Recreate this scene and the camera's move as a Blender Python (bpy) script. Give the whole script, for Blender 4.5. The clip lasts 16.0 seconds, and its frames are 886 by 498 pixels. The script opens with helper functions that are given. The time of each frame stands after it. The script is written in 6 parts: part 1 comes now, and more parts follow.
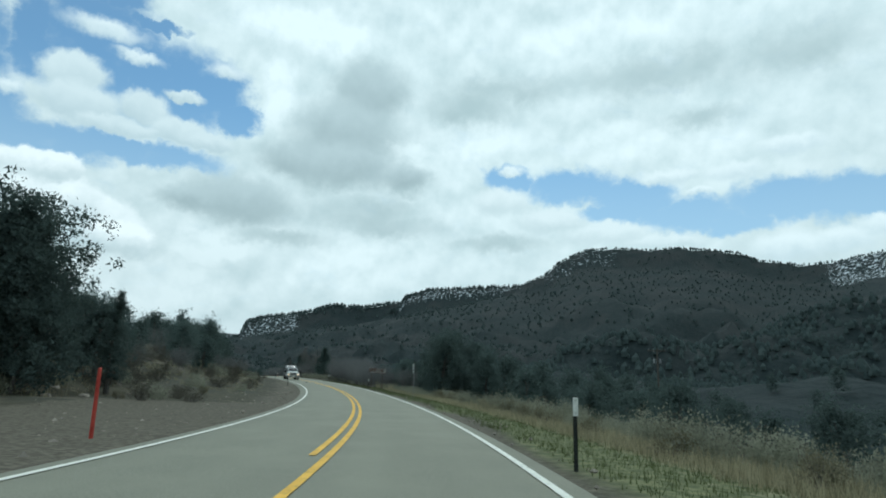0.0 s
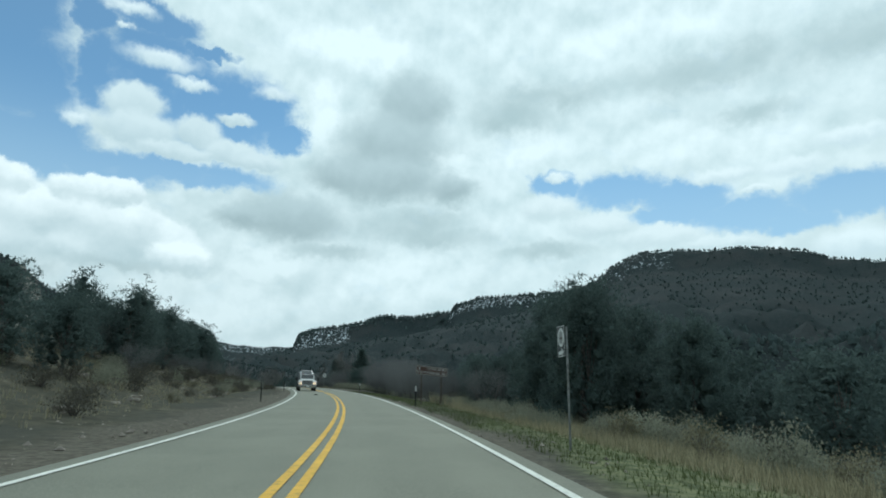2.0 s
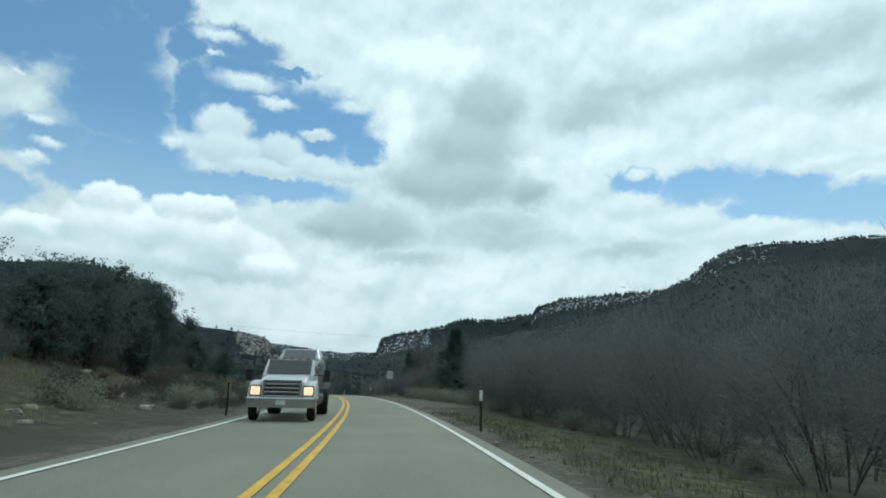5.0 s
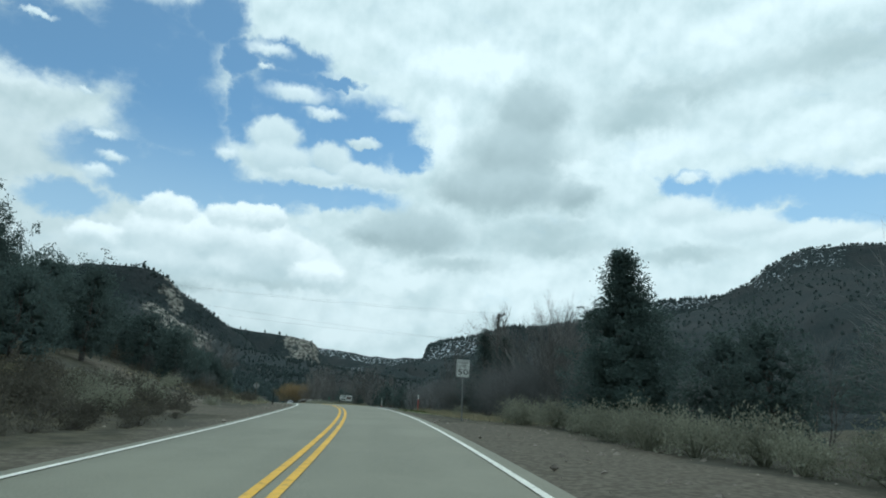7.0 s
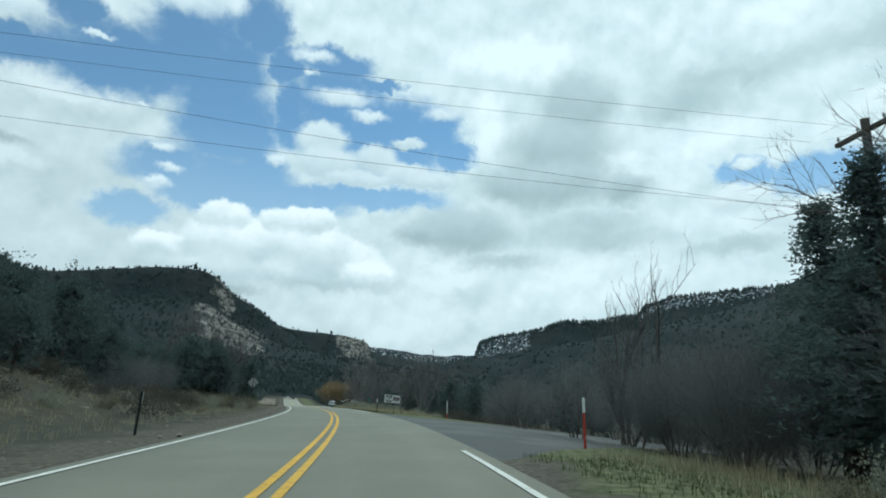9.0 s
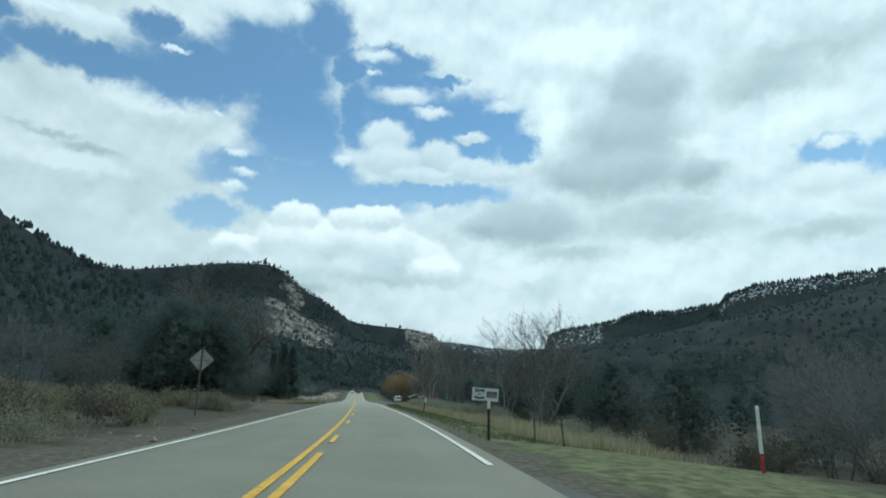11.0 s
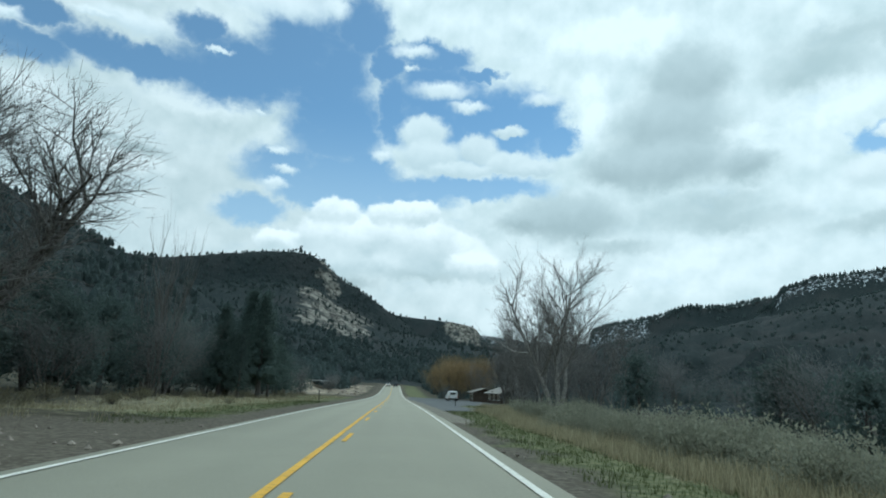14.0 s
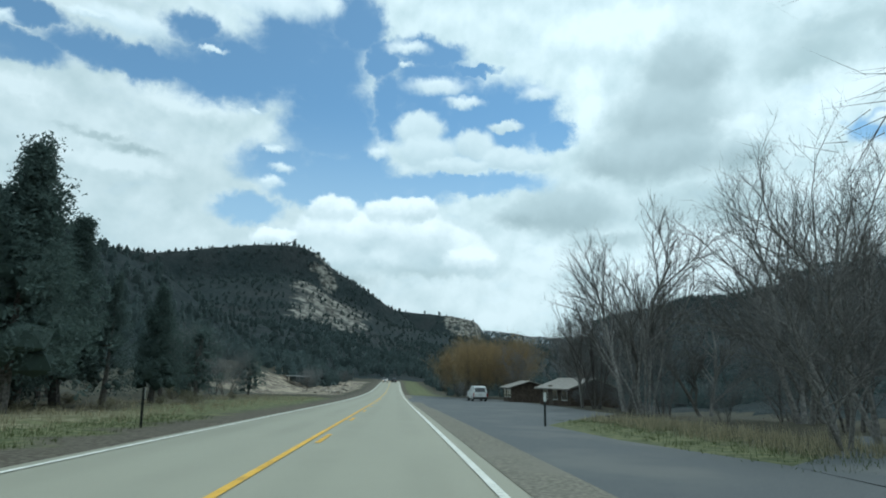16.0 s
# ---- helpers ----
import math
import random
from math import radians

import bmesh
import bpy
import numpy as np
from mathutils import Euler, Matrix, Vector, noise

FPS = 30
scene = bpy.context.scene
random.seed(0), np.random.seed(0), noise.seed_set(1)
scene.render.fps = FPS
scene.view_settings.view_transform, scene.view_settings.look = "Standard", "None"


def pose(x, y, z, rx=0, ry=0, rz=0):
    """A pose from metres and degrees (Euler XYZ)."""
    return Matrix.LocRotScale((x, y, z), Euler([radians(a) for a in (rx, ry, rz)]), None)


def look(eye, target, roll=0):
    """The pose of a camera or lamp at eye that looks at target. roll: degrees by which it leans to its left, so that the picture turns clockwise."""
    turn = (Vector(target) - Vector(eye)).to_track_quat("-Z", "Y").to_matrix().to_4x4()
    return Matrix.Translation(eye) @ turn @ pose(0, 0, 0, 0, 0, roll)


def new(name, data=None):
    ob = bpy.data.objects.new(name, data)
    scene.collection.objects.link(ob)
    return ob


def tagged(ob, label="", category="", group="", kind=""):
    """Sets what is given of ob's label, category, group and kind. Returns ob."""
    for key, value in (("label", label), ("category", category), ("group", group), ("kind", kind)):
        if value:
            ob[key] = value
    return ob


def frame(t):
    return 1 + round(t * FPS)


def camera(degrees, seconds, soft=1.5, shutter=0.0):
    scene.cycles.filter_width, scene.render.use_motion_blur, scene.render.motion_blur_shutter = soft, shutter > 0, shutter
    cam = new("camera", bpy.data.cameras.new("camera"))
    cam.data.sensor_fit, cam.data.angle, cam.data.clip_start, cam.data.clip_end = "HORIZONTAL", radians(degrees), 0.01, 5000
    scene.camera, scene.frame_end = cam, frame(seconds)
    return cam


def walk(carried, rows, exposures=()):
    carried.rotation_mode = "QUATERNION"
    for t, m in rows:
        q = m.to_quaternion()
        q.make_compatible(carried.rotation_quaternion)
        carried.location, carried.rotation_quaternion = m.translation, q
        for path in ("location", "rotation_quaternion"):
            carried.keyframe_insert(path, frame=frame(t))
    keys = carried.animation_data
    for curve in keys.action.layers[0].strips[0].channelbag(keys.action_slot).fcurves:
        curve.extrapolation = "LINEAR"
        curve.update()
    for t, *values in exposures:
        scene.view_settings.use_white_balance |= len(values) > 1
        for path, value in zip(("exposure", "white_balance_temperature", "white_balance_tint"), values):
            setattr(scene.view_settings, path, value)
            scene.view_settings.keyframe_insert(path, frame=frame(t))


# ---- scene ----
cam = camera(75.2, 16.0, soft=1.9)
PATH = [
    (0.0, pose(1.81, 0.0, 1.25, 103.15, -1.74, -0.31)),
    (0.5, pose(1.2, 9.45, 1.16, 103.14, -1.22, 1.13)),
    (1.0, pose(0.21, 18.9, 1.12, 103.60, -1.44, 2.07)),
    (1.5, pose(-0.96, 28.36, 1.12, 103.64, -0.94, 3.12)),
    (2.0, pose(-2.4, 37.84, 1.16, 104.01, -0.95, 4.74)),
    (2.5, pose(-4.1, 47.32, 1.24, 104.05, -0.93, 6.26)),
    (3.0, pose(-6.09, 56.77, 1.35, 104.13, -0.95, 7.81)),
    (3.5, pose(-8.35, 66.18, 1.49, 104.03, -1.02, 9.33)),
    (4.2, pose(-11.93, 79.3, 1.71, 104.27, -0.96, 10.93)),
    (4.9, pose(-15.87, 92.37, 1.93, 104.32, -0.98, 12.5)),
    (5.6, pose(-20.15, 105.42, 2.14, 104.37, -1.0, 13.97)),
    (6.3, pose(-24.79, 118.42, 2.36, 104.42, -1.01, 15.51)),
    (7.0, pose(-29.89, 131.29, 2.57, 104.84, -1.81, 17.21)),
    (7.5, pose(-33.78, 140.41, 2.71, 104.67, -1.97, 18.62)),
    (8.0, pose(-37.87, 149.48, 2.85, 104.47, -1.49, 19.58)),
    (8.5, pose(-42.08, 158.51, 2.97, 104.57, -1.28, 20.79)),
    (9.2, pose(-48.46, 170.96, 3.06, 104.40, -1.24, 22.94)),
    (9.9, pose(-55.29, 183.25, 3.07, 104.15, -1.25, 25.36)),
    (10.6, pose(-62.6, 195.32, 3.03, 103.90, -1.27, 27.74)),
    (11.3, pose(-70.37, 207.19, 2.93, 103.65, -1.28, 29.92)),
    (12.0, pose(-78.59, 218.84, 2.81, 103.27, -1.58, 31.6)),
    (12.5, pose(-84.57, 227.09, 2.71, 103.21, -1.54, 32.45)),
    (13.0, pose(-90.71, 235.21, 2.59, 103.23, -1.87, 33.03)),
    (13.5, pose(-96.87, 243.29, 2.46, 103.21, -2.04, 33.01)),
    (14.0, pose(-102.99, 251.39, 2.32, 103.16, -1.89, 32.79)),
    (14.5, pose(-109.0, 259.56, 2.18, 103.02, -1.45, 32.75)),
    (15.0, pose(-115.0, 267.74, 2.03, 102.91, -0.95, 32.68)),
    (15.5, pose(-121.02, 275.9, 1.89, 103.07, -0.71, 32.67)),
    (16.0, pose(-127.05, 284.06, 1.72, 102.75, -0.86, 32.81)),
]
walk(cam, PATH, [(0.0, 0.0, 5880, 2.0), (8.0, 0.0, 5820, 2.0), (16.0, 0.06, 5745, 2.0)])

# ---------------------------------------------------------------- light
def link(nt, a, b):
    nt.links.new(a, b)


def node(nt, kind, **values):
    n = nt.nodes.new(kind)
    for k, v in values.items():
        setattr(n, k, v)
    return n


def calc(nt, op, a, b=None, clamp=False):
    n = nt.nodes.new("ShaderNodeMath")
    n.operation, n.use_clamp = op, clamp
    for i, v in enumerate((a, b)):
        if v is None:
            continue
        if isinstance(v, (int, float)):
            n.inputs[i].default_value = v
        else:
            nt.links.new(v, n.inputs[i])
    return n.outputs[0]


def vcalc(nt, op, a, b=None):
    n = nt.nodes.new("ShaderNodeVectorMath")
    n.operation = op
    for i, v in enumerate((a, b)):
        if v is None:
            continue
        if isinstance(v, tuple):
            n.inputs[i].default_value = v
        else:
            nt.links.new(v, n.inputs[i])
    return n.outputs["Value"] if op in ("LENGTH", "DOT_PRODUCT") else n.outputs["Vector"]


def ramp(nt, v, lo, hi, a=0.0, b=1.0):
    n = nt.nodes.new("ShaderNodeMapRange")
    n.interpolation_type = "SMOOTHSTEP"
    for i, q in enumerate((lo, hi, a, b)):
        n.inputs[i + 1].default_value = q
    nt.links.new(v, n.inputs[0])
    return n.outputs[0]


def mix(nt, f, a, b, how="MIX"):
    n = nt.nodes.new("ShaderNodeMix")
    n.data_type, n.blend_type = "RGBA", how
    for i, v in ((0, f), (6, a), (7, b)):
        if isinstance(v, (int, float)):
            n.inputs[i].default_value = v
        elif isinstance(v, tuple):
            n.inputs[i].default_value = (*v, 1.0)
        else:
            nt.links.new(v, n.inputs[i])
    return n.outputs[2]


def fbm(nt, vec, scale, detail=5.0, rough=0.55, out=0):
    n = nt.nodes.new("ShaderNodeTexNoise")
    n.inputs["Scale"].default_value, n.inputs["Detail"].default_value, n.inputs["Roughness"].default_value = scale, detail, rough
    if vec is not None:
        nt.links.new(vec, n.inputs["Vector"])
    return n.outputs[out]


SUN_AZ, SUN_EL = -6.0, 52.0     # degrees to the left of +y, degrees up

# Gaps of blue in the cloud, small clouds in them, heaped cumulus, grey undersides and bright parts: azimuth, elevation, half width, half height in degrees.
GAPS_A = [(73.1, 25.5, 4.1, 1.2), (64.6, 26.7, 6.8, 1.4), (55.5, 27.7, 6.4, 3.2), (47.8, 30.0, 6.7, 4.7), (42.7, 33.7, 3.0, 2.9), (44.9, 24.4, 5.2, 4.5), (47.7, 19.8, 6.1, 2.4), (41.6, 19.8, 3.5, 3.0), (39.1, 26.5, 1.9, 3.2), (29.3, 26.8, 3.7, 1.2), (23.9, 25.7, 3.1, 2.5), (21.6, 23.8, 2.1, 1.5), (30.0, 29.9, 2.8, 0.6), (40.0, 30.6, 1.8, 2.0), (52.4, 15.6, 3.1, 1.4), (44.9, 17.9, 6.2, 1.6), (36.8, 18.5, 5.3, 1.6), (29.8, 19.1, 7.0, 1.1), (59.2, 30.6, 2.6, 1.4), (72.8, 28.1, 3.4, 1.1), (34.2, 27.1, 5.8, 4.2), (27.5, 25.0, 5.4, 3.8), (35.1, 31.4, 4.4, 1.3)]
GAPS_B = [(-6.5, 20.3, 2.6, 1.2), (-12.9, 19.2, 5.1, 1.8), (-18.9, 17.9, 4.2, 1.8), (-17.8, 16.5, 4.3, 1.0), (-24.4, 16.1, 5.4, 1.7), (-31.4, 16.6, 4.8, 1.9), (-36.4, 16.1, 3.5, 2.1), (-39.4, 16.1, 2.1, 1.7), (-27.7, 14.8, 3.2, 0.9)]
PUFFS_A = [(64.9, 29.7, 4.2, 1.0), (68.1, 29.3, 2.1, 0.4), (51.9, 34.2, 6.0, 1.3), (46.1, 34.8, 1.7, 0.9), (57.2, 29.2, 1.3, 0.3), (52.5, 24.6, 0.7, 0.3), (50.5, 21.6, 1.0, 0.4), (49.6, 19.8, 1.1, 0.5), (50.6, 18.3, 1.3, 0.6), (37.3, 31.8, 2.4, 0.6), (37.5, 30.3, 0.7, 0.3), (40.0, 22.1, 1.2, 0.6), (33.9, 28.4, 3.5, 0.9), (30.9, 27.0, 2.0, 0.5), (23.0, 27.6, 1.7, 0.7), (74.3, 27.3, 1.4, 0.5)]
PUFFS_B = [(35.8, 24.5, 2.7, 1.7), (34.9, 22.2, 3.2, 1.8), (29.8, 22.9, 2.3, 1.5), (26.7, 21.6, 2.8, 1.3), (26.6, 24.6, 1.9, 0.6), (31.6, 20.9, 3.6, 0.7), (23.9, 21.1, 2.3, 0.9)]
PUFFS_C = [(-6.8, 20.9, 1.3, 0.5), (-22.1, 19.6, 3.1, 0.7), (-28.1, 19.5, 2.5, 0.9), (-25.0, 18.0, 1.2, 0.3), (-32.7, 21.0, 3.0, 0.8), (-31.9, 12.4, 3.1, 1.4), (-36.0, 12.7, 2.4, 1.1), (-38.3, 13.5, 1.4, 0.9)]
DARKS = [(8.4, 28.0, 4.2, 3.0), (10.7, 24.1, 5.7, 3.1), (11.4, 21.0, 7.0, 2.2), (4.3, 20.1, 2.7, 1.3), (16.5, 20.8, 2.7, 1.6), (20.6, 16.4, 5.1, 2.3), (25.1, 15.9, 2.9, 1.2)]
HEAPS = [(41.7, 11.8, 8.4, 2.5), (49.2, 12.7, 2.9, 1.4), (33.1, 12.6, 4.6, 2.5), (30.2, 11.4, 2.9, 1.7), (37.2, 14.0, 5.2, 2.7), (43.5, 13.9, 4.2, 2.8), (44.5, 16.1, 2.4, 1.5), (37.9, 16.2, 3.2, 1.4), (35.5, 16.5, 1.9, 1.3)]
HEAPS_B = [(-6.0, 17.7, 2.8, 1.6), (-10.9, 15.8, 3.4, 1.4), (-16.6, 14.4, 4.3, 1.2), (-21.8, 13.5, 3.5, 0.9)]
GREYS_A = [(9.9, 24.0, 5.7, 3.5), (8.3, 28.5, 4.4, 2.6), (10.4, 21.0, 7.1, 2.1), (20.6, 16.4, 5.3, 2.2), (8.0, 16.2, 5.8, 2.3), (3.9, 19.5, 2.7, 1.8), (34.8, 10.6, 6.0, 0.9), (41.6, 11.7, 4.2, 0.6), (44.3, 9.4, 4.9, 0.7), (-2.2, 27.2, 5.4, 2.6), (62.9, 19.4, 2.7, 0.5), (66.2, 20.1, 3.4, 0.4), (15.8, 13.2, 4.7, 1.1)]
GREYS_B = [(9.1, 23.8, 6.5, 3.2), (11.1, 19.8, 6.8, 2.0), (20.7, 16.0, 5.6, 2.0), (-6.5, 28.6, 9.7, 1.6), (-21.1, 29.0, 9.2, 2.0), (-33.6, 28.5, 7.5, 2.2), (-26.0, 24.3, 3.5, 1.1), (6.2, 15.2, 6.9, 1.3), (-5.4, 13.9, 5.2, 1.0)]
WHITES_A = [(44.5, 16.8, 2.3, 0.8), (37.4, 17.2, 3.4, 0.8), (3.6, 22.8, 2.8, 1.0), (23.4, 11.7, 3.3, 1.4), (26.8, 7.8, 6.1, 2.8), (41.8, 14.0, 6.2, 1.2), (71.7, 22.6, 2.3, 1.0), (63.7, 18.0, 5.3, 0.8), (58.7, 24.1, 4.0, 0.9), (18.0, 27.2, 1.9, 3.1), (34.0, 21.1, 3.6, 0.6), (14.9, 32.8, 7.4, 1.7)]
WHITES_B = [(4.2, 21.4, 2.7, 1.2), (21.2, 11.7, 2.5, 1.0), (-3.5, 23.8, 6.6, 1.6), (-15.6, 33.1, 9.4, 1.6), (-22.3, 22.8, 6.2, 1.3), (-17.0, 23.8, 3.3, 1.0), (9.4, 11.1, 8.9, 2.2), (29.1, 26.1, 2.8, 0.9)]

world = bpy.data.worlds.new("sky")
scene.world = world
world.use_nodes = True
wt = world.node_tree
wt.nodes.clear()
direction = node(wt, "ShaderNodeTexCoord").outputs["Generated"]
sep = node(wt, "ShaderNodeSeparateXYZ")
link(wt, direction, sep.inputs[0])
azimuth = calc(wt, "MULTIPLY", calc(wt, "ARCTAN2", calc(wt, "MULTIPLY", sep.outputs[0], -1.0), sep.outputs[1]), 57.29578)
elevation = calc(wt, "MULTIPLY", calc(wt, "ARCSINE", sep.outputs[2]), 57.29578)
flat = node(wt, "ShaderNodeCombineXYZ")
link(wt, azimuth, flat.inputs[0])
link(wt, elevation, flat.inputs[1])
# clouds thin out to flat streaks at the top of the sky and heap up low down
warp = vcalc(wt, "SUBTRACT", fbm(wt, flat.outputs[0], 0.2, 5.0, 0.55, 1), (0.5, 0.5, 0.5))
fine = vcalc(wt, "SUBTRACT", fbm(wt, flat.outputs[0], 0.75, 6.0, 0.6, 1), (0.5, 0.5, 0.5))
bent = vcalc(wt, "ADD", vcalc(wt, "ADD", flat.outputs[0], vcalc(wt, "MULTIPLY", warp, (2.6, 1.8, 0.0))), vcalc(wt, "MULTIPLY", fine, (2.4, 2.0, 0.0)))
frayed = vcalc(wt, "ADD", vcalc(wt, "ADD", flat.outputs[0], vcalc(wt, "MULTIPLY", warp, (0.9, 0.7, 0.0))), vcalc(wt, "MULTIPLY", fine, (1.9, 1.6, 0.0)))
long_way = vcalc(wt, "MULTIPLY", vcalc(wt, "ADD", flat.outputs[0], vcalc(wt, "MULTIPLY", warp, (6.0, 3.0, 0.0))), (0.55, 1.0, 1.0))
wisp = fbm(wt, long_way, 0.36, 7.0, 0.62)
billow = fbm(wt, long_way, 0.15, 4.0, 0.5)
heap = fbm(wt, flat.outputs[0], 0.24, 5.0, 0.5)
heap_above = fbm(wt, vcalc(wt, "ADD", flat.outputs[0], (0.3, 1.1, 0.0)), 0.24, 5.0, 0.5)
relief = calc(wt, "ADD", 0.5, calc(wt, "MULTIPLY", calc(wt, "SUBTRACT", heap, heap_above), 2.0), True)


def offset(way, a, e, w, h):
    return vcalc(wt, "MULTIPLY", vcalc(wt, "SUBTRACT", way, (a, e, 0.0)), (1.0 / w, 1.0 / h, 0.0))


def patches(rows, reach=1.4, core=0.55):
    total = None
    for row in rows:
        v = ramp(wt, vcalc(wt, "LENGTH", offset(bent, *row)), reach, core)
        total = v if total is None else calc(wt, "MAXIMUM", total, v)
    return total


def billows(under, rows, edge, soft, low, high, fade=False):
    """Single clouds over what lies behind them, each lit from above, some lost in haze towards the base."""
    for row in rows:
        q = offset(frayed, *row)
        solid = ramp(wt, vcalc(wt, "LENGTH", q), edge + soft, edge - soft)
        high_up = vcalc(wt, "DOT_PRODUCT", q, (0.0, 1.0, 0.0))
        light = calc(wt, "ADD", ramp(wt, high_up, -0.9, 0.75), calc(wt, "MULTIPLY", calc(wt, "SUBTRACT", relief, 0.5), 0.5), True)
        if fade:
            solid = calc(wt, "MULTIPLY", solid, ramp(wt, high_up, -1.0, -0.1))
        under = mix(wt, solid, under, mix(wt, light, low, high))
    return under


SHADOW, PALE, WHITE = (0.40, 0.505, 0.51), (0.58, 0.695, 0.70), (0.84, 0.93, 0.925)
gaps = calc(wt, "MAXIMUM", patches(GAPS_A, 1.5, 0.5), patches(GAPS_B, 1.45, 0.5))
greys = calc(wt, "MAXIMUM", patches(GREYS_A, 1.5, 0.2), patches(GREYS_B, 1.6, 0.1))
whites = calc(wt, "MAXIMUM", patches(WHITES_A, 1.4, 0.4), calc(wt, "MULTIPLY", patches(WHITES_B, 1.6, 0.2), 0.8))
cover = calc(wt, "ADD", calc(wt, "SUBTRACT", 1.0, calc(wt, "MULTIPLY", gaps, 1.45)), calc(wt, "MULTIPLY", calc(wt, "SUBTRACT", wisp, 0.5), 1.5))
cover = ramp(wt, cover, -0.35, 0.95)
shade = calc(wt, "ADD", calc(wt, "MULTIPLY", greys, 0.6), calc(wt, "MULTIPLY", calc(wt, "SUBTRACT", billow, 0.5), 0.9))
shade = ramp(wt, calc(wt, "ADD", shade, calc(wt, "MULTIPLY", calc(wt, "SUBTRACT", heap, 0.5), 0.5)), -0.1, 1.0)
lit = mix(wt, calc(wt, "ADD", relief, calc(wt, "MULTIPLY", whites, 0.5), True), PALE, WHITE)
cloud = mix(wt, calc(wt, "MULTIPLY", shade, calc(wt, "SUBTRACT", 1.0, calc(wt, "MULTIPLY", whites, 0.75))), lit, SHADOW)
heaven = node(wt, "ShaderNodeTexSky", sky_type="NISHITA", sun_disc=False, sun_elevation=radians(SUN_EL), sun_rotation=radians(-SUN_AZ), altitude=1900.0, air_density=1.0, dust_density=1.2, ozone_density=1.5)
blue = mix(wt, 1.0, heaven.outputs[0], (0.076, 0.112, 0.113), "MULTIPLY")
blue = mix(wt, ramp(wt, elevation, 12.0, 27.0, 0.55, 0.14), blue, (0.55, 0.70, 0.76))
# the cloud is brighter towards the hidden sun
toward = node(wt, "ShaderNodeVectorMath", operation="DOT_PRODUCT")
link(wt, direction, toward.inputs[0])
toward.inputs[1].default_value = (math.sin(radians(-SUN_AZ)) * math.cos(radians(SUN_EL)), math.cos(radians(SUN_AZ)) * math.cos(radians(SUN_EL)), math.sin(radians(SUN_EL)))
gain = ramp(wt, toward.outputs["Value"], 0.45, 0.92, 0.88, 1.06)
bright = node(wt, "ShaderNodeHueSaturation")
link(wt, gain, bright.inputs["Value"])
link(wt, cloud, bright.inputs["Color"])
sky = mix(wt, cover, blue, bright.outputs[0])
sky = billows(sky, DARKS, 0.85, 0.5, (0.40, 0.495, 0.505), (0.53, 0.635, 0.645))
sky = billows(sky, PUFFS_A, 0.85, 0.5, (0.60, 0.715, 0.75), (0.8, 0.89, 0.9))
sky = billows(sky, PUFFS_B, 0.95, 0.25, (0.56, 0.675, 0.70), (0.72, 0.82, 0.83))
sky = billows(sky, PUFFS_C, 0.9, 0.4, (0.66, 0.77, 0.79), (0.84, 0.93, 0.93))
sky = billows(sky, HEAPS_B, 1.0, 0.3, (0.60, 0.71, 0.72), (0.8, 0.89, 0.89), True)
sky = billows(sky, HEAPS, 1.0, 0.16, (0.52, 0.63, 0.645), (0.92, 0.985, 0.975), True)
back = node(wt, "ShaderNodeBackground")
link(wt, sky, back.inputs[0])
link(wt, back.outputs[0], node(wt, "ShaderNodeOutputWorld").inputs[0])
world.cycles.sampling_method = "MANUAL"
world.cycles.sample_map_resolution = 512

sun = new("sun", bpy.data.lights.new("sun", "SUN"))
sun.data.energy, sun.data.angle, sun.data.color = 0.9, radians(20), (1.0, 0.96, 0.9)
to_sun = Vector((-math.sin(radians(SUN_AZ)) * math.cos(radians(SUN_EL)), math.cos(radians(SUN_AZ)) * math.cos(radians(SUN_EL)), math.sin(radians(SUN_EL))))
sun.matrix_world = look(to_sun * 100, (0, 0, 0))

# ---------------------------------------------------------------- materials
def surface(name, build, rough=0.85, metal=0.0, bump=0.0, bump_scale=30.0, bump_dist=0.02, spec=0.3, thin=0.0):
    m = bpy.data.materials.new(name)
    m.use_nodes = True
    nt = m.node_tree
    bsdf = nt.nodes["Principled BSDF"]
    place = node(nt, "ShaderNodeTexCoord").outputs["Object"]
    c = build(nt, place) if callable(build) else build
    if isinstance(c, tuple):
        bsdf.inputs["Base Color"].default_value = (*c, 1.0)
    else:
        link(nt, c, bsdf.inputs["Base Color"])
    bsdf.inputs["Roughness"].default_value, bsdf.inputs["Metallic"].default_value = rough, metal
    bsdf.inputs["Specular IOR Level"].default_value = spec
    if bump:
        b = node(nt, "ShaderNodeBump")
        b.inputs["Strength"].default_value, b.inputs["Distance"].default_value = bump, bump_dist
        link(nt, fbm(nt, place, bump_scale, 6.0, 0.6), b.inputs["Height"])
        link(nt, b.outputs[0], bsdf.inputs["Normal"])
    if thin:        # leaves and dry stems let light through
        leaf, both = node(nt, "ShaderNodeBsdfTranslucent"), node(nt, "ShaderNodeMixShader")
        link(nt, c, leaf.inputs["Color"])
        both.inputs[0].default_value = thin
        link(nt, bsdf.outputs[0], both.inputs[1])
        link(nt, leaf.outputs[0], both.inputs[2])
        link(nt, both.outputs[0], nt.nodes["Material Output"].inputs["Surface"])
    return m


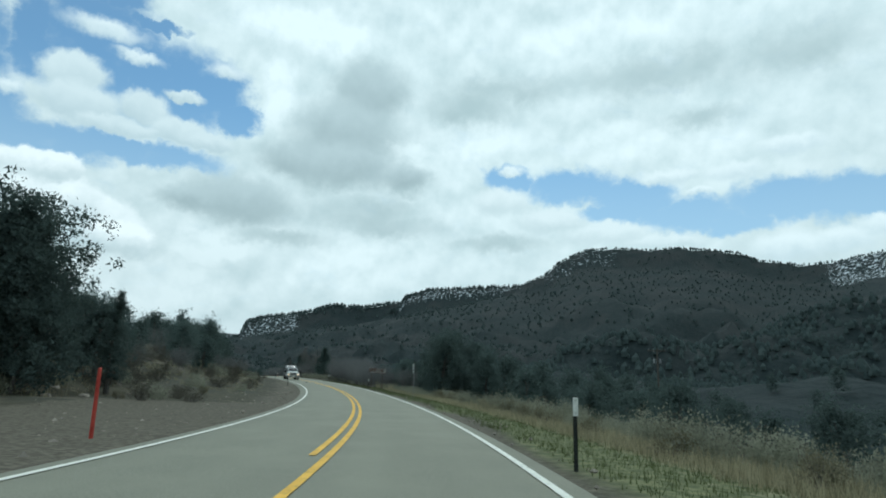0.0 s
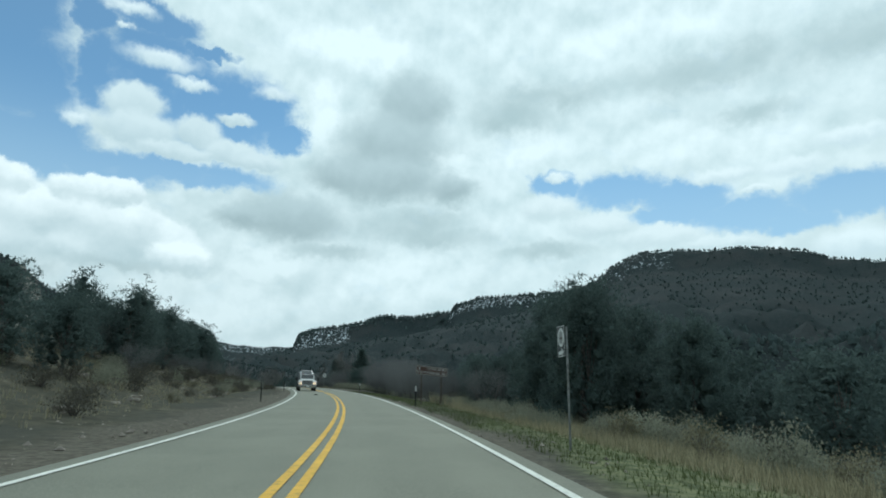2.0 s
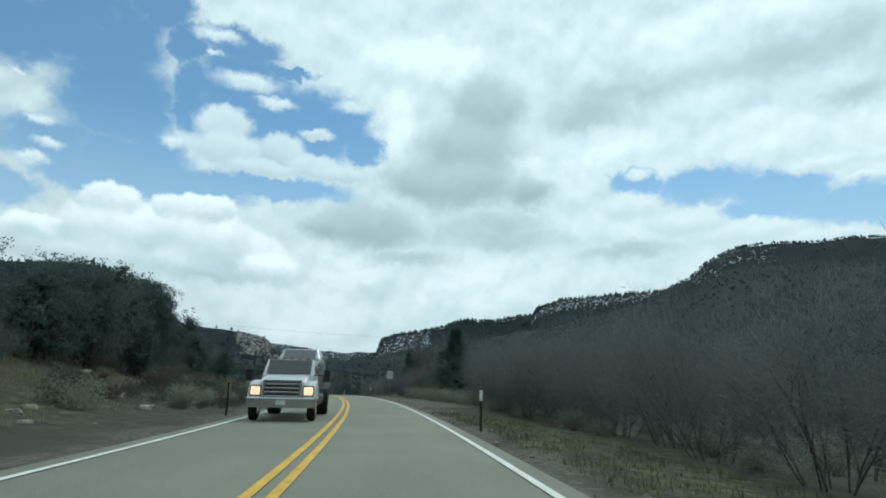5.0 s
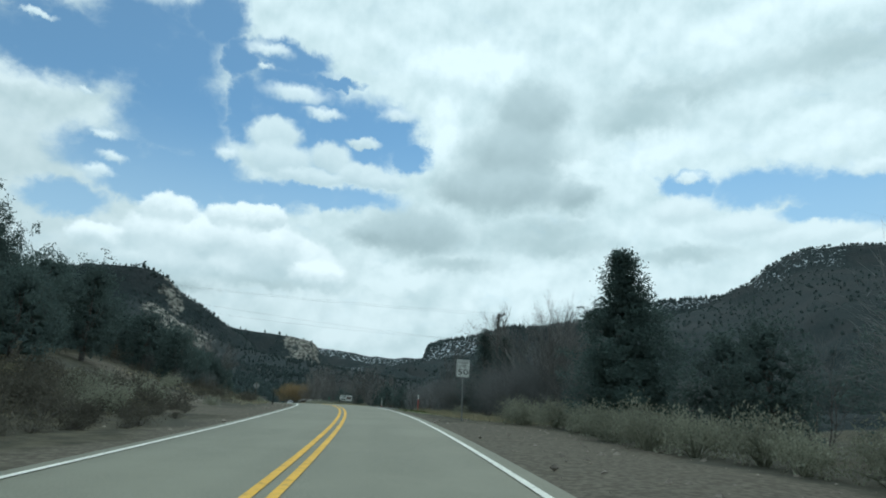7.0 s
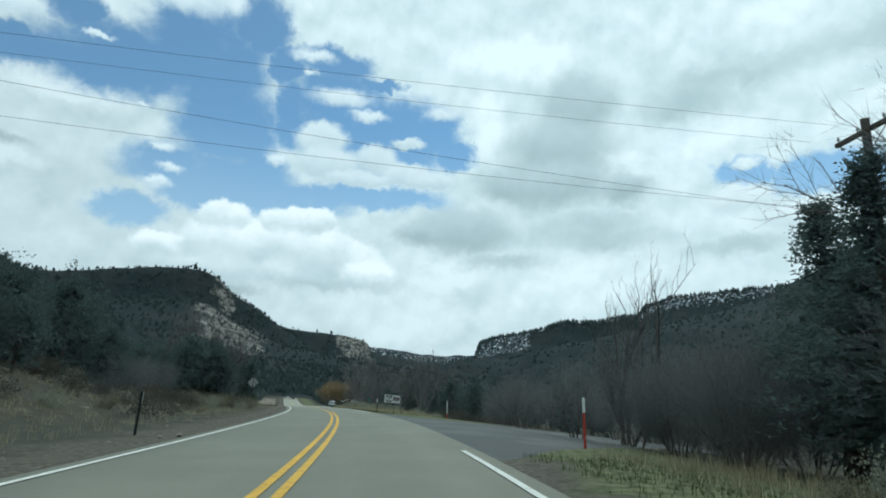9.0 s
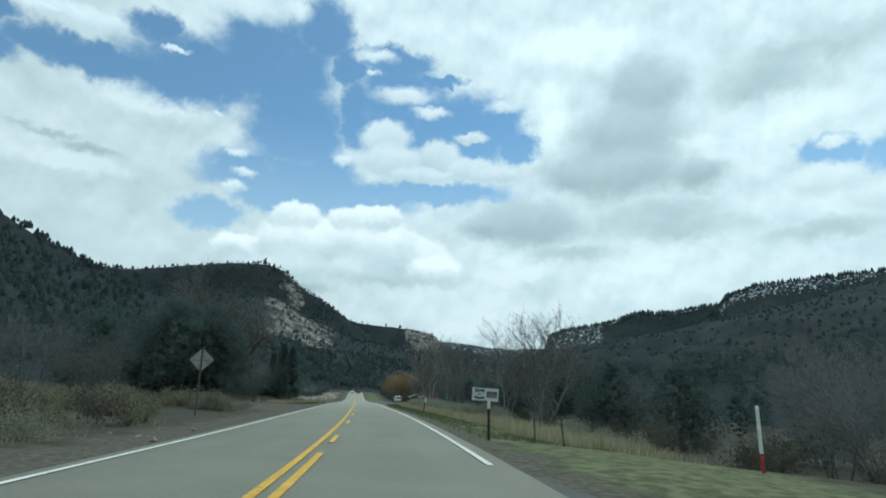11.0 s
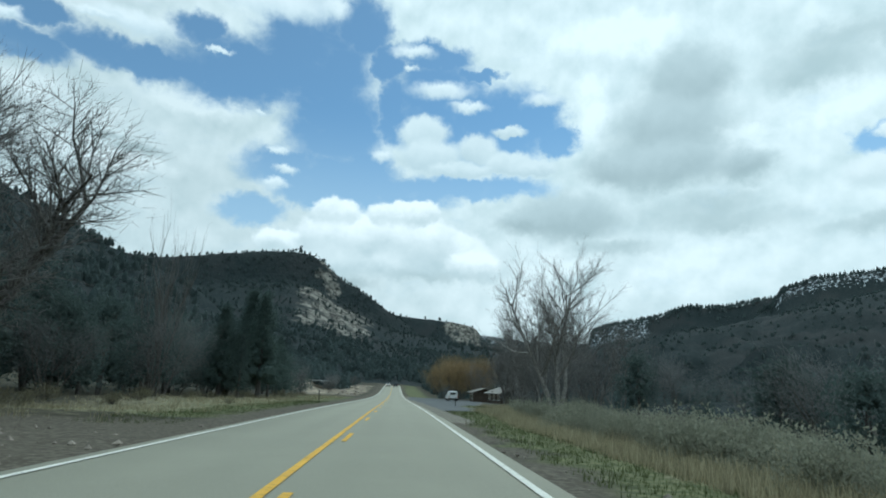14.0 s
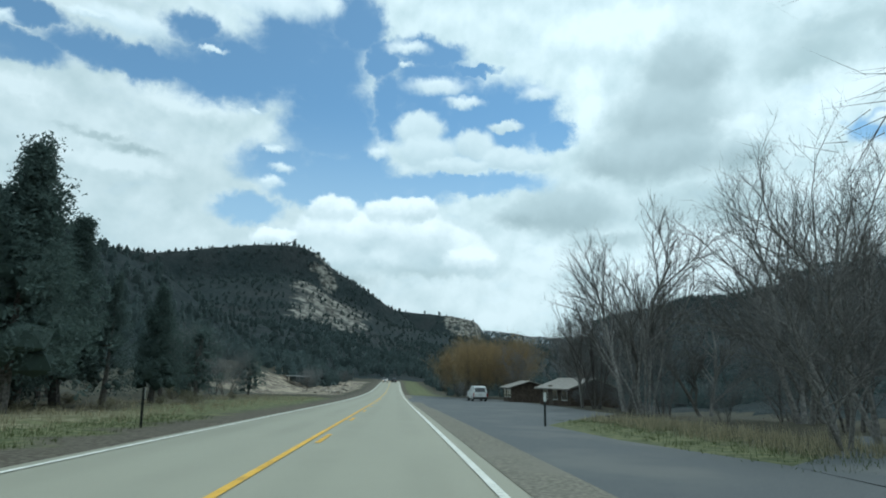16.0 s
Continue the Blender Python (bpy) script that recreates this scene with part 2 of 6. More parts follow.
def speckle(a, b, scale, c=None, scale2=1.0, lo=0.35, hi=0.65, per_object=0.0, detail=5.0):
    """Colour that varies between a and b at a fine scale and towards c at a coarse one."""
    def build(nt, place):
        out = mix(nt, ramp(nt, fbm(nt, place, scale, detail), lo, hi), a, b)
        if c:
            out = mix(nt, ramp(nt, fbm(nt, place, scale2, 4.0), 0.45, 0.7), out, c)
        if per_object:
            info = node(nt, "ShaderNodeObjectInfo").outputs["Random"]
            v = calc(nt, "ADD", 1.0 - per_object, calc(nt, "MULTIPLY", info, 2.0 * per_object))
            hsv = node(nt, "ShaderNodeHueSaturation")
            link(nt, v, hsv.inputs["Value"])
            link(nt, out, hsv.inputs["Color"])
            out = hsv.outputs[0]
        return out
    return build


def leafy(a, b, spread=0.35):
    """Foliage: each leaf or spray its own tone, each plant a little lighter or darker."""
    def build(nt, place):
        island = node(nt, "ShaderNodeNewGeometry").outputs["Random Per Island"]
        info = node(nt, "ShaderNodeObjectInfo").outputs["Random"]
        out = mix(nt, island, a, b)
        hsv = node(nt, "ShaderNodeHueSaturation")
        link(nt, calc(nt, "ADD", 1.0 - spread / 2, calc(nt, "MULTIPLY", info, spread)), hsv.inputs["Value"])
        link(nt, out, hsv.inputs["Color"])
        return hsv.outputs[0]
    return build


def asphalt_colour(nt, place):
    grain = ramp(nt, fbm(nt, place, 55.0, 3.0), 0.3, 0.7)
    c = mix(nt, grain, (0.15, 0.153, 0.118), (0.25, 0.252, 0.198))
    blotch = ramp(nt, fbm(nt, place, 0.35, 5.0), 0.4, 0.7)
    c = mix(nt, calc(nt, "MULTIPLY", blotch, 0.5), c, (0.253, 0.255, 0.198))
    # darker tracks left by tyres and oil, along the lanes
    u = node(nt, "ShaderNodeAttribute", attribute_name="across").outputs["Fac"]
    oil = None
    for lane in (-2.75, -0.95, 0.95, 2.65):
        v = ramp(nt, calc(nt, "ABSOLUTE", calc(nt, "SUBTRACT", u, lane)), 0.55, 0.1)
        oil = v if oil is None else calc(nt, "ADD", oil, v)
    # stronger sun on the later stretch is put into the colour, paler from 230 m
    far_light = ramp(nt, node(nt, "ShaderNodeAttribute", attribute_name="along").outputs["Fac"], 230.0, 330.0)
    c = mix(nt, calc(nt, "MULTIPLY", far_light, 0.65), c, (0.405, 0.4, 0.318))
    streak = ramp(nt, fbm(nt, place, 0.15, 4.0), 0.3, 0.7)
    return mix(nt, calc(nt, "MULTIPLY", calc(nt, "MULTIPLY", oil, streak), 0.35), c, (0.25, 0.252, 0.197))


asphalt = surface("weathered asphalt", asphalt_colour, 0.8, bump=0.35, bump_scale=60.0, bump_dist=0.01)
side_dark = surface("dark asphalt", speckle((0.062, 0.068, 0.066), (0.105, 0.11, 0.104), 45.0, (0.13, 0.134, 0.122), 0.35), 0.8, bump=0.3, bump_scale=50.0)
side_asphalt = surface("blue-grey asphalt", speckle((0.066, 0.077, 0.082), (0.11, 0.122, 0.125), 45.0, (0.13, 0.137, 0.13), 0.3), 0.75, bump=0.3, bump_scale=50.0)
white_paint = surface("worn white road paint", speckle((0.44, 0.45, 0.4), (0.74, 0.745, 0.67), 9.0, (0.8, 0.8, 0.73), 1.3, 0.25, 0.5), 0.7, bump=0.2, bump_scale=60)
yellow_paint = surface("worn yellow road paint", speckle((0.42, 0.26, 0.06), (0.72, 0.42, 0.05), 7.0, (0.8, 0.48, 0.06), 1.1, 0.25, 0.55), 0.7, bump=0.2, bump_scale=60)


def ground_colour(nt, place):
    kind = node(nt, "ShaderNodeAttribute", attribute_name="cover").outputs["Color"]
    ch = node(nt, "ShaderNodeSeparateColor")
    link(nt, kind, ch.inputs[0])
    tuft = fbm(nt, place, 1.6, 6.0, 0.65)
    broad = fbm(nt, place, 0.13, 5.0)
    brush = mix(nt, ramp(nt, tuft, 0.35, 0.65), (0.05, 0.049, 0.037), (0.1, 0.093, 0.066))
    brush = mix(nt, calc(nt, "MULTIPLY", ramp(nt, broad, 0.42, 0.62), 0.8), brush, (0.065, 0.066, 0.054))
    grass = mix(nt, ramp(nt, fbm(nt, place, 3.0, 6.0), 0.35, 0.65), (0.078, 0.094, 0.047), (0.18, 0.188, 0.1))
    grit = mix(nt, ramp(nt, fbm(nt, place, 7.0, 6.0), 0.35, 0.7), (0.084, 0.076, 0.06), (0.16, 0.146, 0.116))
    rock = mix(nt, ramp(nt, fbm(nt, place, 0.5, 7.0, 0.7), 0.4, 0.62), (0.1, 0.085, 0.07), (0.42, 0.37, 0.28))
    jig = calc(nt, "MULTIPLY", calc(nt, "SUBTRACT", tuft, 0.5), 0.6)
    c = mix(nt, ramp(nt, calc(nt, "ADD", ch.outputs[0], jig), 0.3, 0.65), brush, grass)
    c = mix(nt, ramp(nt, calc(nt, "ADD", ch.outputs[1], jig), 0.3, 0.65), c, grit)
    c = mix(nt, ramp(nt, calc(nt, "ADD", ch.outputs[2], calc(nt, "MULTIPLY", calc(nt, "SUBTRACT", fbm(nt, place, 0.06, 6.0), 0.5), 1.3)), 0.35, 0.6), c, rock)
    straw = node(nt, "ShaderNodeAttribute", attribute_name="straw").outputs["Fac"]
    dry = mix(nt, ramp(nt, fbm(nt, place, 5.0, 6.0, 0.65), 0.35, 0.65), (0.15, 0.145, 0.09), (0.33, 0.305, 0.205))
    return mix(nt, ramp(nt, calc(nt, "ADD", straw, calc(nt, "MULTIPLY", calc(nt, "SUBTRACT", tuft, 0.5), 1.2)), 0.35, 0.7), c, dry)


ground_mat = surface("brush and dirt ground", ground_colour, 0.95, bump=0.6, bump_scale=2.2, bump_dist=0.12, spec=0.1)


def hill_colour(nt, place):
    kind = node(nt, "ShaderNodeAttribute", attribute_name="cover").outputs["Color"]
    ch = node(nt, "ShaderNodeSeparateColor")
    link(nt, kind, ch.inputs[0])
    scrub = mix(nt, ramp(nt, fbm(nt, place, 0.09, 7.0, 0.75), 0.42, 0.6), (0.027, 0.038, 0.04), (0.038, 0.049, 0.05))
    scrub = mix(nt, calc(nt, "MULTIPLY", ramp(nt, fbm(nt, place, 0.006, 5.0, 0.6), 0.45, 0.62), 0.75), scrub, (0.048, 0.054, 0.055))
    stone = mix(nt, ramp(nt, fbm(nt, place, 0.09, 8.0, 0.8), 0.42, 0.6), (0.045, 0.046, 0.042), (0.34, 0.33, 0.29))
    c = mix(nt, ramp(nt, calc(nt, "ADD", ch.outputs[2], calc(nt, "MULTIPLY", calc(nt, "SUBTRACT", fbm(nt, place, 0.03, 7.0, 0.7), 0.5), 1.6)), 0.4, 0.62), scrub, stone)
    upright_way = vcalc(nt, "MULTIPLY", place, (1.0, 1.0, 0.5))
    drift = calc(nt, "ADD", fbm(nt, upright_way, 0.07, 4.0, 0.65), calc(nt, "MULTIPLY", calc(nt, "SUBTRACT", ch.outputs[0], 1.0), 0.6))
    snow = ramp(nt, drift, 0.52, 0.6)
    return mix(nt, snow, c, (0.6, 0.65, 0.69))


hill_mat = surface("wooded mountainside", hill_colour, 0.95, bump=0.8, bump_scale=0.12, bump_dist=4.0, spec=0.05)
needle_mat = surface("dark juniper foliage", leafy((0.08, 0.112, 0.106), (0.12, 0.16, 0.146)), 0.9, spec=0.1, thin=0.4)
pine_mat = surface("dark green pine needles", leafy((0.074, 0.106, 0.098), (0.11, 0.15, 0.136)), 0.9, spec=0.1, thin=0.4)
far_mat = surface("distant evergreen foliage", leafy((0.082, 0.112, 0.112), (0.11, 0.142, 0.138)), 0.95, spec=0.05, thin=0.4)
bark_mat = surface("grey-brown bark", speckle((0.065, 0.061, 0.056), (0.16, 0.15, 0.138), 12.0, per_object=0.15), 0.95, bump=0.6, bump_scale=25)
pale_bark = surface("pale grey cottonwood bark", speckle((0.135, 0.13, 0.122), (0.27, 0.26, 0.243), 8.0, per_object=0.15), 0.95, bump=0.6, bump_scale=20)
twig_mat = surface("bare grey twigs", leafy((0.15, 0.147, 0.141), (0.28, 0.272, 0.26)), 0.95, spec=0.1, thin=0.4)
thicket_mat = surface("bare brown-grey brush", leafy((0.14, 0.148, 0.148), (0.2, 0.205, 0.202)), 0.95, spec=0.1, thin=0.4)
willow_mat = surface("orange-brown willow twigs", leafy((0.19, 0.145, 0.08), (0.36, 0.27, 0.15)), 0.95, spec=0.1, thin=0.4)
sage_mat = surface("grey-green sagebrush leaves", leafy((0.205, 0.215, 0.165), (0.33, 0.338, 0.262)), 0.95, spec=0.1, thin=0.4)
brush_mat = surface("dark olive-brown brush", leafy((0.085, 0.082, 0.066), (0.135, 0.128, 0.104)), 0.95, spec=0.1, thin=0.4)
rabbit_mat = surface("dry rabbitbrush stems", leafy((0.13, 0.125, 0.085), (0.29, 0.272, 0.185)), 0.95, spec=0.1, thin=0.4)
straw_mat = surface("dry straw grass", leafy((0.2, 0.185, 0.115), (0.5, 0.455, 0.31)), 0.95, spec=0.1, thin=0.4)
green_mat = surface("short green grass", leafy((0.075, 0.095, 0.042), (0.145, 0.172, 0.078)), 0.95, spec=0.1, thin=0.4)
stone_mat = surface("pale weathered rock", speckle((0.16, 0.14, 0.12), (0.4, 0.36, 0.3), 3.0, (0.3, 0.27, 0.23), 0.8, per_object=0.2), 0.9, bump=0.7, bump_scale=5)

# ---------------------------------------------------------------- mesh helpers
def put_mesh(name, verts, faces, material, parent=None, label="", smooth=False):
    me = bpy.data.meshes.new(name)
    me.from_pydata(verts if isinstance(verts, list) else verts.tolist(), [], faces if isinstance(faces, list) else faces.tolist())
    me.materials.append(material)
    if smooth:
        me.polygons.foreach_set("use_smooth", [True] * len(me.polygons))
    ob = new(name, me)
    ob.parent = parent
    if label:
        tagged(ob, label)
    return ob


def part(name, bm, material, parent=None, label="", smooth=False):
    me = bpy.data.meshes.new(name)
    bm.to_mesh(me)
    bm.free()
    me.materials.append(material)
    if smooth:
        me.polygons.foreach_set("use_smooth", [True] * len(me.polygons))
    ob = new(name, me)
    ob.parent = parent
    if label:
        tagged(ob, label)
    return ob


def box(size, at=(0, 0, 0), turn=(0, 0, 0), bevel=0.0, segments=2):
    bm = bmesh.new()
    bmesh.ops.create_cube(bm, size=1.0)
    bmesh.ops.scale(bm, vec=size, verts=bm.verts)
    if bevel:
        bmesh.ops.bevel(bm, geom=bm.edges[:], offset=bevel, segments=segments, affect="EDGES", profile=0.6)
    bmesh.ops.transform(bm, matrix=pose(*at, *turn), verts=bm.verts)
    return bm


def rod(r1, r2, length, at=(0, 0, 0), turn=(0, 0, 0), sides=10):
    bm = bmesh.new()
    bmesh.ops.create_cone(bm, cap_ends=True, segments=sides, radius1=r1, radius2=r2, depth=length)
    bmesh.ops.translate(bm, vec=(0, 0, length / 2), verts=bm.verts)
    bmesh.ops.transform(bm, matrix=pose(*at, *turn), verts=bm.verts)
    return bm


def merge(*bms):
    out = bmesh.new()
    for b in bms:
        me = bpy.data.meshes.new("tmp")
        b.to_mesh(me)
        b.free()
        out.from_mesh(me)
        bpy.data.meshes.remove(me)
    return out


def slab(profile, width, bevel=0.0, taper=1.0):
    """A side outline of (along, up) points, filled and given a width across x, narrowed towards its top by taper."""
    bm = bmesh.new()
    top = max(p[1] for p in profile)
    low = min(p[1] for p in profile)
    rows = []
    for side in (-1, 1):
        rows.append([bm.verts.new((side * width / 2 * (1 - (1 - taper) * (p[1] - low) / max(top - low, 1e-6)), p[0], p[1])) for p in profile])
    n = len(profile)
    bm.faces.new(rows[0])
    bm.faces.new(rows[1][::-1])
    for i in range(n):
        j = (i + 1) % n
        bm.faces.new((rows[0][j], rows[0][i], rows[1][i], rows[1][j]))
    bmesh.ops.recalc_face_normals(bm, faces=bm.faces)
    if bevel:
        bmesh.ops.bevel(bm, geom=bm.edges[:], offset=bevel, segments=2, affect="EDGES", profile=0.6)
    return bm


def thing(name, m, label, category, group="", kind=""):
    e = new(name)
    e.empty_display_size = 0.2
    e.matrix_world = m
    return tagged(e, label, category, group, kind)

# ---------------------------------------------------------------- the road's line and the lie of the land
CURVE = [7.9, 6.15, 4.31, 3.16, 2.56, 2.01, 1.75, 1.9, 2.17, 2.55, 2.69, 2.66, 2.24, 1.27, 0.3, 0.0, 0.0, 0.12, 0.05, 0.0, 0.0, 0.0, 0.0, 0.0, 0.0, 0.0, 0.0, 0.0]
SLOPE = [-1.97, -1.13, -0.23, 0.75, 1.38, 1.74, 1.51, 1.58, 1.46, 1.28, 0.26, -0.31, -0.84, -0.9, -1.36, -1.39, -1.41, -1.78, -1.94, -1.93, -1.69, -1.27, -0.87, -0.3, 0.4, 1.2, 2.0, 2.4]
KNOTS = np.arange(-20, 521, 20.0)
RS = np.arange(-120, 821, 1.0)
_k = np.where(RS < -20, 3.0, np.where(RS > 520, 0.0, np.interp(RS, KNOTS, CURVE))) * 1e-3
_g = np.where(RS < -20, -0.5, np.where(RS > 520, 1.5, np.interp(RS, KNOTS, SLOPE))) * 1e-2
RA = np.cumsum(_k)
RA -= RA[120]
RX, RY, RZ = np.cumsum(-np.sin(RA)), np.cumsum(np.cos(RA)), np.cumsum(_g)
RX, RY, RZ = RX - RX[120], RY - RY[120], RZ - RZ[120]


def on_road(s, d, up=0.0):
    """World place at s metres along the road's middle line and d metres to its left; up is over the road."""
    a = np.interp(s, RS, RA)
    return Vector((np.interp(s, RS, RX) - math.cos(a) * d, np.interp(s, RS, RY) - math.sin(a) * d, np.interp(s, RS, RZ) + up))


def heading(s):
    return math.degrees(np.interp(s, RS, RA))


def road_place(x, y):
    """s, d and the road's height for arrays of world places."""
    s, d, z = np.empty_like(x), np.empty_like(x), np.empty_like(x)
    for i in range(0, len(x), 4000):
        xx, yy = x[i:i + 4000, None], y[i:i + 4000, None]
        j = ((xx - RX[::2]) ** 2 + (yy - RY[::2]) ** 2).argmin(1) * 2
        dx, dy, a = xx[:, 0] - RX[j], yy[:, 0] - RY[j], RA[j]
        s[i:i + 4000] = RS[j] - np.sin(a) * dx + np.cos(a) * dy
        d[i:i + 4000] = -np.cos(a) * dx - np.sin(a) * dy
        z[i:i + 4000] = np.interp(s[i:i + 4000], RS, RZ)
    return s, d, z


def smooth(v, lo, hi):
    t = np.clip((v - lo) / (hi - lo), 0, 1)
    return t * t * (3 - 2 * t)


def rise(x, y, scale, octaves=4):
    return np.array([noise.fractal((a / scale, b / scale, 3.7), 1.0, 2.0, octaves) for a, b in zip(x, y)])


def paved(s):
    return np.interp(s, [125, 138, 165, 180, 187, 230, 238, 306, 313, 424, 434], [0, 0.65, 0.65, 0, 1, 1, 0, 0, 1, 1, 0])


def side_fall(s, d):
    """How far the side road drops below the main road."""
    return np.interp(-d, [4.5, 7, 10, 16, 22], [0, -0.1, -0.32, -0.85, -1.4]) * np.interp(s, [180, 187, 232, 245], [0, 1, 1, 0])


def verge(s, d):
    """Height of the land over the road's surface, near the road."""
    right = np.interp(-d, [0, 1.8, 3.4, 4.6, 6.5, 9, 13, 20, 40, 90, 200], [-0.3, -0.3, -0.13, -0.1, -0.22, -0.4, -0.75, -1.8, -2.6, -2.6, -1.0])
    level = paved(s)
    right = right - 2.0 * smooth(-d, 10, 30) * (1 - smooth(s, 45, 75))
    right = np.where(-d > 4.0, right * (1 - level * (1 - smooth(-d, 21, 30))) - 0.05 * np.clip(level * 4 - 3, 0, 1) * (1 - smooth(-d, 21, 30)) + side_fall(s, d) * (1 - smooth(-d, 24, 32)), right)
    bank = np.interp(s, [-60, 0, 25, 60, 90, 130, 150, 170, 185, 205, 235, 250, 400, 430, 470, 560], [3, 1.2, 1.2, 3.5, 5, 5, 3.0, 4.2, 4.2, 4.6, 3, 0.7, 0.7, 3, 6, 6])
    foot = np.interp(s, [0, 30, 55, 200, 240, 300], [13, 13, 7.5, 7.5, 10, 18])
    left = np.interp(d, [0, 1.6, 3.2, 4.4, 6.5, 12, 40], [-0.3, -0.3, -0.12, -0.07, -0.1, 0.1, 0.5]) + bank * smooth(d, foot, foot + 20)
    return np.where(d < 0, right, left)


# Crest lines of the mountains: x, y, height over the valley.
RIDGES = []


def ridge(eye, reach, width, rows, cliff, snow, power=1.25, bare=()):
    """rows: azimuth and elevation, in degrees, of the crest from eye at that reach; snow and bare: stretches of azimuth with snow on the rim and with bare rock."""
    pts = [(eye[0] - math.sin(radians(a)) * reach * k, eye[1] + math.cos(radians(a)) * reach * k, math.tan(radians(e)) * reach * k + 1.5) for a, e, k in rows]
    RIDGES.append((np.array(pts), width, cliff, snow, power, bare, eye))


ridge((1.8, 0), 3500, 2500, [(-4, 6.0, 1.1), (-8.8, 9.7, 1.05), (-10, 10.5, 1), (-11.4, 11.8, 1), (-13.9, 13.0, 1), (-16.6, 13.2, 1), (-19.2, 12.9, 1), (-22.8, 12.9, 1), (-25.2, 12.6, 1), (-27.5, 12.2, 1),
      (-29.2, 11.4, 1), (-32.6, 10.7, 1), (-35, 10.8, 1.0), (-38.4, 11.4, 1), (-50, 12, 0.95), (-75, 12, 0.8), (-110, 12, 0.7), (-150, 12, 0.8)], 0.10, ((-17.5, -10.0, 0.72, 0.9), (-60.0, -34.0, 0.62, 1.0), (-34.0, -24.0, 0.5, 0.56)))
ridge((1.8, 0), 3800, 2000, [(5.5, 5.5, 1.02), (4.6, 6.9, 1), (3.7, 8.2, 1), (1.4, 9.0, 1), (-3.8, 9.4, 1), (-8.8, 9.6, 1), (-15, 10.6, 1), (-22, 10, 1)], 0.14, ((-12.0, 4.6, 0.72, 1.0),))
ridge((1.8, 0), 4350, 2000, [(19.2, 3.6, 1), (18.7, 5.0, 1), (17.1, 5.6, 1), (13.4, 6.2, 1), (10.8, 7.1, 1), (8, 7.0, 1), (4.7, 7.6, 1), (0, 8.1, 1.0)], 0.2, ((13.6, 19.5, 0.6, 0.98), (4.0, 13.6, 0.7, 0.72)))
ridge((-84.6, 227), 2000, 950, [(29.3, 4.0, 1), (29.8, 5.4, 1), (32.8, 5.9, 1), (37.9, 6.3, 1), (42, 6.4, 1), (50, 6, 1.0)], 0.3, ((30.0, 40.0, 0.5, 0.56),), bare=((29.0, 33.2, 0.0, 0.13, 0.6),))
ridge((-84.6, 227), 1120, 620, [(37.2, 5.4, 1.05), (38.5, 6.2, 1), (40.2, 7.3, 1), (42.5, 8.7, 1), (43.4, 9.1, 1), (44.3, 10.0, 1), (45.2, 10.8, 1), (47.1, 11.3, 1), (50, 11.1, 1), (53.9, 10.5, 1), (58.6, 9.6, 1),
      (63.1, 9.6, 1), (68, 10, 1), (85, 11, 1.0)], 0.22, (), bare=((43.0, 45.6, 0.0, 0.09, 0.6), (39.8, 47.2, 0.13, 0.6, 0.6), (36.5, 39.8, 0.05, 0.3, 0.12), (47.2, 66.0, 0.1, 0.7, 0.12)))
ridge((-84.6, 227), 470, 330, [(60.5, 6.5, 1.05), (63.1, 9.6, 1), (65.9, 11.0, 1), (69.4, 12.7, 1), (71.8, 13.5, 1), (80, 15, 1), (95, 17, 0.95), (115, 17, 0.85), (140, 16, 0.9)], 0.08, (), bare=((58.0, 110.0, 0.05, 0.8, 0.13),))
ridge((-30, 131), 4500, 1500, [(42, 3.4, 1), (34, 3.6, 1), (29, 4.0, 1), (26.3, 3.7, 1), (24.4, 3.3, 1), (22.5, 3.2, 1), (21.2, 3.6, 1), (19.2, 3.7, 1), (14, 4, 1.0)], 0.2, ((15.0, 30.0, 0.45, 0.64),))
ridge((-30, 131), 4690, 1200, [(42, 4.2, 1), (34, 4.6, 1), (30, 4.7, 1), (27.0, 4.5, 1), (24.5, 4.1, 1), (22, 4.0, 1), (19, 4.2, 1), (14, 4.4, 1.0)], 0.1, ((10.0, 45.0, 0.2, 0.95),))


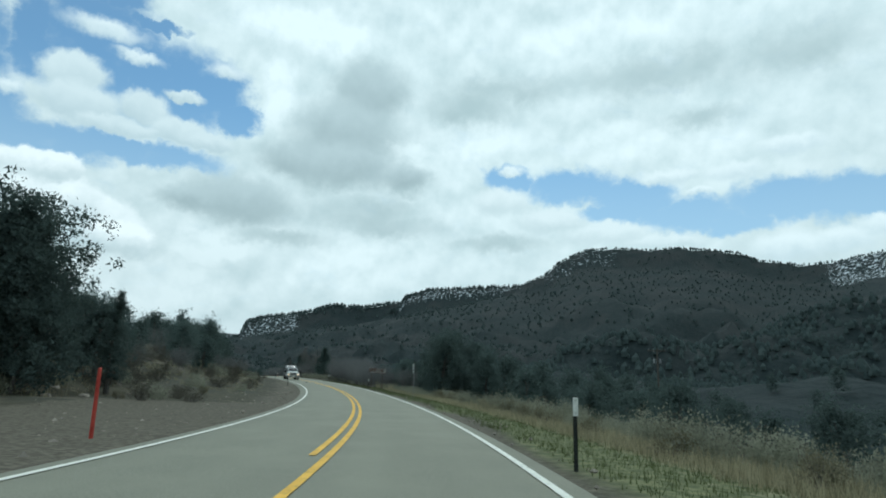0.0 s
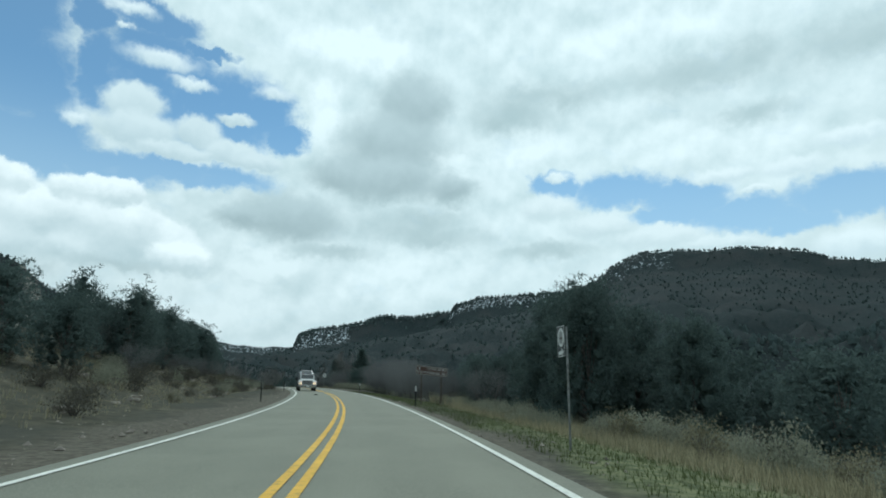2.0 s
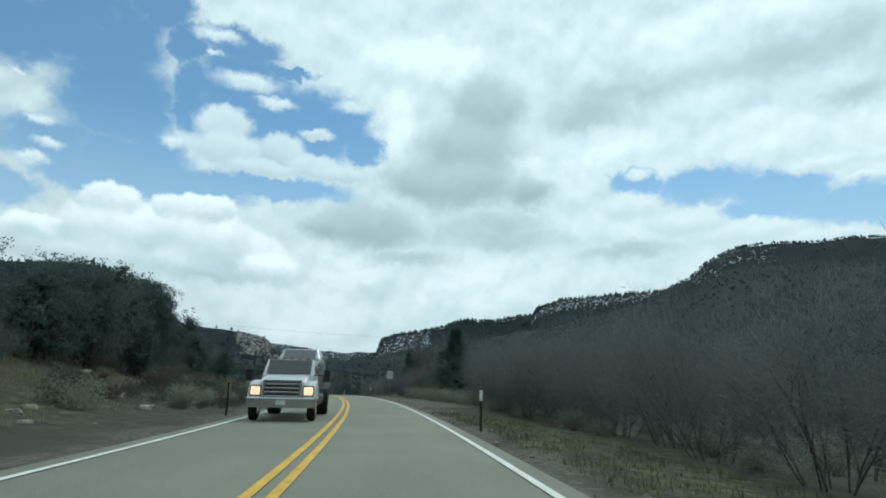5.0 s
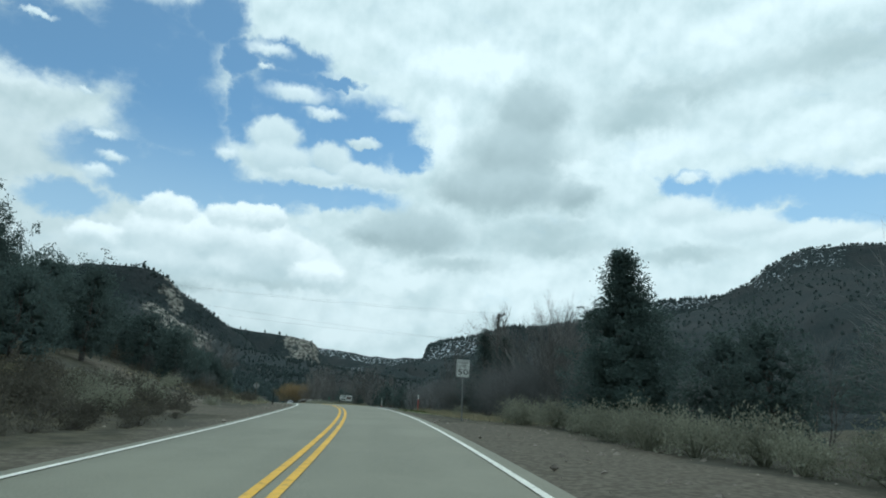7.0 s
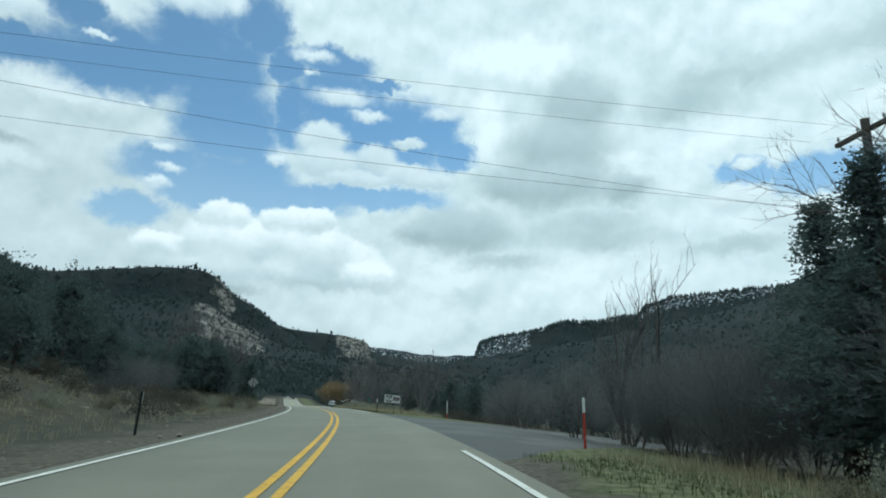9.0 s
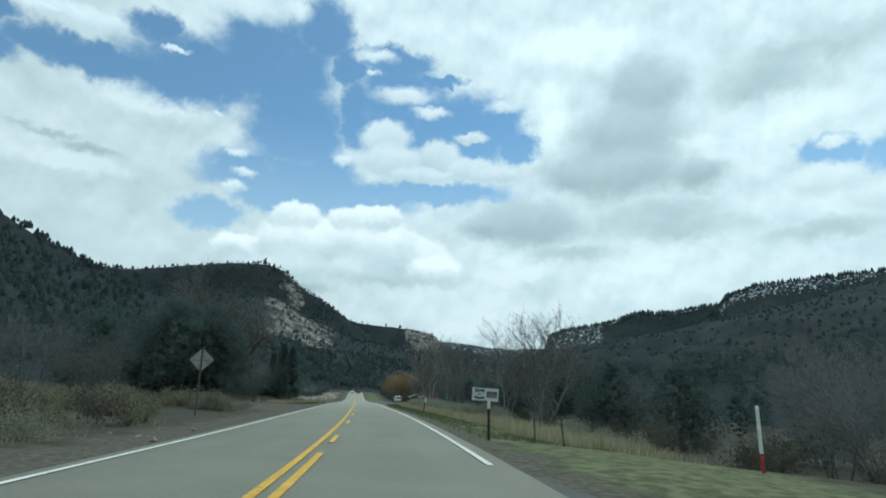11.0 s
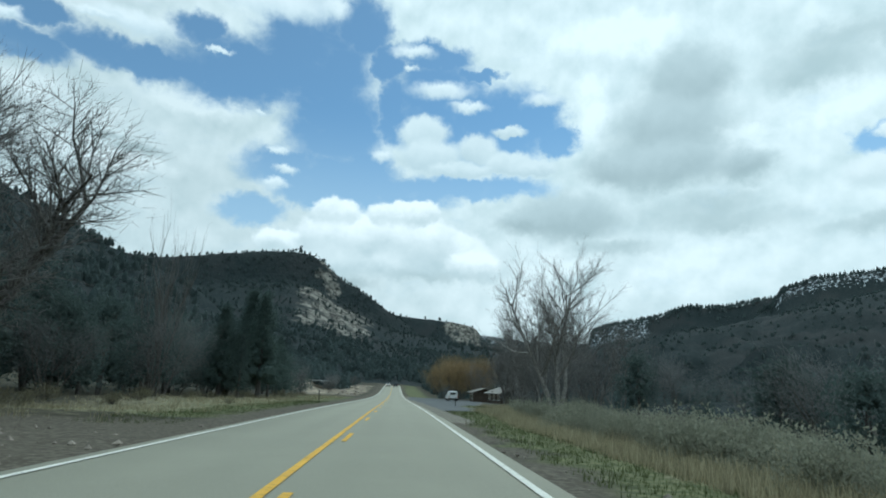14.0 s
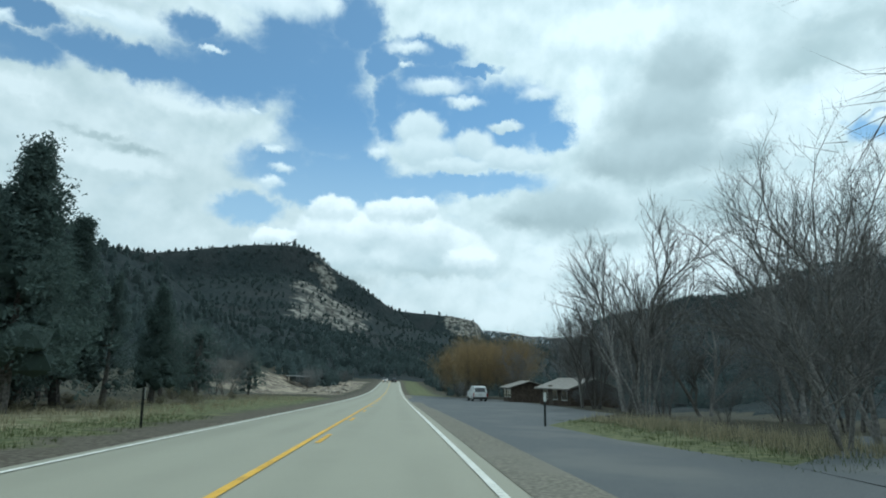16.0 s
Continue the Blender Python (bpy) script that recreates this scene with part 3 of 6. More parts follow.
def mountains(x, y):
    best, snow, rock = np.zeros_like(x), np.zeros_like(x), np.zeros_like(x)
    gully = rise(x, y, 210.0, 5)
    for pts, width, cliff, white, power, bare, eye in RIDGES:
        near, h = np.full_like(x, 1e9), np.zeros_like(x)
        for a, b in zip(pts[:-1], pts[1:]):
            ab = b[:2] - a[:2]
            t = np.clip(((x - a[0]) * ab[0] + (y - a[1]) * ab[1]) / (ab @ ab), 0, 1)
            r = np.hypot(x - a[0] - t * ab[0], y - a[1] - t * ab[1])
            hit = r < near
            near, h = np.where(hit, r, near), np.where(hit, a[2] + t * (b[2] - a[2]), h)
        u = near / width * (1 + 0.22 * gully * smooth(near, 0, width * 0.25))
        fall = np.clip(1 - u, 0, 1) ** power
        z = h * (fall * (1 - cliff) + cliff * (1 - smooth(u, 0.02, 0.09)))
        z += 0.10 * h * gully * smooth(u, 0.05, 0.3) * np.clip(1 - u, 0, 1)
        hit = z > best
        best = np.where(hit, z, best)
        bearing = np.degrees(np.arctan2(eye[0] - x, y - eye[1]))
        part_up, flecks = z / np.maximum(h, 1), np.zeros_like(x)
        for a0, a1, up, much in white:
            flecks = np.maximum(flecks, much * smooth(bearing, a0 - 0.4, a0 + 0.4) * (1 - smooth(bearing, a1 - 0.4, a1 + 0.4)) * smooth(part_up, up, up + 0.1))
        snow = np.where(hit, flecks, snow)
        face = np.zeros_like(x)
        for a0, a1, u0, u1, much in bare:
            face = np.maximum(face, much * smooth(bearing, a0 - 0.6, a0 + 0.6) * (1 - smooth(bearing, a1 - 0.6, a1 + 0.6)) * smooth(u, u0 - 0.03, u0 + 0.01) * (1 - smooth(u, u1 - 0.03, u1 + 0.05)))
        rock = np.where(hit, face, rock)
    return best, snow, rock


def land(x, y, detail=True):
    s, d, z = road_place(x, y)
    away = np.where(d < 0, -d - 4.6, d - 4.4)
    bumps = rise(x, y, 9.0, 4) * 0.22 * smooth(away, 1.5, 9) * (1 + smooth(away, 20, 120) * 6) if detail else 0
    bumps = bumps * np.where((d < 0) & (d > -19), 1 - paved(s), 1.0)
    m, snow, rock = mountains(x, y)
    return z * (1 - smooth(np.abs(d), 200, 900)) + verge(s, d) + bumps + m * np.maximum(smooth(np.abs(d), 30, 150), smooth(s, 560, 800)), s, d, snow, rock


def axis(lo, hi, step, reach, coarse, grow):
    mid = list(np.arange(lo, hi + 0.1, step))
    out, q = [], step
    v = hi
    while v < reach:
        q = min(q * 1.07, coarse if abs(v) < 1500 else grow)
        v += q
        out.append(v)
    back, q, v = [], step, lo
    while v > -reach:
        q = min(q * 1.07, coarse if abs(v) < 1500 else grow)
        v -= q
        back.append(v)
    return np.array(back[::-1] + mid + out)


def build_ground():
    ax, ay = axis(-235, 45, 2.5, 6900, 19, 80), axis(-30, 440, 2.5, 6900, 19, 80)
    ax, ay = ax[(ax > -4600) & (ax < 3900)], ay[(ay > -1500)]
    gx, gy = np.meshgrid(ax, ay)
    x, y = gx.ravel(), gy.ravel()
    z, s, d, snow, rock = land(x, y)
    nx, ny = len(ax), len(ay)
    i = (np.arange(ny - 1)[:, None] * nx + np.arange(nx - 1)).ravel()
    faces = np.stack([i, i + 1, i + 1 + nx, i + nx], 1)
    ob = put_mesh("ground", np.stack([x, y, z], 1), faces, ground_mat, smooth=True)
    ob.data.materials.append(hill_mat)
    far = (np.abs(d) > 48) | (s > 585)
    ob.data.polygons.foreach_set("material_index", (far[faces].sum(1) > 2).astype(int))
    g = np.clip(np.interp(-d, [4, 4.8, 5.6, 9, 12, 16], [0, 0.4, 0.85, 0.8, 0.45, 0]) * (d < 0) + np.interp(d, [4.5, 6, 8, 12], [0, 0.3, 0.25, 0]) * (d > 0) + (d > 6) * (d < 14) * (s > 300) * (s < 400) * 0.6, 0, 1) * np.interp(s, [40, 70, 126, 134, 172, 185], [1, 0.55, 0.55, 0.1, 0.1, 1])
    dirt = np.where(d < 0, np.interp(-d, [3.5, 4.7, 5.8], [1, 0.7, 0.0]), np.where((s > 95) & (s < 166), np.interp(d, [3.5, 4.7, 6.0], [1, 0.6, 0.0]), np.interp(d, [3.5, 5.2, 7.0], [1, 0.8, 0.1]))) + ((d > 0) & (d < 13) & (s < 34)) * 1.0 + ((d < 0) & (d > -14) & (s > 136) & (s < 163)) * smooth(d, -10.5, -7.8) \
        + ((d > 0) & (d < 26) & (s > 165) & (s < 190)) * np.where(np.abs(d - 5.5 - np.maximum(s - 171, 0) * 0.75) < 2.2, 1.2, 0) + ((d > 0) & (d < 8.5) & (s > 165) & (s < 174)) * 0.9 + ((d > 0) & (d < 14) & (s > 264) & (s < 297)) * smooth(13 - d, 0, 3) + ((d > 0) & (d < 20) & (s > 55) & (s < 140)) * 0.05
    cliffs = np.where(far, rock, np.where((d > 8) & (d < 30) & (s > 415) & (s < 560), 0.8, np.where((d > 10) & (d < 30) & (s > 60) & (s < 125), 0.25, 0.0)))
    col = ob.data.color_attributes.new("cover", "FLOAT_COLOR", "POINT")
    col.data.foreach_set("color", np.stack([np.where(far, snow, g), np.clip(dirt, 0, 1), np.clip(cliffs, 0, 1), np.ones_like(x)], 1).ravel())
    straw = np.interp(-d, [6.4, 8.0, 11.5, 14.0], [0, 0.72, 0.72, 0]) * (np.interp(s, [228, 240, 314, 320], [0, 1, 1, 0]) + np.interp(s, [-10, 40, 60, 75], [0.75, 0.8, 0.8, 0])) + np.interp(d, [7.0, 9.0, 15, 19], [0, 0.6, 0.6, 0]) * np.interp(s, [294, 302, 345, 360], [0, 1, 1, 0]) \
        + np.interp(d, [5.5, 7.5, 17, 24], [0, 0.3, 0.3, 0]) * np.interp(s, [48, 62, 118, 130, 172, 182, 238, 250], [0, 1, 1, 0.2, 0.2, 1, 1, 0])
    ob.data.attributes.new("straw", "FLOAT", "POINT").data.foreach_set("value", straw)
    return tagged(ob, "dry brushy valley floor and wooded snow-flecked mountainsides", "ground", kind="structure")


ground = build_ground()


def land_z(x, y):
    return float(land(np.array([x]), np.array([y]))[0][0])


def strip(name, stations, cut, material, label, category, parent=None, drift=None):
    """A ribbon along the road; cut gives (d, height over the road) points across."""
    verts, faces, across = [], [], []
    for s in stations:
        for d, up in cut:
            verts.append(tuple(on_road(s, d + (float(np.interp(s, *drift)) if drift else 0.0), up)))
            across.append(d)
    n = len(cut)
    for i in range(len(stations) - 1):
        for j in range(n - 1):
            a = i * n + j
            faces.append((a + 1, a, a + n, a + n + 1))
    ob = put_mesh(name, verts, faces, material, parent, smooth=True)
    at = ob.data.attributes.new("across", "FLOAT", "POINT")
    at.data.foreach_set("value", across)
    at = ob.data.attributes.new("along", "FLOAT", "POINT")
    at.data.foreach_set("value", [float(s) for s in stations for c in cut])
    return tagged(ob, label, category, kind="structure")


LONG = list(np.arange(-60, 640, 2.0))
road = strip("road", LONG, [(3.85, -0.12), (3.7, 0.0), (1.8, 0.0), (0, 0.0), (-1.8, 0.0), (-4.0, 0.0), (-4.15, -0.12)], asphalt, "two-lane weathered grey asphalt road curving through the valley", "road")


MIDDLE = ([0, 30, 70, 100, 125, 150, 240, 320, 640], [-0.05, -0.11, -0.2, -0.17, -0.13, -0.09, -0.18, -0.32, -0.32])     # the painted middle wanders from the road's own
EDGE = ([0, 40, 70, 110, 150], [0.0, -0.08, -0.15, -0.12, 0.0])


def marking(name, s0, s1, d, width, material, label, drift=None, lift=0.014):
    top = 0.0
    st = list(np.arange(s0, s1, 2.0)) + [s1] if s1 - s0 > 4 else list(np.linspace(s0, s1, 3))
    return strip(name, st, [(d + width / 2, top + lift), (d - width / 2, top + lift)], material, label, "road marking", drift=drift)


marking("edge_line", -60, 189, -3.6, 0.13, white_paint, "worn white edge line painted on asphalt")
marking("edge_line", 226, 640, -3.6, 0.13, white_paint, "worn white edge line painted on asphalt")
marking("edge_line", -60, 640, 3.36, 0.13, white_paint, "worn white edge line painted on asphalt", EDGE)
marking("centre_line", 11, 640, 0.15, 0.14, yellow_paint, "solid yellow centre line painted on asphalt", MIDDLE)
marking("centre_line", -60, 228, -0.15, 0.14, yellow_paint, "solid yellow centre line painted on asphalt", MIDDLE)
for k in range(17):
    marking("centre_dash", 230.7 + 10 * k, 233.4 + 10 * k, -0.15, 0.13, yellow_paint, "faded yellow centre dash painted on asphalt", MIDDLE)

# ---------------------------------------------------------------- plants
def leaves(rng, centres, spread, count, size, up=0.4):
    """Small three-cornered sprays round the given centres; two arrays, places and faces."""
    c = centres[rng.integers(0, len(centres), count)]
    p = c + rng.normal(0, 1, (count, 3)) * spread
    a = rng.normal(0, 1, (count, 3)) + np.array([0, 0, up])
    a /= np.linalg.norm(a, axis=1)[:, None]
    b = np.cross(a, rng.normal(0, 1, (count, 3)))
    b /= np.linalg.norm(b, axis=1)[:, None] + 1e-6
    k = size * rng.uniform(0.6, 1.4, (count, 1))
    v = np.stack([p + a * k, p - a * k * 0.6 + b * k * 0.45, p - a * k * 0.6 - b * k * 0.45], 1).reshape(-1, 3)
    return v, np.arange(count * 3).reshape(-1, 3)


def tube(points, radii, sides):
    """A tapered limb through the points, as places and faces."""
    pts = np.array(points, float)
    way = np.gradient(pts, axis=0)
    way /= np.linalg.norm(way, axis=1)[:, None] + 1e-9
    ref = np.array([0.31, 0.87, 0.38])
    u = np.cross(way, ref)
    u /= np.linalg.norm(u, axis=1)[:, None] + 1e-9
    w = np.cross(way, u)
    ang = np.arange(sides) * 2 * np.pi / sides
    r = np.array(radii)[:, None, None]
    v = pts[:, None] + r * (u[:, None] * np.cos(ang)[None, :, None] + w[:, None] * np.sin(ang)[None, :, None])
    f = []
    for i in range(len(pts) - 1):
        for j in range(sides):
            k = (j + 1) % sides
            f.append((i * sides + j, i * sides + k, (i + 1) * sides + k, (i + 1) * sides + j))
    return v.reshape(-1, 3), f


def gather(pieces):
    verts, faces, n = [], [], 0
    for v, f in pieces:
        verts.extend(v.tolist() if hasattr(v, "tolist") else v)
        faces.extend([tuple(int(q) + n for q in t) for t in f])
        n += len(v)
    return verts, faces


def lumps(rng, centres, radii, squash=1.0):
    """Dark inner masses, so that a crown is not seen through everywhere."""
    out = []
    for c, r in zip(centres, radii):
        bm = bmesh.new()
        bmesh.ops.create_icosphere(bm, subdivisions=1, radius=r)
        for v in bm.verts:
            v.co *= rng.uniform(0.6, 1.05)
        out.append((np.array([tuple(v.co) for v in bm.verts]) * [1, 1, squash] + c, [tuple(v.index for v in f.verts) for f in bm.faces]))
        bm.free()
    return out


def juniper(seed, height, width, count=2600, tall=False, material=None, name="juniper_tree", label="", category="tree", leaf=1.0, core=0.48, clump=0.034):
    rng = np.random.default_rng(seed)
    e = thing(name, Matrix.Identity(4), label, category)
    n = 40 if not tall else 64
    cs, rs = [], []
    for i in range(n):
        f = (i + 0.5) / n
        z = height * (0.16 + 0.8 * f)
        env = width / 2 * ((1 - f) ** 1.15 * 1.15 + 0.03 if tall else math.sin(math.pi * min(1, 0.22 + 0.74 * f)) ** 0.8)
        a = i * 2.4 + rng.uniform(-0.5, 0.5)
        rad = env * rng.uniform(0.45, 0.95)
        cs.append((math.cos(a) * rad, math.sin(a) * rad, z + rng.uniform(-0.25, 0.25)))
        rs.append(width * rng.uniform(0.11, 0.19) * (1.2 - 0.92 * f if tall else 1))
    cs = np.array(cs)
    pieces = lumps(rng, cs * [0.55, 0.55, 0.93], [r * core for r in rs], 0.9)
    sub = np.concatenate([c + rng.normal(0, 1, (14, 3)) * r * 0.6 for c, r in zip(cs, rs)])
    pieces.append(leaves(rng, sub, width * clump, count, (width * 0.018 + 0.035) * leaf))
    v, f = gather(pieces)
    put_mesh("crown", v, f, material or needle_mat, e)
    limb = [tube([(0, 0, -0.3), (0.05 * width * rng.normal(), 0.05 * width * rng.normal(), height * 0.35), (0, 0, height * 0.8)], [height * 0.03, height * (0.012 if tall else 0.02), 0.02], 7)]
    for c in cs[::5 if tall else 3]:
        limb.append(tube([(0, 0, c[2] * (0.9 if tall else 0.4)), c * [0.5, 0.5, 0.9], c * [0.85, 0.85, 0.97]], [height * 0.006, height * 0.004, 0.006], 4))
    v, f = gather(limb)
    put_mesh("trunk", v, f, bark_mat, e)
    return e


def wisps(rng, centres, spread, count, length, width, up):
    """Fine twigs as thin spikes round the given places, leaning outward and up."""
    c = centres[rng.integers(0, len(centres), count)]
    p = c + rng.normal(0, 1, (count, 3)) * spread
    out = p - centres.mean(0)
    a = out / (np.linalg.norm(out, axis=1)[:, None] + 1e-6) * 0.8 + rng.normal(0, 0.5, (count, 3)) + np.array([0, 0, up])
    a /= np.linalg.norm(a, axis=1)[:, None]
    b = np.cross(a, rng.normal(0, 1, (count, 3)))
    b /= np.linalg.norm(b, axis=1)[:, None] + 1e-6
    k = length * rng.uniform(0.5, 1.3, (count, 1))
    p[:, 2] = np.maximum(p[:, 2], 0.02)
    v = np.stack([p + a * k, p + b * width, p - b * width], 1).reshape(-1, 3)
    return v, np.arange(count * 3).reshape(-1, 3)


def branchy(seed, height, stems=1, spread=0.55, limbs=7, twigs=8, sprays=3, lean=0.12, fork=0.25, thick=0.022, name="bare_tree", label="", category="tree", twig=None, sides=3, rise=0.5, bark=None, haze=0, reach=0.3, needle=0.45, fine=0.007):
    """A leafless tree: tapered trunk, limbs that fork three times, and fine upright twigs."""
    rng = np.random.default_rng(seed)
    e = thing(name, Matrix.Identity(4), label, category)
    heavy, light, tips = [], [], []

    def grow(p, way, length, r, level):
        way = way / np.linalg.norm(way)
        k = 5 if level == 0 else 4 if level == 1 else 3 if level == 2 else 2
        pts, q, w = [p], p.copy(), way.copy()
        for i in range(k - 1):
            w = w + rng.normal(0, 0.13 + 0.04 * level, 3) + np.array([0, 0, 0.10 * rise if level else 0.02])
            w /= np.linalg.norm(w)
            q = q + w * length / (k - 1)
            pts.append(q.copy())
        end = 0.35 if level < 3 else 0.5
        radii = np.linspace(r, max(r * end, 0.004), k)
        if level == 3:      # a fine twig: a thin three-sided spike
            ring = tube(pts, radii, 3)[0][:3]
            light.append((np.concatenate([ring, pts[-1][None]]), [(0, 1, 3), (1, 2, 3), (2, 0, 3)]))
            return
        (heavy if level < 2 else light).append(tube(pts, radii, 7 if level == 0 else 5 if level == 1 else sides))
        if level == 2:
            tips.extend(pts[1:])
        many = (limbs, twigs, sprays)[level]
        for i in range(many):
            f = fork + (1 - fork) * (i + rng.uniform(0.2, 1.0)) / many
            j = min(int(f * (k - 1)), k - 2)
            t = f * (k - 1) - j
            at = pts[j] * (1 - t) + pts[j + 1] * t
            side = rng.normal(0, 1, 3)
            side -= side @ w * w
            side /= np.linalg.norm(side) + 1e-6
            tilt = spread * rng.uniform(0.6, 1.25)
            child = way * math.cos(tilt) + side * math.sin(tilt) + np.array([0, 0, 0.25 * rise])
            grow(at, child, length * (0.72 - 0.3 * f * (level == 0)) * rng.uniform(0.7, 1.15) * (0.9 if level == 0 else 0.62), max(radii[j] * 0.55, 0.005), level + 1)

    for i in range(stems):
        a = i * 2.4 + rng.uniform(0, 1)
        way = np.array([math.cos(a) * lean * (1 if stems == 1 else 3), math.sin(a) * lean * (1 if stems == 1 else 3), 1.0])
        grow(np.array([math.cos(a) * 0.12 * (stems - 1) ** 0.5, math.sin(a) * 0.12 * (stems - 1) ** 0.5, -0.25]), way, height * (0.62 if stems == 1 else 0.72) * rng.uniform(0.85, 1.1), height * thick / max(1, stems) ** 0.35, 0)
    if haze:
        light.append(wisps(rng, np.array(tips), reach, haze, needle, fine, 0.45))
    v, f = gather(heavy)
    if stems > 3:
        tagged(put_mesh("stem", v, f, bark or bark_mat, e), kind="stuff")
    else:
        put_mesh("trunk", v, f, bark or bark_mat, e)
    v, f = gather(light)
    tagged(put_mesh("twig_spray", v, f, twig or twig_mat, e), kind="stuff")
    return e


def shrub(seed, height, width, count, material, name, label, leaf=0.05, twig=None):
    rng = np.random.default_rng(seed)
    e = thing(name, Matrix.Identity(4), label, "shrub")
    stems, tips = [], []
    for i in range(16):
        a, r = rng.uniform(0, 6.28), rng.uniform(0.15, 0.5) * width
        tip = np.array([math.cos(a) * r, math.sin(a) * r, height * (1 - 0.6 * (2 * r / width) ** 2) * rng.uniform(0.7, 1.05)])
        stems.append(tube([(0, 0, -0.1), tip * [0.4, 0.4, 0.5], tip], [0.018, 0.012, 0.004], 3))
        for k in range(5):
            tips.append(tip * rng.uniform(0.55, 1.0) + rng.normal(0, 0.07 * width, 3))
    v, f = gather(stems)
    tagged(put_mesh("stem", v, f, twig or bark_mat, e), kind="stuff")
    v, f = leaves(rng, np.array(tips), width * 0.075, count, leaf, 1.1)
    put_mesh("foliage", v, f, material, e)
    return e


TAKEN, WOODS, PATCH = {}, [], {"sage": [], "scrub": []}


def plant(kind, protos, s, d, size=1.0, group="", squeeze=1.0, turn=None):
    """Puts the next of the prototypes on the ground at s, d: the first use moves the prototype, later ones copy it."""
    if kind == "distant" and (abs(d) > 27 or len(WOODS) and s > 330):
        q = on_road(s, d)
        WOODS.append((protos[len(WOODS) % len(protos)], pose(q.x, q.y, land_z(q.x, q.y) - 0.05, 0, 0, (len(WOODS) * 137.5) % 360) @ Matrix.Diagonal((size, size, size, 1.0))))
        return None
    n = TAKEN.get(kind, 0)
    TAKEN[kind] = n + 1
    if kind in PATCH and n >= 280:
        q = on_road(s, d)
        PATCH[kind].append((protos[n % len(protos)], pose(q.x, q.y, land_z(q.x, q.y) - 0.05, 0, 0, (n * 137.5) % 360) @ Matrix.Diagonal((size, size, size, 1.0))))
        return None
    proto = protos[n % len(protos)]
    q = on_road(s, d)
    z = land_z(q.x, q.y) - 0.05
    m = pose(q.x, q.y, z, 0, 0, (n * 137.5) % 360 if turn is None else turn) @ Matrix.Diagonal((size * squeeze, size * squeeze, size, 1.0))
    if n < len(protos):
        proto.matrix_world = m
        ob = proto
        proto.scale = (1, 1, 1)
        proto["size"] = size
        proto.matrix_world = m
    else:
        o = {}
        for old in (proto, *proto.children_recursive):
            o[old] = old.copy()
            scene.collection.objects.link(o[old])
            o[old].parent = o.get(old.parent, old.parent)
        ob = o[proto]
        ob.matrix_world = m
    if group:
        tagged(ob, group=group)
    return ob


rnd = random.Random(5)
JUNIPER = "dark green juniper with a dense ragged crown on the dry slope"
distant = [juniper(21 + i, 5.0, 3.9, 2600, name="juniper_tree", label=JUNIPER, leaf=1.25, core=0.42) for i in range(3)]
near_junipers = [juniper(15 + i, 5.0, 3.9, 19000, name="juniper_tree", label=JUNIPER, leaf=0.62, core=0.55, clump=0.032) for i in range(2)]
junipers = [juniper(11 + i, 5.0, 3.6 + 0.3 * (i % 3), 5600, name="juniper_tree", label=JUNIPER, leaf=0.82, clump=0.03) for i in range(4)]
columns = [juniper(31 + i, 6.0, 2.3, 12000, True, leaf=0.6, name="juniper_tree", label="tall narrow dark juniper beside the road") for i in range(2)]
pines = [juniper(41, 9.6, 4.6, 26000, True, leaf=0.62, clump=0.034, core=0.8, material=pine_mat, name="pine_tree", label="tall dark pine with an open pointed crown behind sagebrush"),
         juniper(42, 8.5, 4.4, 16000, True, leaf=0.7, clump=0.034, core=0.8, material=pine_mat, name="pine_tree", label="tall dark pine with an open pointed crown")]
oaks = [branchy(51 + i, 4.2, 5, 0.62, 5, 4, 3, 0.1, 0.2, 0.016, "scrub_oak", "leafless grey scrub oak thicket beside the road", "shrub", thicket_mat, haze=3200, reach=0.34, needle=0.42, fine=0.007) for i in range(3)]
thickets = [branchy(57 + i, 3.9, 8, 0.62, 5, 6, 5, 0.13, 0.12, 0.013, "scrub_oak", "dense leafless grey-brown thicket beside the road", "shrub", thicket_mat, haze=7500, reach=0.42, needle=0.42, fine=0.0065) for i in range(2)]
cottonwoods = [branchy(61, 12.5, 3, 0.75, 10, 11, 9, 0.13, 0.2, 0.0145, "cottonwood_tree", "large leafless cottonwood with forked grey limbs", bark=pale_bark, haze=2400, reach=0.25, needle=0.6, fine=0.006),
               branchy(62, 12.0, 2, 0.62, 12, 12, 10, 0.14, 0.2, 0.0165, "cottonwood_tree", "large leafless cottonwood with spreading grey limbs", bark=pale_bark, haze=2400, reach=0.25, needle=0.6, fine=0.006),
               branchy(63, 10.5, 3, 0.72, 10, 11, 8, 0.12, 0.2, 0.0135, "cottonwood_tree", "leafless cottonwood with several grey stems", bark=pale_bark, haze=2400, reach=0.25, needle=0.6, fine=0.006)]
spreading = [branchy(64, 12.0, 2, 0.8, 12, 12, 9, 0.14, 0.26, 0.02, "cottonwood_tree", "wide leafless cottonwood with low spreading grey limbs", rise=0.5, haze=5000, reach=0.25, needle=0.6, fine=0.007)]
broad = [branchy(66, 12.4, 3, 0.78, 10, 10, 8, 0.13, 0.22, 0.019, "cottonwood_tree", "broad leafless cottonwood with a forked dark trunk on the verge", rise=0.45, bark=pale_bark, haze=2200, reach=0.2, needle=0.7, fine=0.006)]
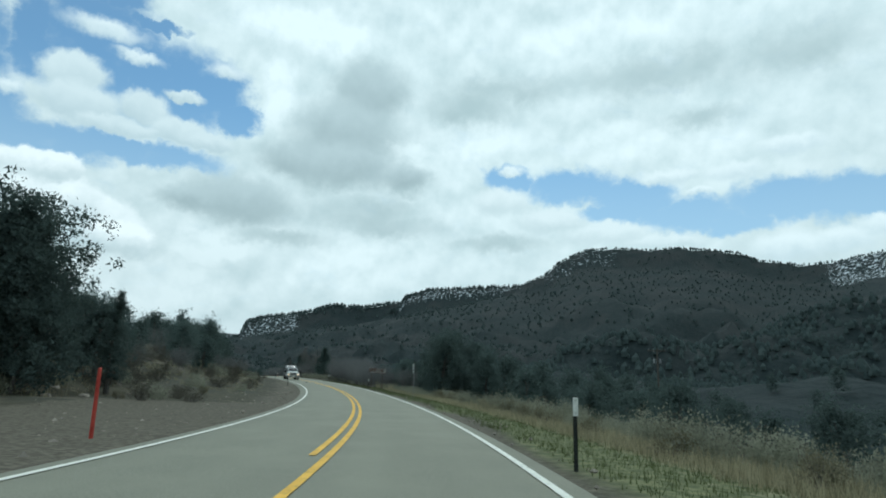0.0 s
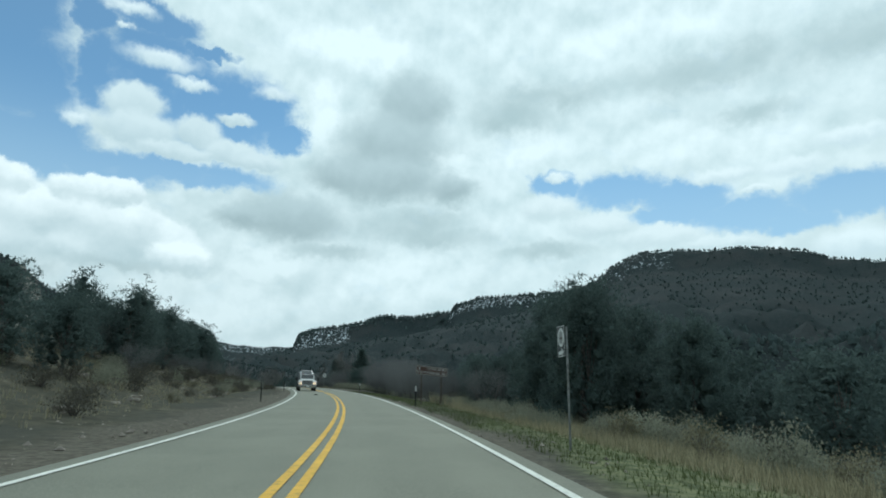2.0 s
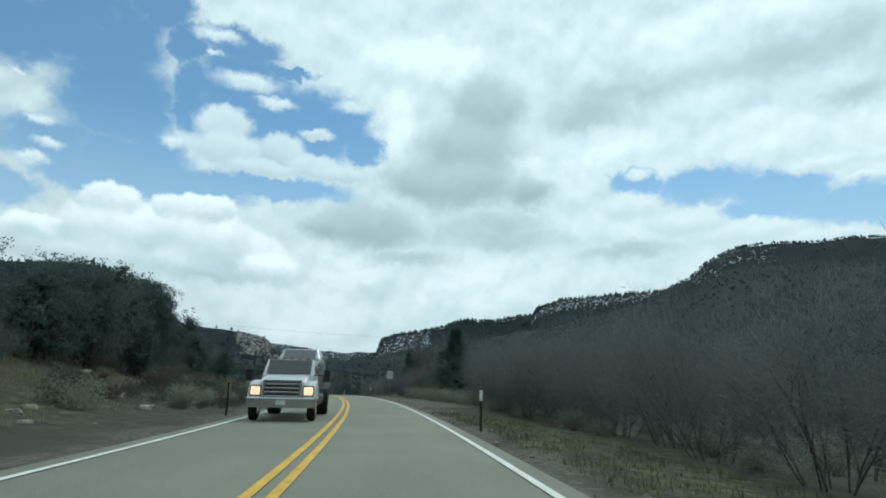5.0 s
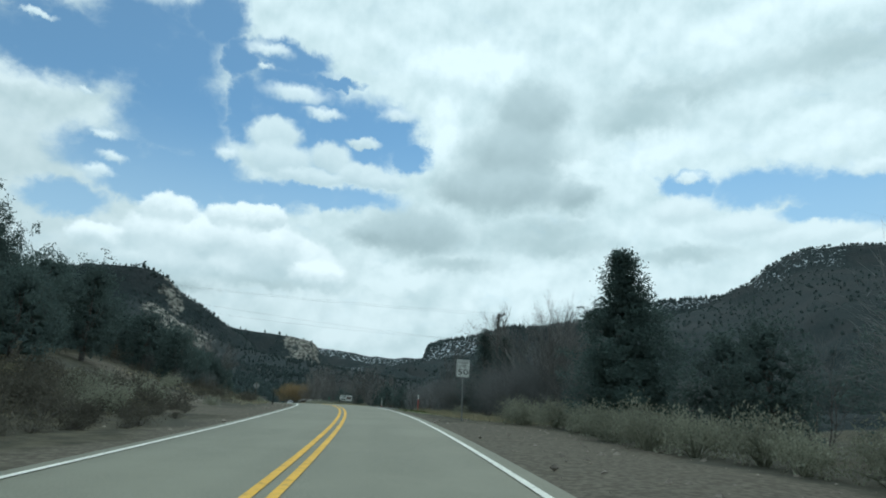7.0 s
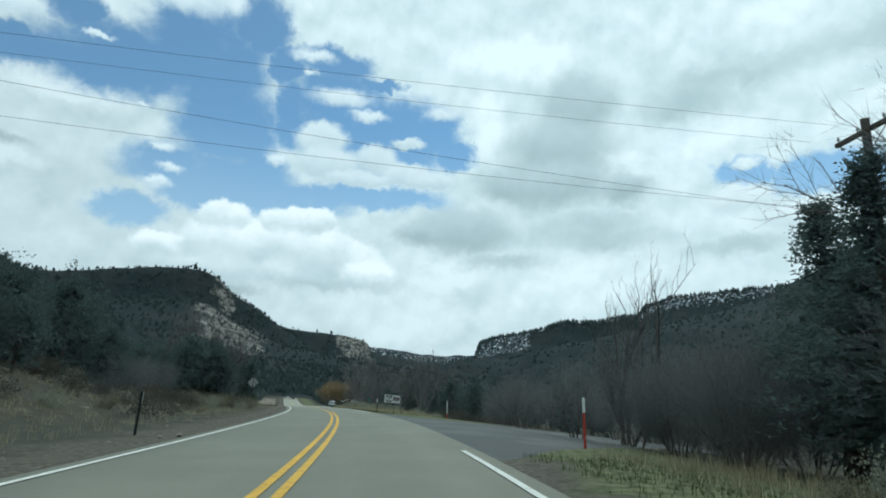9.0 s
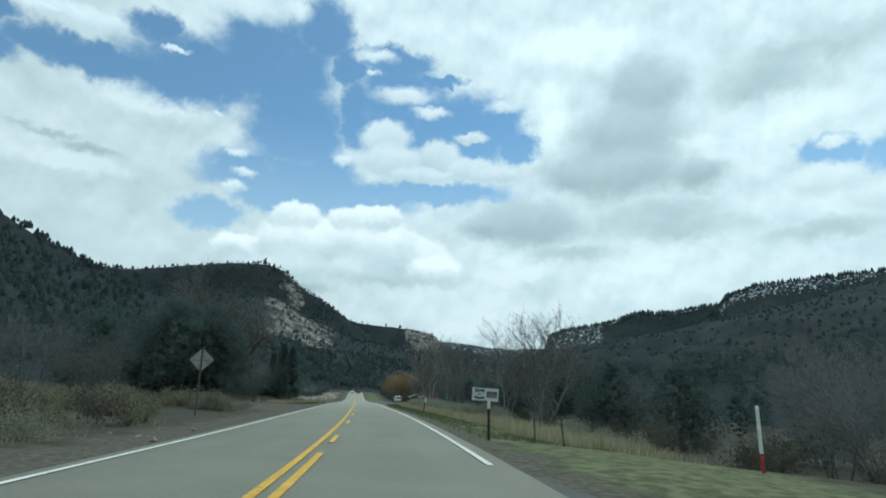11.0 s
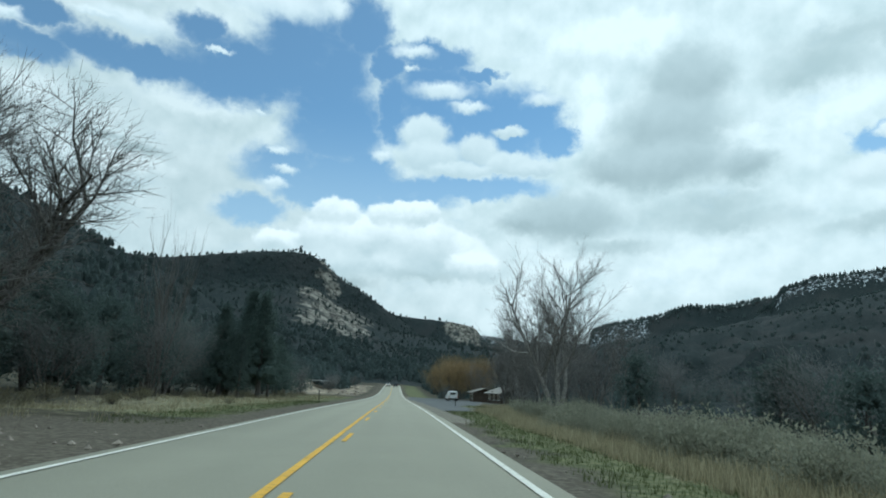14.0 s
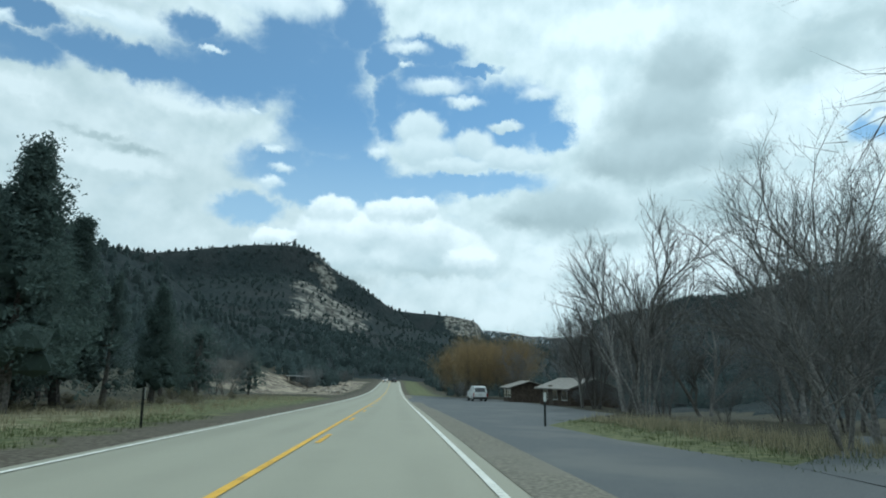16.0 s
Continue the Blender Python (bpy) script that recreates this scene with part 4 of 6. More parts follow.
upright = [branchy(71, 8.0, 7, 0.32, 6, 5, 3, 0.07, 0.25, 0.014, "bare_tree", "leafless multi-stemmed tree with upright twigs", bark=pale_bark),
           branchy(72, 9.5, 4, 0.18, 8, 5, 2, 0.03, 0.2, 0.014, "poplar_tree", "slender leafless poplars with upright branches")]
willows = [branchy(81, 5.0, 9, 0.45, 7, 7, 4, 0.12, 0.2, 0.013, "willow_shrub", "orange-brown leafless willow by the parking area", "shrub", willow_mat, haze=7000, reach=0.3, needle=0.5, fine=0.008)]
sages = [shrub(91 + i, 0.9, 1.5, 2000, sage_mat, "sagebrush", "grey-green sagebrush on the road verge", 0.036, sage_mat) for i in range(3)]
scrubs = [shrub(101 + i, 1.0, 1.8, 800, brush_mat, "scrub_brush", "low dark leafless brush on the dry bank", 0.052) for i in range(3)]
brushes = [shrub(96 + i, 0.8, 1.3, 1300, rabbit_mat, "rabbitbrush", "dry straw-coloured rabbitbrush on the verge", 0.034) for i in range(2)]

# left of the road: trees on the slope
for s, d, k in ((31.5, 17.6, 1.98), (29, 20.5, 2.1), (35, 20, 1.85), (30.5, 16.2, 1.25), (21, 20, 1.5), (40, 21, 1.25), (45, 19, 1.05)):
    plant("near", near_junipers, s, d, k)
for s, d, k in ((158, 18.5, 1.5), (163.5, 20.5, 1.75), (152, 21, 1.7), (170, 23.5, 1.8), (177, 24.5, 1.7)):
    plant("near", near_junipers, s, d, k, squeeze=0.85)
for s, d, k in ((288, 16.5, 1.9), (291, 19, 2.2), (295, 18, 1.9), (285.5, 20.5, 2.2), (90, -12.8, 0.85), (93.5, -14, 0.98), (87, -14, 0.9), (97.5, -15.5, 1.0), (101, -16, 1.05), (91, -17, 1.1)):
    plant("near", near_junipers, s, d, k)
for i in range(16):
    plant("juniper", junipers, 184 + i * 3.3 + rnd.uniform(-1, 1), 18 + (i * 5) % 12 + rnd.uniform(0, 2), rnd.uniform(1.15, 1.6))
plant("column", columns, 38, 14.5, 1.05)
plant("upright", upright, 35, 17.5, 0.85)
for i in range(78):
    s = 30 + (i % 26) * 7.6 + rnd.uniform(-3, 3)
    d = 17 + (i // 26) * 8.5 + rnd.uniform(-2.5, 3.5)
    if 168 < s < 186 and d < 20:
        continue
    if i < 26:
        plant("juniper", junipers, s, d, rnd.uniform(0.75, 1.2))
    else:
        plant("distant", distant, s, d, rnd.uniform(0.8, 1.25))
for s, d, k in ((304, 25.5, 2.0), (308, 27.5, 2.1), (299, 28, 2.1), (313, 29, 1.9), (290, 25, 1.7), (295, 23.5, 1.5), (311, 23, 1.6), (319, 24, 1.7), (325, 22, 1.6), (331, 21, 1.5), (286, 29, 1.9), (246, 31, 1.3), (258, 28, 1.2), (270, 34, 1.5), (290, 33, 1.3), (300, 24, 1.0), (318, 20, 0.95), (326, 26, 1.3), (338, 22, 1.5), (346, 18, 1.6), (352, 27, 1.7), (349, 19, 1.35), (364, 26, 1.5), (375, 20, 1.3), (388, 24, 1.3), (400, 18, 1.1)):
    plant("juniper", junipers, s, d, k)
for s, d, k in ((334, 13.5, 1.0), (343, 16, 1.1), (352, 14.5, 1.3), (349, 17.5, 1.6)):
    plant("column", columns, s, d, k)
plant("pine", pines, 160.4, -12.9, 0.9, squeeze=1.45)
for s, d, k in ((341, 13.2, 1.36), (344.5, 15.5, 1.32), (339.5, 17, 1.15), (352, 17, 1.2), (360, 15, 1.0)):
    plant("pine", pines, s, d, k)
for s, d, k, turn in ((306.4, 20.6, 1.72, 200), (299, 20.2, 1.5, 75)):
    plant("spreading", spreading, s, d, k, turn=turn)
for s, d, k in ((324.8, 19.8, 1.5), (328.9, 19.4, 1.72), (331, 21, 1.45)):
    plant("poplar", upright[1:], s, d, k, squeeze=0.62)
for i in range(18):
    plant("oak", oaks, 255 + i * 8 + rnd.uniform(-2, 2), 19 + rnd.uniform(-1, 9) - (3 if i > 14 else 0), rnd.uniform(1.1, 1.75))

for i in range(26):
    s = 52 + i * 7.0 + rnd.uniform(-2, 2)
    if not 170 < s < 187:
        plant("oak", oaks, s, 13 + rnd.uniform(0, 7), rnd.uniform(0.4, 0.75))

for i in range(24):
    plant("juniper", junipers, 84 + i * 2.7 + rnd.uniform(-1, 1), 16.5 + rnd.uniform(-1, 3), rnd.uniform(0.85, 1.3))
for i in range(12):
    plant("juniper", junipers, 292 + i * 8 + rnd.uniform(-2, 2), 20 + rnd.uniform(0, 8) - (4 if i > 8 else 0), rnd.uniform(1.2, 1.8))

# right of the road
for s, d, k in ((65.8, -12.4, 1.42), (69.5, -14.2, 1.62), (72.7, -13.5, 1.56), (76.4, -13.6, 1.1), (70.5, -17.5, 1.5), (63.5, -16.5, 1.2)):
    plant("near", near_junipers, s, d, k, squeeze=0.85)
for s, d, k in ((58, -19, 1.0), (62, -22, 1.15), (67, -20, 1.25), (72, -23, 1.3), (78, -19, 1.2), (82, -23, 1.3), (55, -25, 1.0), (65, -28, 1.2), (75, -29, 1.3), (88, -21, 1.2), (60, -32, 1.2), (70, -35, 1.3)):
    plant("distant", distant, s, d, k)
for s, d, k in ((131, -11.2, 0.95), (133.8, -11.3, 1.05), (136.5, -11.5, 1.15), (139.5, -12, 1.3), (142.5, -13, 1.3), (145.5, -14.4, 1.35), (133, -15.5, 1.3), (139, -16.5, 1.4), (146, -18, 1.4), (90, -10.2, 0.8), (94, -10, 0.85), (98, -9.7, 0.85), (102, -9.5, 0.9),
                (106, -9.5, 0.95), (110, -9.8, 1.0), (114, -10.8, 1.05), (118, -11, 1.1), (123, -11.5, 1.15), (127, -11.5, 1.15), (173.5, -11.5, 1.0), (176.5, -12, 1.05), (179.5, -12.3, 1.05), (182.5, -12.6, 1.1), (176, -14.5, 1.2), (191.5, -12.5, 0.9), (194, -14, 0.9), (195.2, -12.6, 0.8), (197.6, -15, 1.0), (199.6, -18, 1.0), (192.5, -15.5, 1.2), (189.5, -11.5, 0.7),
                (168, -15, 1.1), (199, -21, 1.0), (207, -21.5, 1.0), (213, -22, 1.1), (219, -20.5, 1.1), (226, -19.5, 1.1), (233, -18.5, 1.1)):
    plant("thicket", thickets, s, d, k)
for s, d, k in ((283, -15.5, 0.8), (290, -17.5, 0.95), (190, -17.5, 1.2), (184, -19, 1.1), (197, -24, 1.1),
                (165, -14.5, 1.0), (156, -16.5, 1.0), (172, -16.5, 1.0), (178, -19, 1.1), (150, -17, 1.0), (281, -19, 1.1), (287, -17, 1.0), (262, -20, 1.1), (254, -18, 1.1), (322, -21, 1.0)):
    plant("juniper", junipers, s, d, k)
for s, d, k in ((186.5, -13.0, 1.15), (190, -14.8, 1.2), (184.5, -14.2, 1.05)):
    plant("column", columns, s, d, k * 1.15, squeeze=1.6)
for i in range(116):
    s = -6 + (i % 29) * 12 + rnd.uniform(-4, 4)
    d = -(20 + (i // 29) * 9 + rnd.uniform(-3, 6))
    if s > 320 and d > -34:
        continue
    plant("distant", distant, s, d, rnd.uniform(0.75, 1.1) if s > 60 else rnd.uniform(0.75, 0.95))
for i in range(36):
    plant("distant", distant, 10 + i * 3.3 + rnd.uniform(-2, 2), -(30 + rnd.uniform(0, 45)), rnd.uniform(0.6, 0.95))
for i in range(48):
    plant("distant", distant, 160 + i * 3.7 + rnd.uniform(-2, 2), -(26 + (i * 17) % 46 + rnd.uniform(0, 5)), rnd.uniform(0.85, 1.25))
for i in range(24):
    plant("distant", distant, 190 + i * 6.0 + rnd.uniform(-2, 2), 40 + (i * 11) % 27, rnd.uniform(0.9, 1.3))
for i in range(22):
    plant("distant", distant, 8 + i * 5 + rnd.uniform(-2, 2), -(17 + rnd.uniform(0, 7)), rnd.uniform(0.55, 0.8))
for i in range(34):
    s = 82 + i * 3.9 + rnd.uniform(-1, 1)
    if 126 < s < 182 and i % 2:
        continue
    plant("oak", oaks, s, -(11.5 + rnd.uniform(0, 6)) if s < 122 or s > 180 else -(17 + rnd.uniform(0, 6)), rnd.uniform(0.75, 1.2))
for s, d, k in ((118, -13.5, 1.3), (124, -13, 1.35), (129, -10.5, 0.85), (132, -12.5, 1.0), (135, -10.5, 0.85), (137, -13.5, 1.3), (141, -15, 1.4), (145, -17, 1.35), (138.5, -17, 1.4)):
    plant("oak", oaks, s, d, k)
for s, d, k in ((181.5, -16, 0.88), (185, -17, 0.92), (178.5, -17.5, 0.9), (187, -19, 0.9), (175, -16, 0.66)):
    plant("cotton", cottonwoods, s, d, k)
plant("upright", upright, 199.6, -12.9, 0.88, squeeze=1.25)
for s, d, k in ((262.6, -12.9, 0.8), (261.8, -15.4, 0.85), (279, -22, 0.85), (334, -24, 0.9), (341, -20, 1.05), (358, -18.8, 1.3), (367, -23.5, 1.1), (379, -24, 0.95), (288, -25, 0.9), (394, -19, 0.8), (346, -26, 1.15), (362, -27, 1.1), (331.8, -15.6, 0.85), (330.3, -13.2, 0.5), (366.5, -18.4, 0.72), (384, -22.5, 0.9)):
    plant("cotton", cottonwoods, s, d, k)
plant("broad", broad, 316.4, -12.8, 1.05, turn=20)
for s, d, k in ((354, -18.5, 1.35), (363, -18.4, 1.0)):
    plant("upright", upright, s, d, k)
for s, d, k in ((408, -14.8, 1.95), (402, -19.5, 1.85), (415, -17, 2.0), (411, -20, 2.0), (421, -14, 1.9)):
    plant("willow", willows, s, d, k)
for s, d, k in ((360, -19, 0.5), (364, -18.7, 0.55), (368, -18.5, 0.45), (356.5, -18.6, 0.5), (350, -18, 0.5), (343, -17.5, 0.55)):
    plant("oak", oaks, s, d, k)
for i in range(20):
    plant("oak", oaks, 232 + i * 7.5 + rnd.uniform(-2, 2), -(18 + rnd.uniform(0, 10)), rnd.uniform(1.0, 1.6))
for i in range(14):
    plant("oak", oaks, 395 + i * 12, (-1) ** i * (13 + rnd.uniform(0, 12)), rnd.uniform(0.9, 1.4))

for i in range(26):
    plant("brush", brushes, 237 + i * 1.05, 7.2 + rnd.uniform(0, 8), rnd.uniform(1.2, 1.9))
for i in range(18):
    plant("brush", brushes, 300 + i * 4.5, 12.5 + rnd.uniform(0, 5), rnd.uniform(0.8, 1.4))
# sage and rabbitbrush on both verges
for i in range(30):
    plant("scrub", scrubs, 234 + i * 1.2 + rnd.uniform(-1, 1), -(13.5 + (i * 7) % 12 + rnd.uniform(0, 1)), rnd.uniform(0.9, 1.7), "low brush on the bank")
for i in range(64):
    kind, protos = (("scrub", scrubs), ("scrub", scrubs), ("scrub", scrubs), ("brush", brushes))[i % 4]
    plant(kind, protos, 146 + i * 0.36 + rnd.uniform(-1, 1), 7.8 + rnd.uniform(0, 10), rnd.uniform(0.7, 1.5), "low brush on the bank")
for i in range(90):
    kind, protos = (("scrub", scrubs), ("sage", sages), ("scrub", scrubs))[i % 3]
    plant(kind, protos, 134 + i * 0.4 + rnd.uniform(-1, 1), 8.4 + rnd.uniform(0, 11), rnd.uniform(0.7, 1.5), "low brush on the bank")
for i in range(80):
    plant("scrub", scrubs, 126 + i * 0.5 + rnd.uniform(-1, 1), 5.7 + rnd.uniform(0, 4), rnd.uniform(0.35, 0.75), "low brush on the bank")
for i in range(10):
    plant("sage", sages, 284 + i * 2.0 + rnd.uniform(-0.5, 0.5), -(8.8 + rnd.uniform(0, 1.6)), rnd.uniform(1.2, 1.7), "sagebrush along the road")
for i in range(18):
    plant("sage" if i % 2 else "brush", sages if i % 2 else brushes, 256 + i * 0.55, 8.2 + rnd.uniform(0, 4.5), rnd.uniform(0.7, 1.3))
for i in range(34):
    plant("brush", brushes, 248 + i * 2.0 + rnd.uniform(-1, 1), -(8.2 + rnd.uniform(0, 3)), rnd.uniform(0.6, 1.1), "rabbitbrush along the road")
for i in range(26):
    plant("sage", sages, 56 + i * 1.2 + rnd.uniform(-1, 1), -(8.6 + rnd.uniform(0, 2.2)), rnd.uniform(0.6, 1.1), "sagebrush along the road")
for i in range(150):
    s = 30 + i * 1.45 + rnd.uniform(-1, 1)
    if not (170 < s < 187):
        plant("scrub", scrubs, s, 8.2 + rnd.uniform(0, 13), rnd.uniform(0.6, 1.5), "low brush on the bank")
for i in range(60):
    plant("scrub", scrubs, -2 + i * 1.9 + rnd.uniform(-1, 1), -(12.5 + rnd.uniform(0, 8)), rnd.uniform(0.7, 1.5), "low brush on the bank")
for i in range(30):
    plant("sage", sages, 277 + i * 1.2, -(9.4 + (i * 7) % 4 + rnd.uniform(0, 0.6)), rnd.uniform(1.1, 1.7), "sagebrush along the road")
for i in range(46):
    plant("sage", sages, 262 + i * 1.2 + rnd.uniform(-1, 1), -(9.6 + rnd.uniform(0, 4.5)), rnd.uniform(0.8, 1.6), "sagebrush along the road")
for i in range(64):
    plant("sage" if i % 3 else "brush", sages if i % 3 else brushes, 6 + i * 0.85 + rnd.uniform(-1, 1), -(8.6 + (i * 5) % 6 + rnd.uniform(0, 1)), rnd.uniform(0.8, 1.5), "sagebrush along the road")
for i in range(16):
    plant("sage", sages, 144 + i * 1.5, -(8.9 + rnd.uniform(0, 2.2)), rnd.uniform(1.1, 1.6), "sagebrush along the road")
for i in range(16):
    plant("sage", sages, 139 + i * 2.2, -(11.2 + rnd.uniform(0, 2.2)), rnd.uniform(0.8, 1.4), "sagebrush along the road")
for i in range(120):
    s = -2 + i * 2.9 + rnd.uniform(-1, 1)
    if 186 < s < 236 or s > 322:
        continue
    plant("sage", sages, s, -(9.3 + rnd.uniform(0, 5)) if not 138 < s < 180 else -(12.0 + rnd.uniform(0, 3.5)), rnd.uniform(0.6, 1.25), "sagebrush along the road")
for i in range(46):
    s = 28 + i * 5.1 + rnd.uniform(-1, 1)
    if s > 263:
        continue
    plant("sage", sages, s, 7.6 + rnd.uniform(0, 11), rnd.uniform(0.6, 1.45), "sagebrush along the road")
for i in range(70):
    s = 15 + i * 4.6 + rnd.uniform(-2, 2)
    d = -(8.4 + rnd.uniform(0, 3.4)) if i % 2 else 8.5 + rnd.uniform(0, 7)
    if (d < 0 and (126 < s < 168 or 186 < s < 236 or s > 322)) or (d > 0 and (s < 30 or 170 < s < 187 or 240 < s < 296)):
        continue
    plant("brush", brushes, s, d, rnd.uniform(0.6, 1.2), "rabbitbrush along the road")


def joined(name, rows, piece, material, label, category, thin=0):
    """Plants farther off, joined into one; past the first faces, given by thin, every other one is left out."""
    pieces = {}
    for proto, m in rows:
        if proto not in pieces:
            me = next(o for o in proto.children if o.name.startswith(piece)).data
            v = np.empty(len(me.vertices) * 3)
            me.vertices.foreach_get("co", v)
            f = np.empty(len(me.polygons) * 3, int)
            me.polygons.foreach_get("vertices", f)
            f = f.reshape(-1, 3)
            pieces[proto] = v.reshape(-1, 3), np.concatenate([f[:thin], f[thin::2]]) if thin else f
    verts, faces, n = [], [], 0
    for proto, m in rows:
        v, f = pieces[proto]
        a = np.array(m)
        verts.append(v @ a[:3, :3].T + a[:3, 3])
        faces.append(f + n)
        n += len(v)
    return tagged(put_mesh(name, np.concatenate(verts), np.concatenate(faces), material), label, category, kind="stuff")


joined("juniper_woods", WOODS, "crown", needle_mat, "dark green junipers crowding the valley floor and bank", "woods", 680)
joined("brush_patch", PATCH["scrub"], "foliage", brush_mat, "low dark leafless brush covering the dry bank", "shrubs")
joined("sagebrush_patch", PATCH["sage"], "foliage", sage_mat, "grey-green sagebrush covering the dry bank", "shrubs")


def blades(name, seed, count, spans, height, width, material, label, clump=7):
    """Grass as single bent blades standing in tufts."""
    rng = np.random.default_rng(seed)
    sp = np.array(spans)
    pick = rng.choice(len(sp), count // clump, p=(sp[:, 1] - sp[:, 0]) / (sp[:, 1] - sp[:, 0]).sum())
    s = sp[pick, 0] + rng.uniform(0, 1, len(pick)) * (sp[pick, 1] - sp[pick, 0])
    f = rng.beta(1.3, 1.3, len(pick))
    d = sp[pick, 2] + f * (sp[pick, 3] - sp[pick, 2])
    tall = rng.uniform(0.45, 1.25, len(pick))
    s, d, tall = np.repeat(s, clump), np.repeat(d, clump), np.repeat(tall, clump)
    a = np.interp(s, RS, RA)
    x = np.interp(s, RS, RX) - np.cos(a) * d + rng.normal(0, 0.10, len(s))
    y = np.interp(s, RS, RY) - np.sin(a) * d + rng.normal(0, 0.10, len(s))
    z = land(x, y)[0] - 0.03
    base = np.stack([x, y, z], 1)
    ang = rng.uniform(0, 6.283, len(s))
    side = np.stack([np.cos(ang), np.sin(ang), 0 * ang], 1) * width
    tip = base + np.stack([rng.normal(0, 0.22, len(s)), rng.normal(0, 0.22, len(s)), np.ones(len(s))], 1) * (height * tall * rng.uniform(0.6, 1.2, len(s)))[:, None]
    v = np.stack([base - side, base + side, tip], 1).reshape(-1, 3)
    ob = put_mesh(name, v, np.arange(len(v)).reshape(-1, 3), material)
    return tagged(ob, label, "grass", kind="stuff")


blades("dry_grass", 1, 95000, [(-5, 80, -13.5, -7.3), (-5, 80, -10, -7.6), (166, 190, -12, -7), (234, 322, -13, -7.3), (234, 322, -10, -7.4), (328, 345, -15, -11)], 0.42, 0.012, straw_mat, "dry straw-coloured grass on the verge")
blades("dry_grass", 2, 60000, [(50, 168, 8.0, 20), (186, 240, 6.5, 18), (296, 400, 7.5, 18), (240, 300, 14, 24), (10, 60, 14, 24)], 0.34, 0.012, straw_mat, "dry straw-coloured grass on the bank")
blades("dry_grass", 5, 60000, [(234, 318, -13, -7.2), (234, 318, -10.5, -7.4), (270, 318, -12, -8)], 0.5, 0.013, straw_mat, "pale dry grass on the verge")
blades("green_grass", 3, 66000, [(-5, 128, -8.6, -4.9), (182, 189, -9, -5.0), (234, 318, -8.8, -4.9), (326, 344, -14.5, -9), (296, 345, 5.8, 9)], 0.15, 0.012, green_mat, "short green grass beside the shoulder", 4)
blades("tall_grass", 4, 2600, [(34, 46, -12, -9.5), (78, 92, -10.5, -8.6), (280, 300, -12, -9.5)], 1.0, 0.012, straw_mat, "tall dry bunch grass on the verge", 26)


def far_woods(name, seed, count, near, reach, size, label, lo=-62.0, hi=100.0, spiky=1.0, crest=False):
    """Evergreens scattered over the slopes, each a small uneven crown."""
    rng = np.random.default_rng(seed)
    az = np.radians(rng.uniform(lo, hi, count))
    r = np.sqrt(rng.uniform(near ** 2, reach ** 2, count))
    x, y = -50 - np.sin(az) * r, 140 + np.cos(az) * r
    if crest:
        line = RIDGES[crest - 1][0]
        t = rng.uniform(0, len(line) - 1.001, count)
        i = t.astype(int)
        p = line[i] + (line[i + 1] - line[i]) * (t - i)[:, None]
        x, y = p[:, 0] + rng.normal(0, 40, count), p[:, 1] + rng.normal(0, 40, count)
    z, s, d, snow, rock = land(x, y)
    ok = ((np.abs(d) > 66) | (s > 600) | ((s > 470) & (np.abs(d) > 16))) & (rng.uniform(0, 1, count) > np.clip(rock * 0.8, 0, 0.75))
    x, y, z = x[ok], y[ok], z[ok]
    n = len(x)
    k = size * rng.uniform(0.55, 1.35, n)
    ang = np.arange(4) * 2 * np.pi / 4
    wob = rng.uniform(0.6, 1.2, (n, 2, 4))
    low = np.stack([np.cos(ang), np.sin(ang), 0 * ang], 1)
    ring1 = low[None] * (k * 0.42)[:, None, None] * wob[:, 0, :, None] + np.stack([x, y, z + k * 0.05], 1)[:, None]
    ring2 = low[None] * (k * 0.40 / spiky)[:, None, None] * wob[:, 1, :, None] + np.stack([x, y, z + k * 0.55], 1)[:, None]
    top = np.stack([x + rng.normal(0, 0.05, n) * k, y, z + k * (0.85 + 0.2 * spiky)], 1)[:, None]
    v = np.concatenate([ring1, ring2, top], 1).reshape(-1, 3)
    f = []
    for j in range(4):
        q = (j + 1) % 4
        f += [(j, q, 4 + q), (j, 4 + q, 4 + j), (4 + j, 4 + q, 8)]
    faces = (np.arange(n)[:, None, None] * 9 + np.array(f)[None]).reshape(-1, 3)
    close = np.nonzero(np.abs(d[ok]) < 210)[0] if not crest else np.array([], int)
    if len(close):      # nearer crowns are ragged with sprays round a slimmer core
        each = 15
        q = np.repeat(close, each)
        kk = k[q][:, None]
        up = rng.uniform(0.02, 1.0, (len(q), 1))
        ang2 = rng.uniform(0, 6.283, len(q))
        rad = (0.46 * (1 - 0.75 * up[:, 0]) + 0.06) * rng.uniform(0.6, 1.05, len(q))
        p = np.stack([x[q], y[q], z[q]], 1) + np.concatenate([np.stack([np.cos(ang2) * rad, np.sin(ang2) * rad], 1), up], 1) * kk
        a = rng.normal(0, 1, (len(q), 3)) + np.array([0, 0, 0.5])
        a /= np.linalg.norm(a, axis=1)[:, None]
        b = np.cross(a, rng.normal(0, 1, (len(q), 3)))
        b /= np.linalg.norm(b, axis=1)[:, None] + 1e-6
        w = kk * 0.15 * rng.uniform(0.6, 1.3, (len(q), 1))
        extra = np.stack([p + a * w, p - a * w * 0.6 + b * w * 0.7, p - a * w * 0.6 - b * w * 0.7], 1).reshape(-1, 3)
        slim = np.zeros(n, bool)
        slim[close] = True
        hub = np.repeat(np.stack([x, y], 1), 9, 0)
        pick = np.repeat(slim, 9)
        v[pick, :2] = hub[pick] + (v[pick, :2] - hub[pick]) * 0.72
        faces = np.concatenate([faces, len(v) + np.arange(len(extra)).reshape(-1, 3)])
        v = np.concatenate([v, extra])
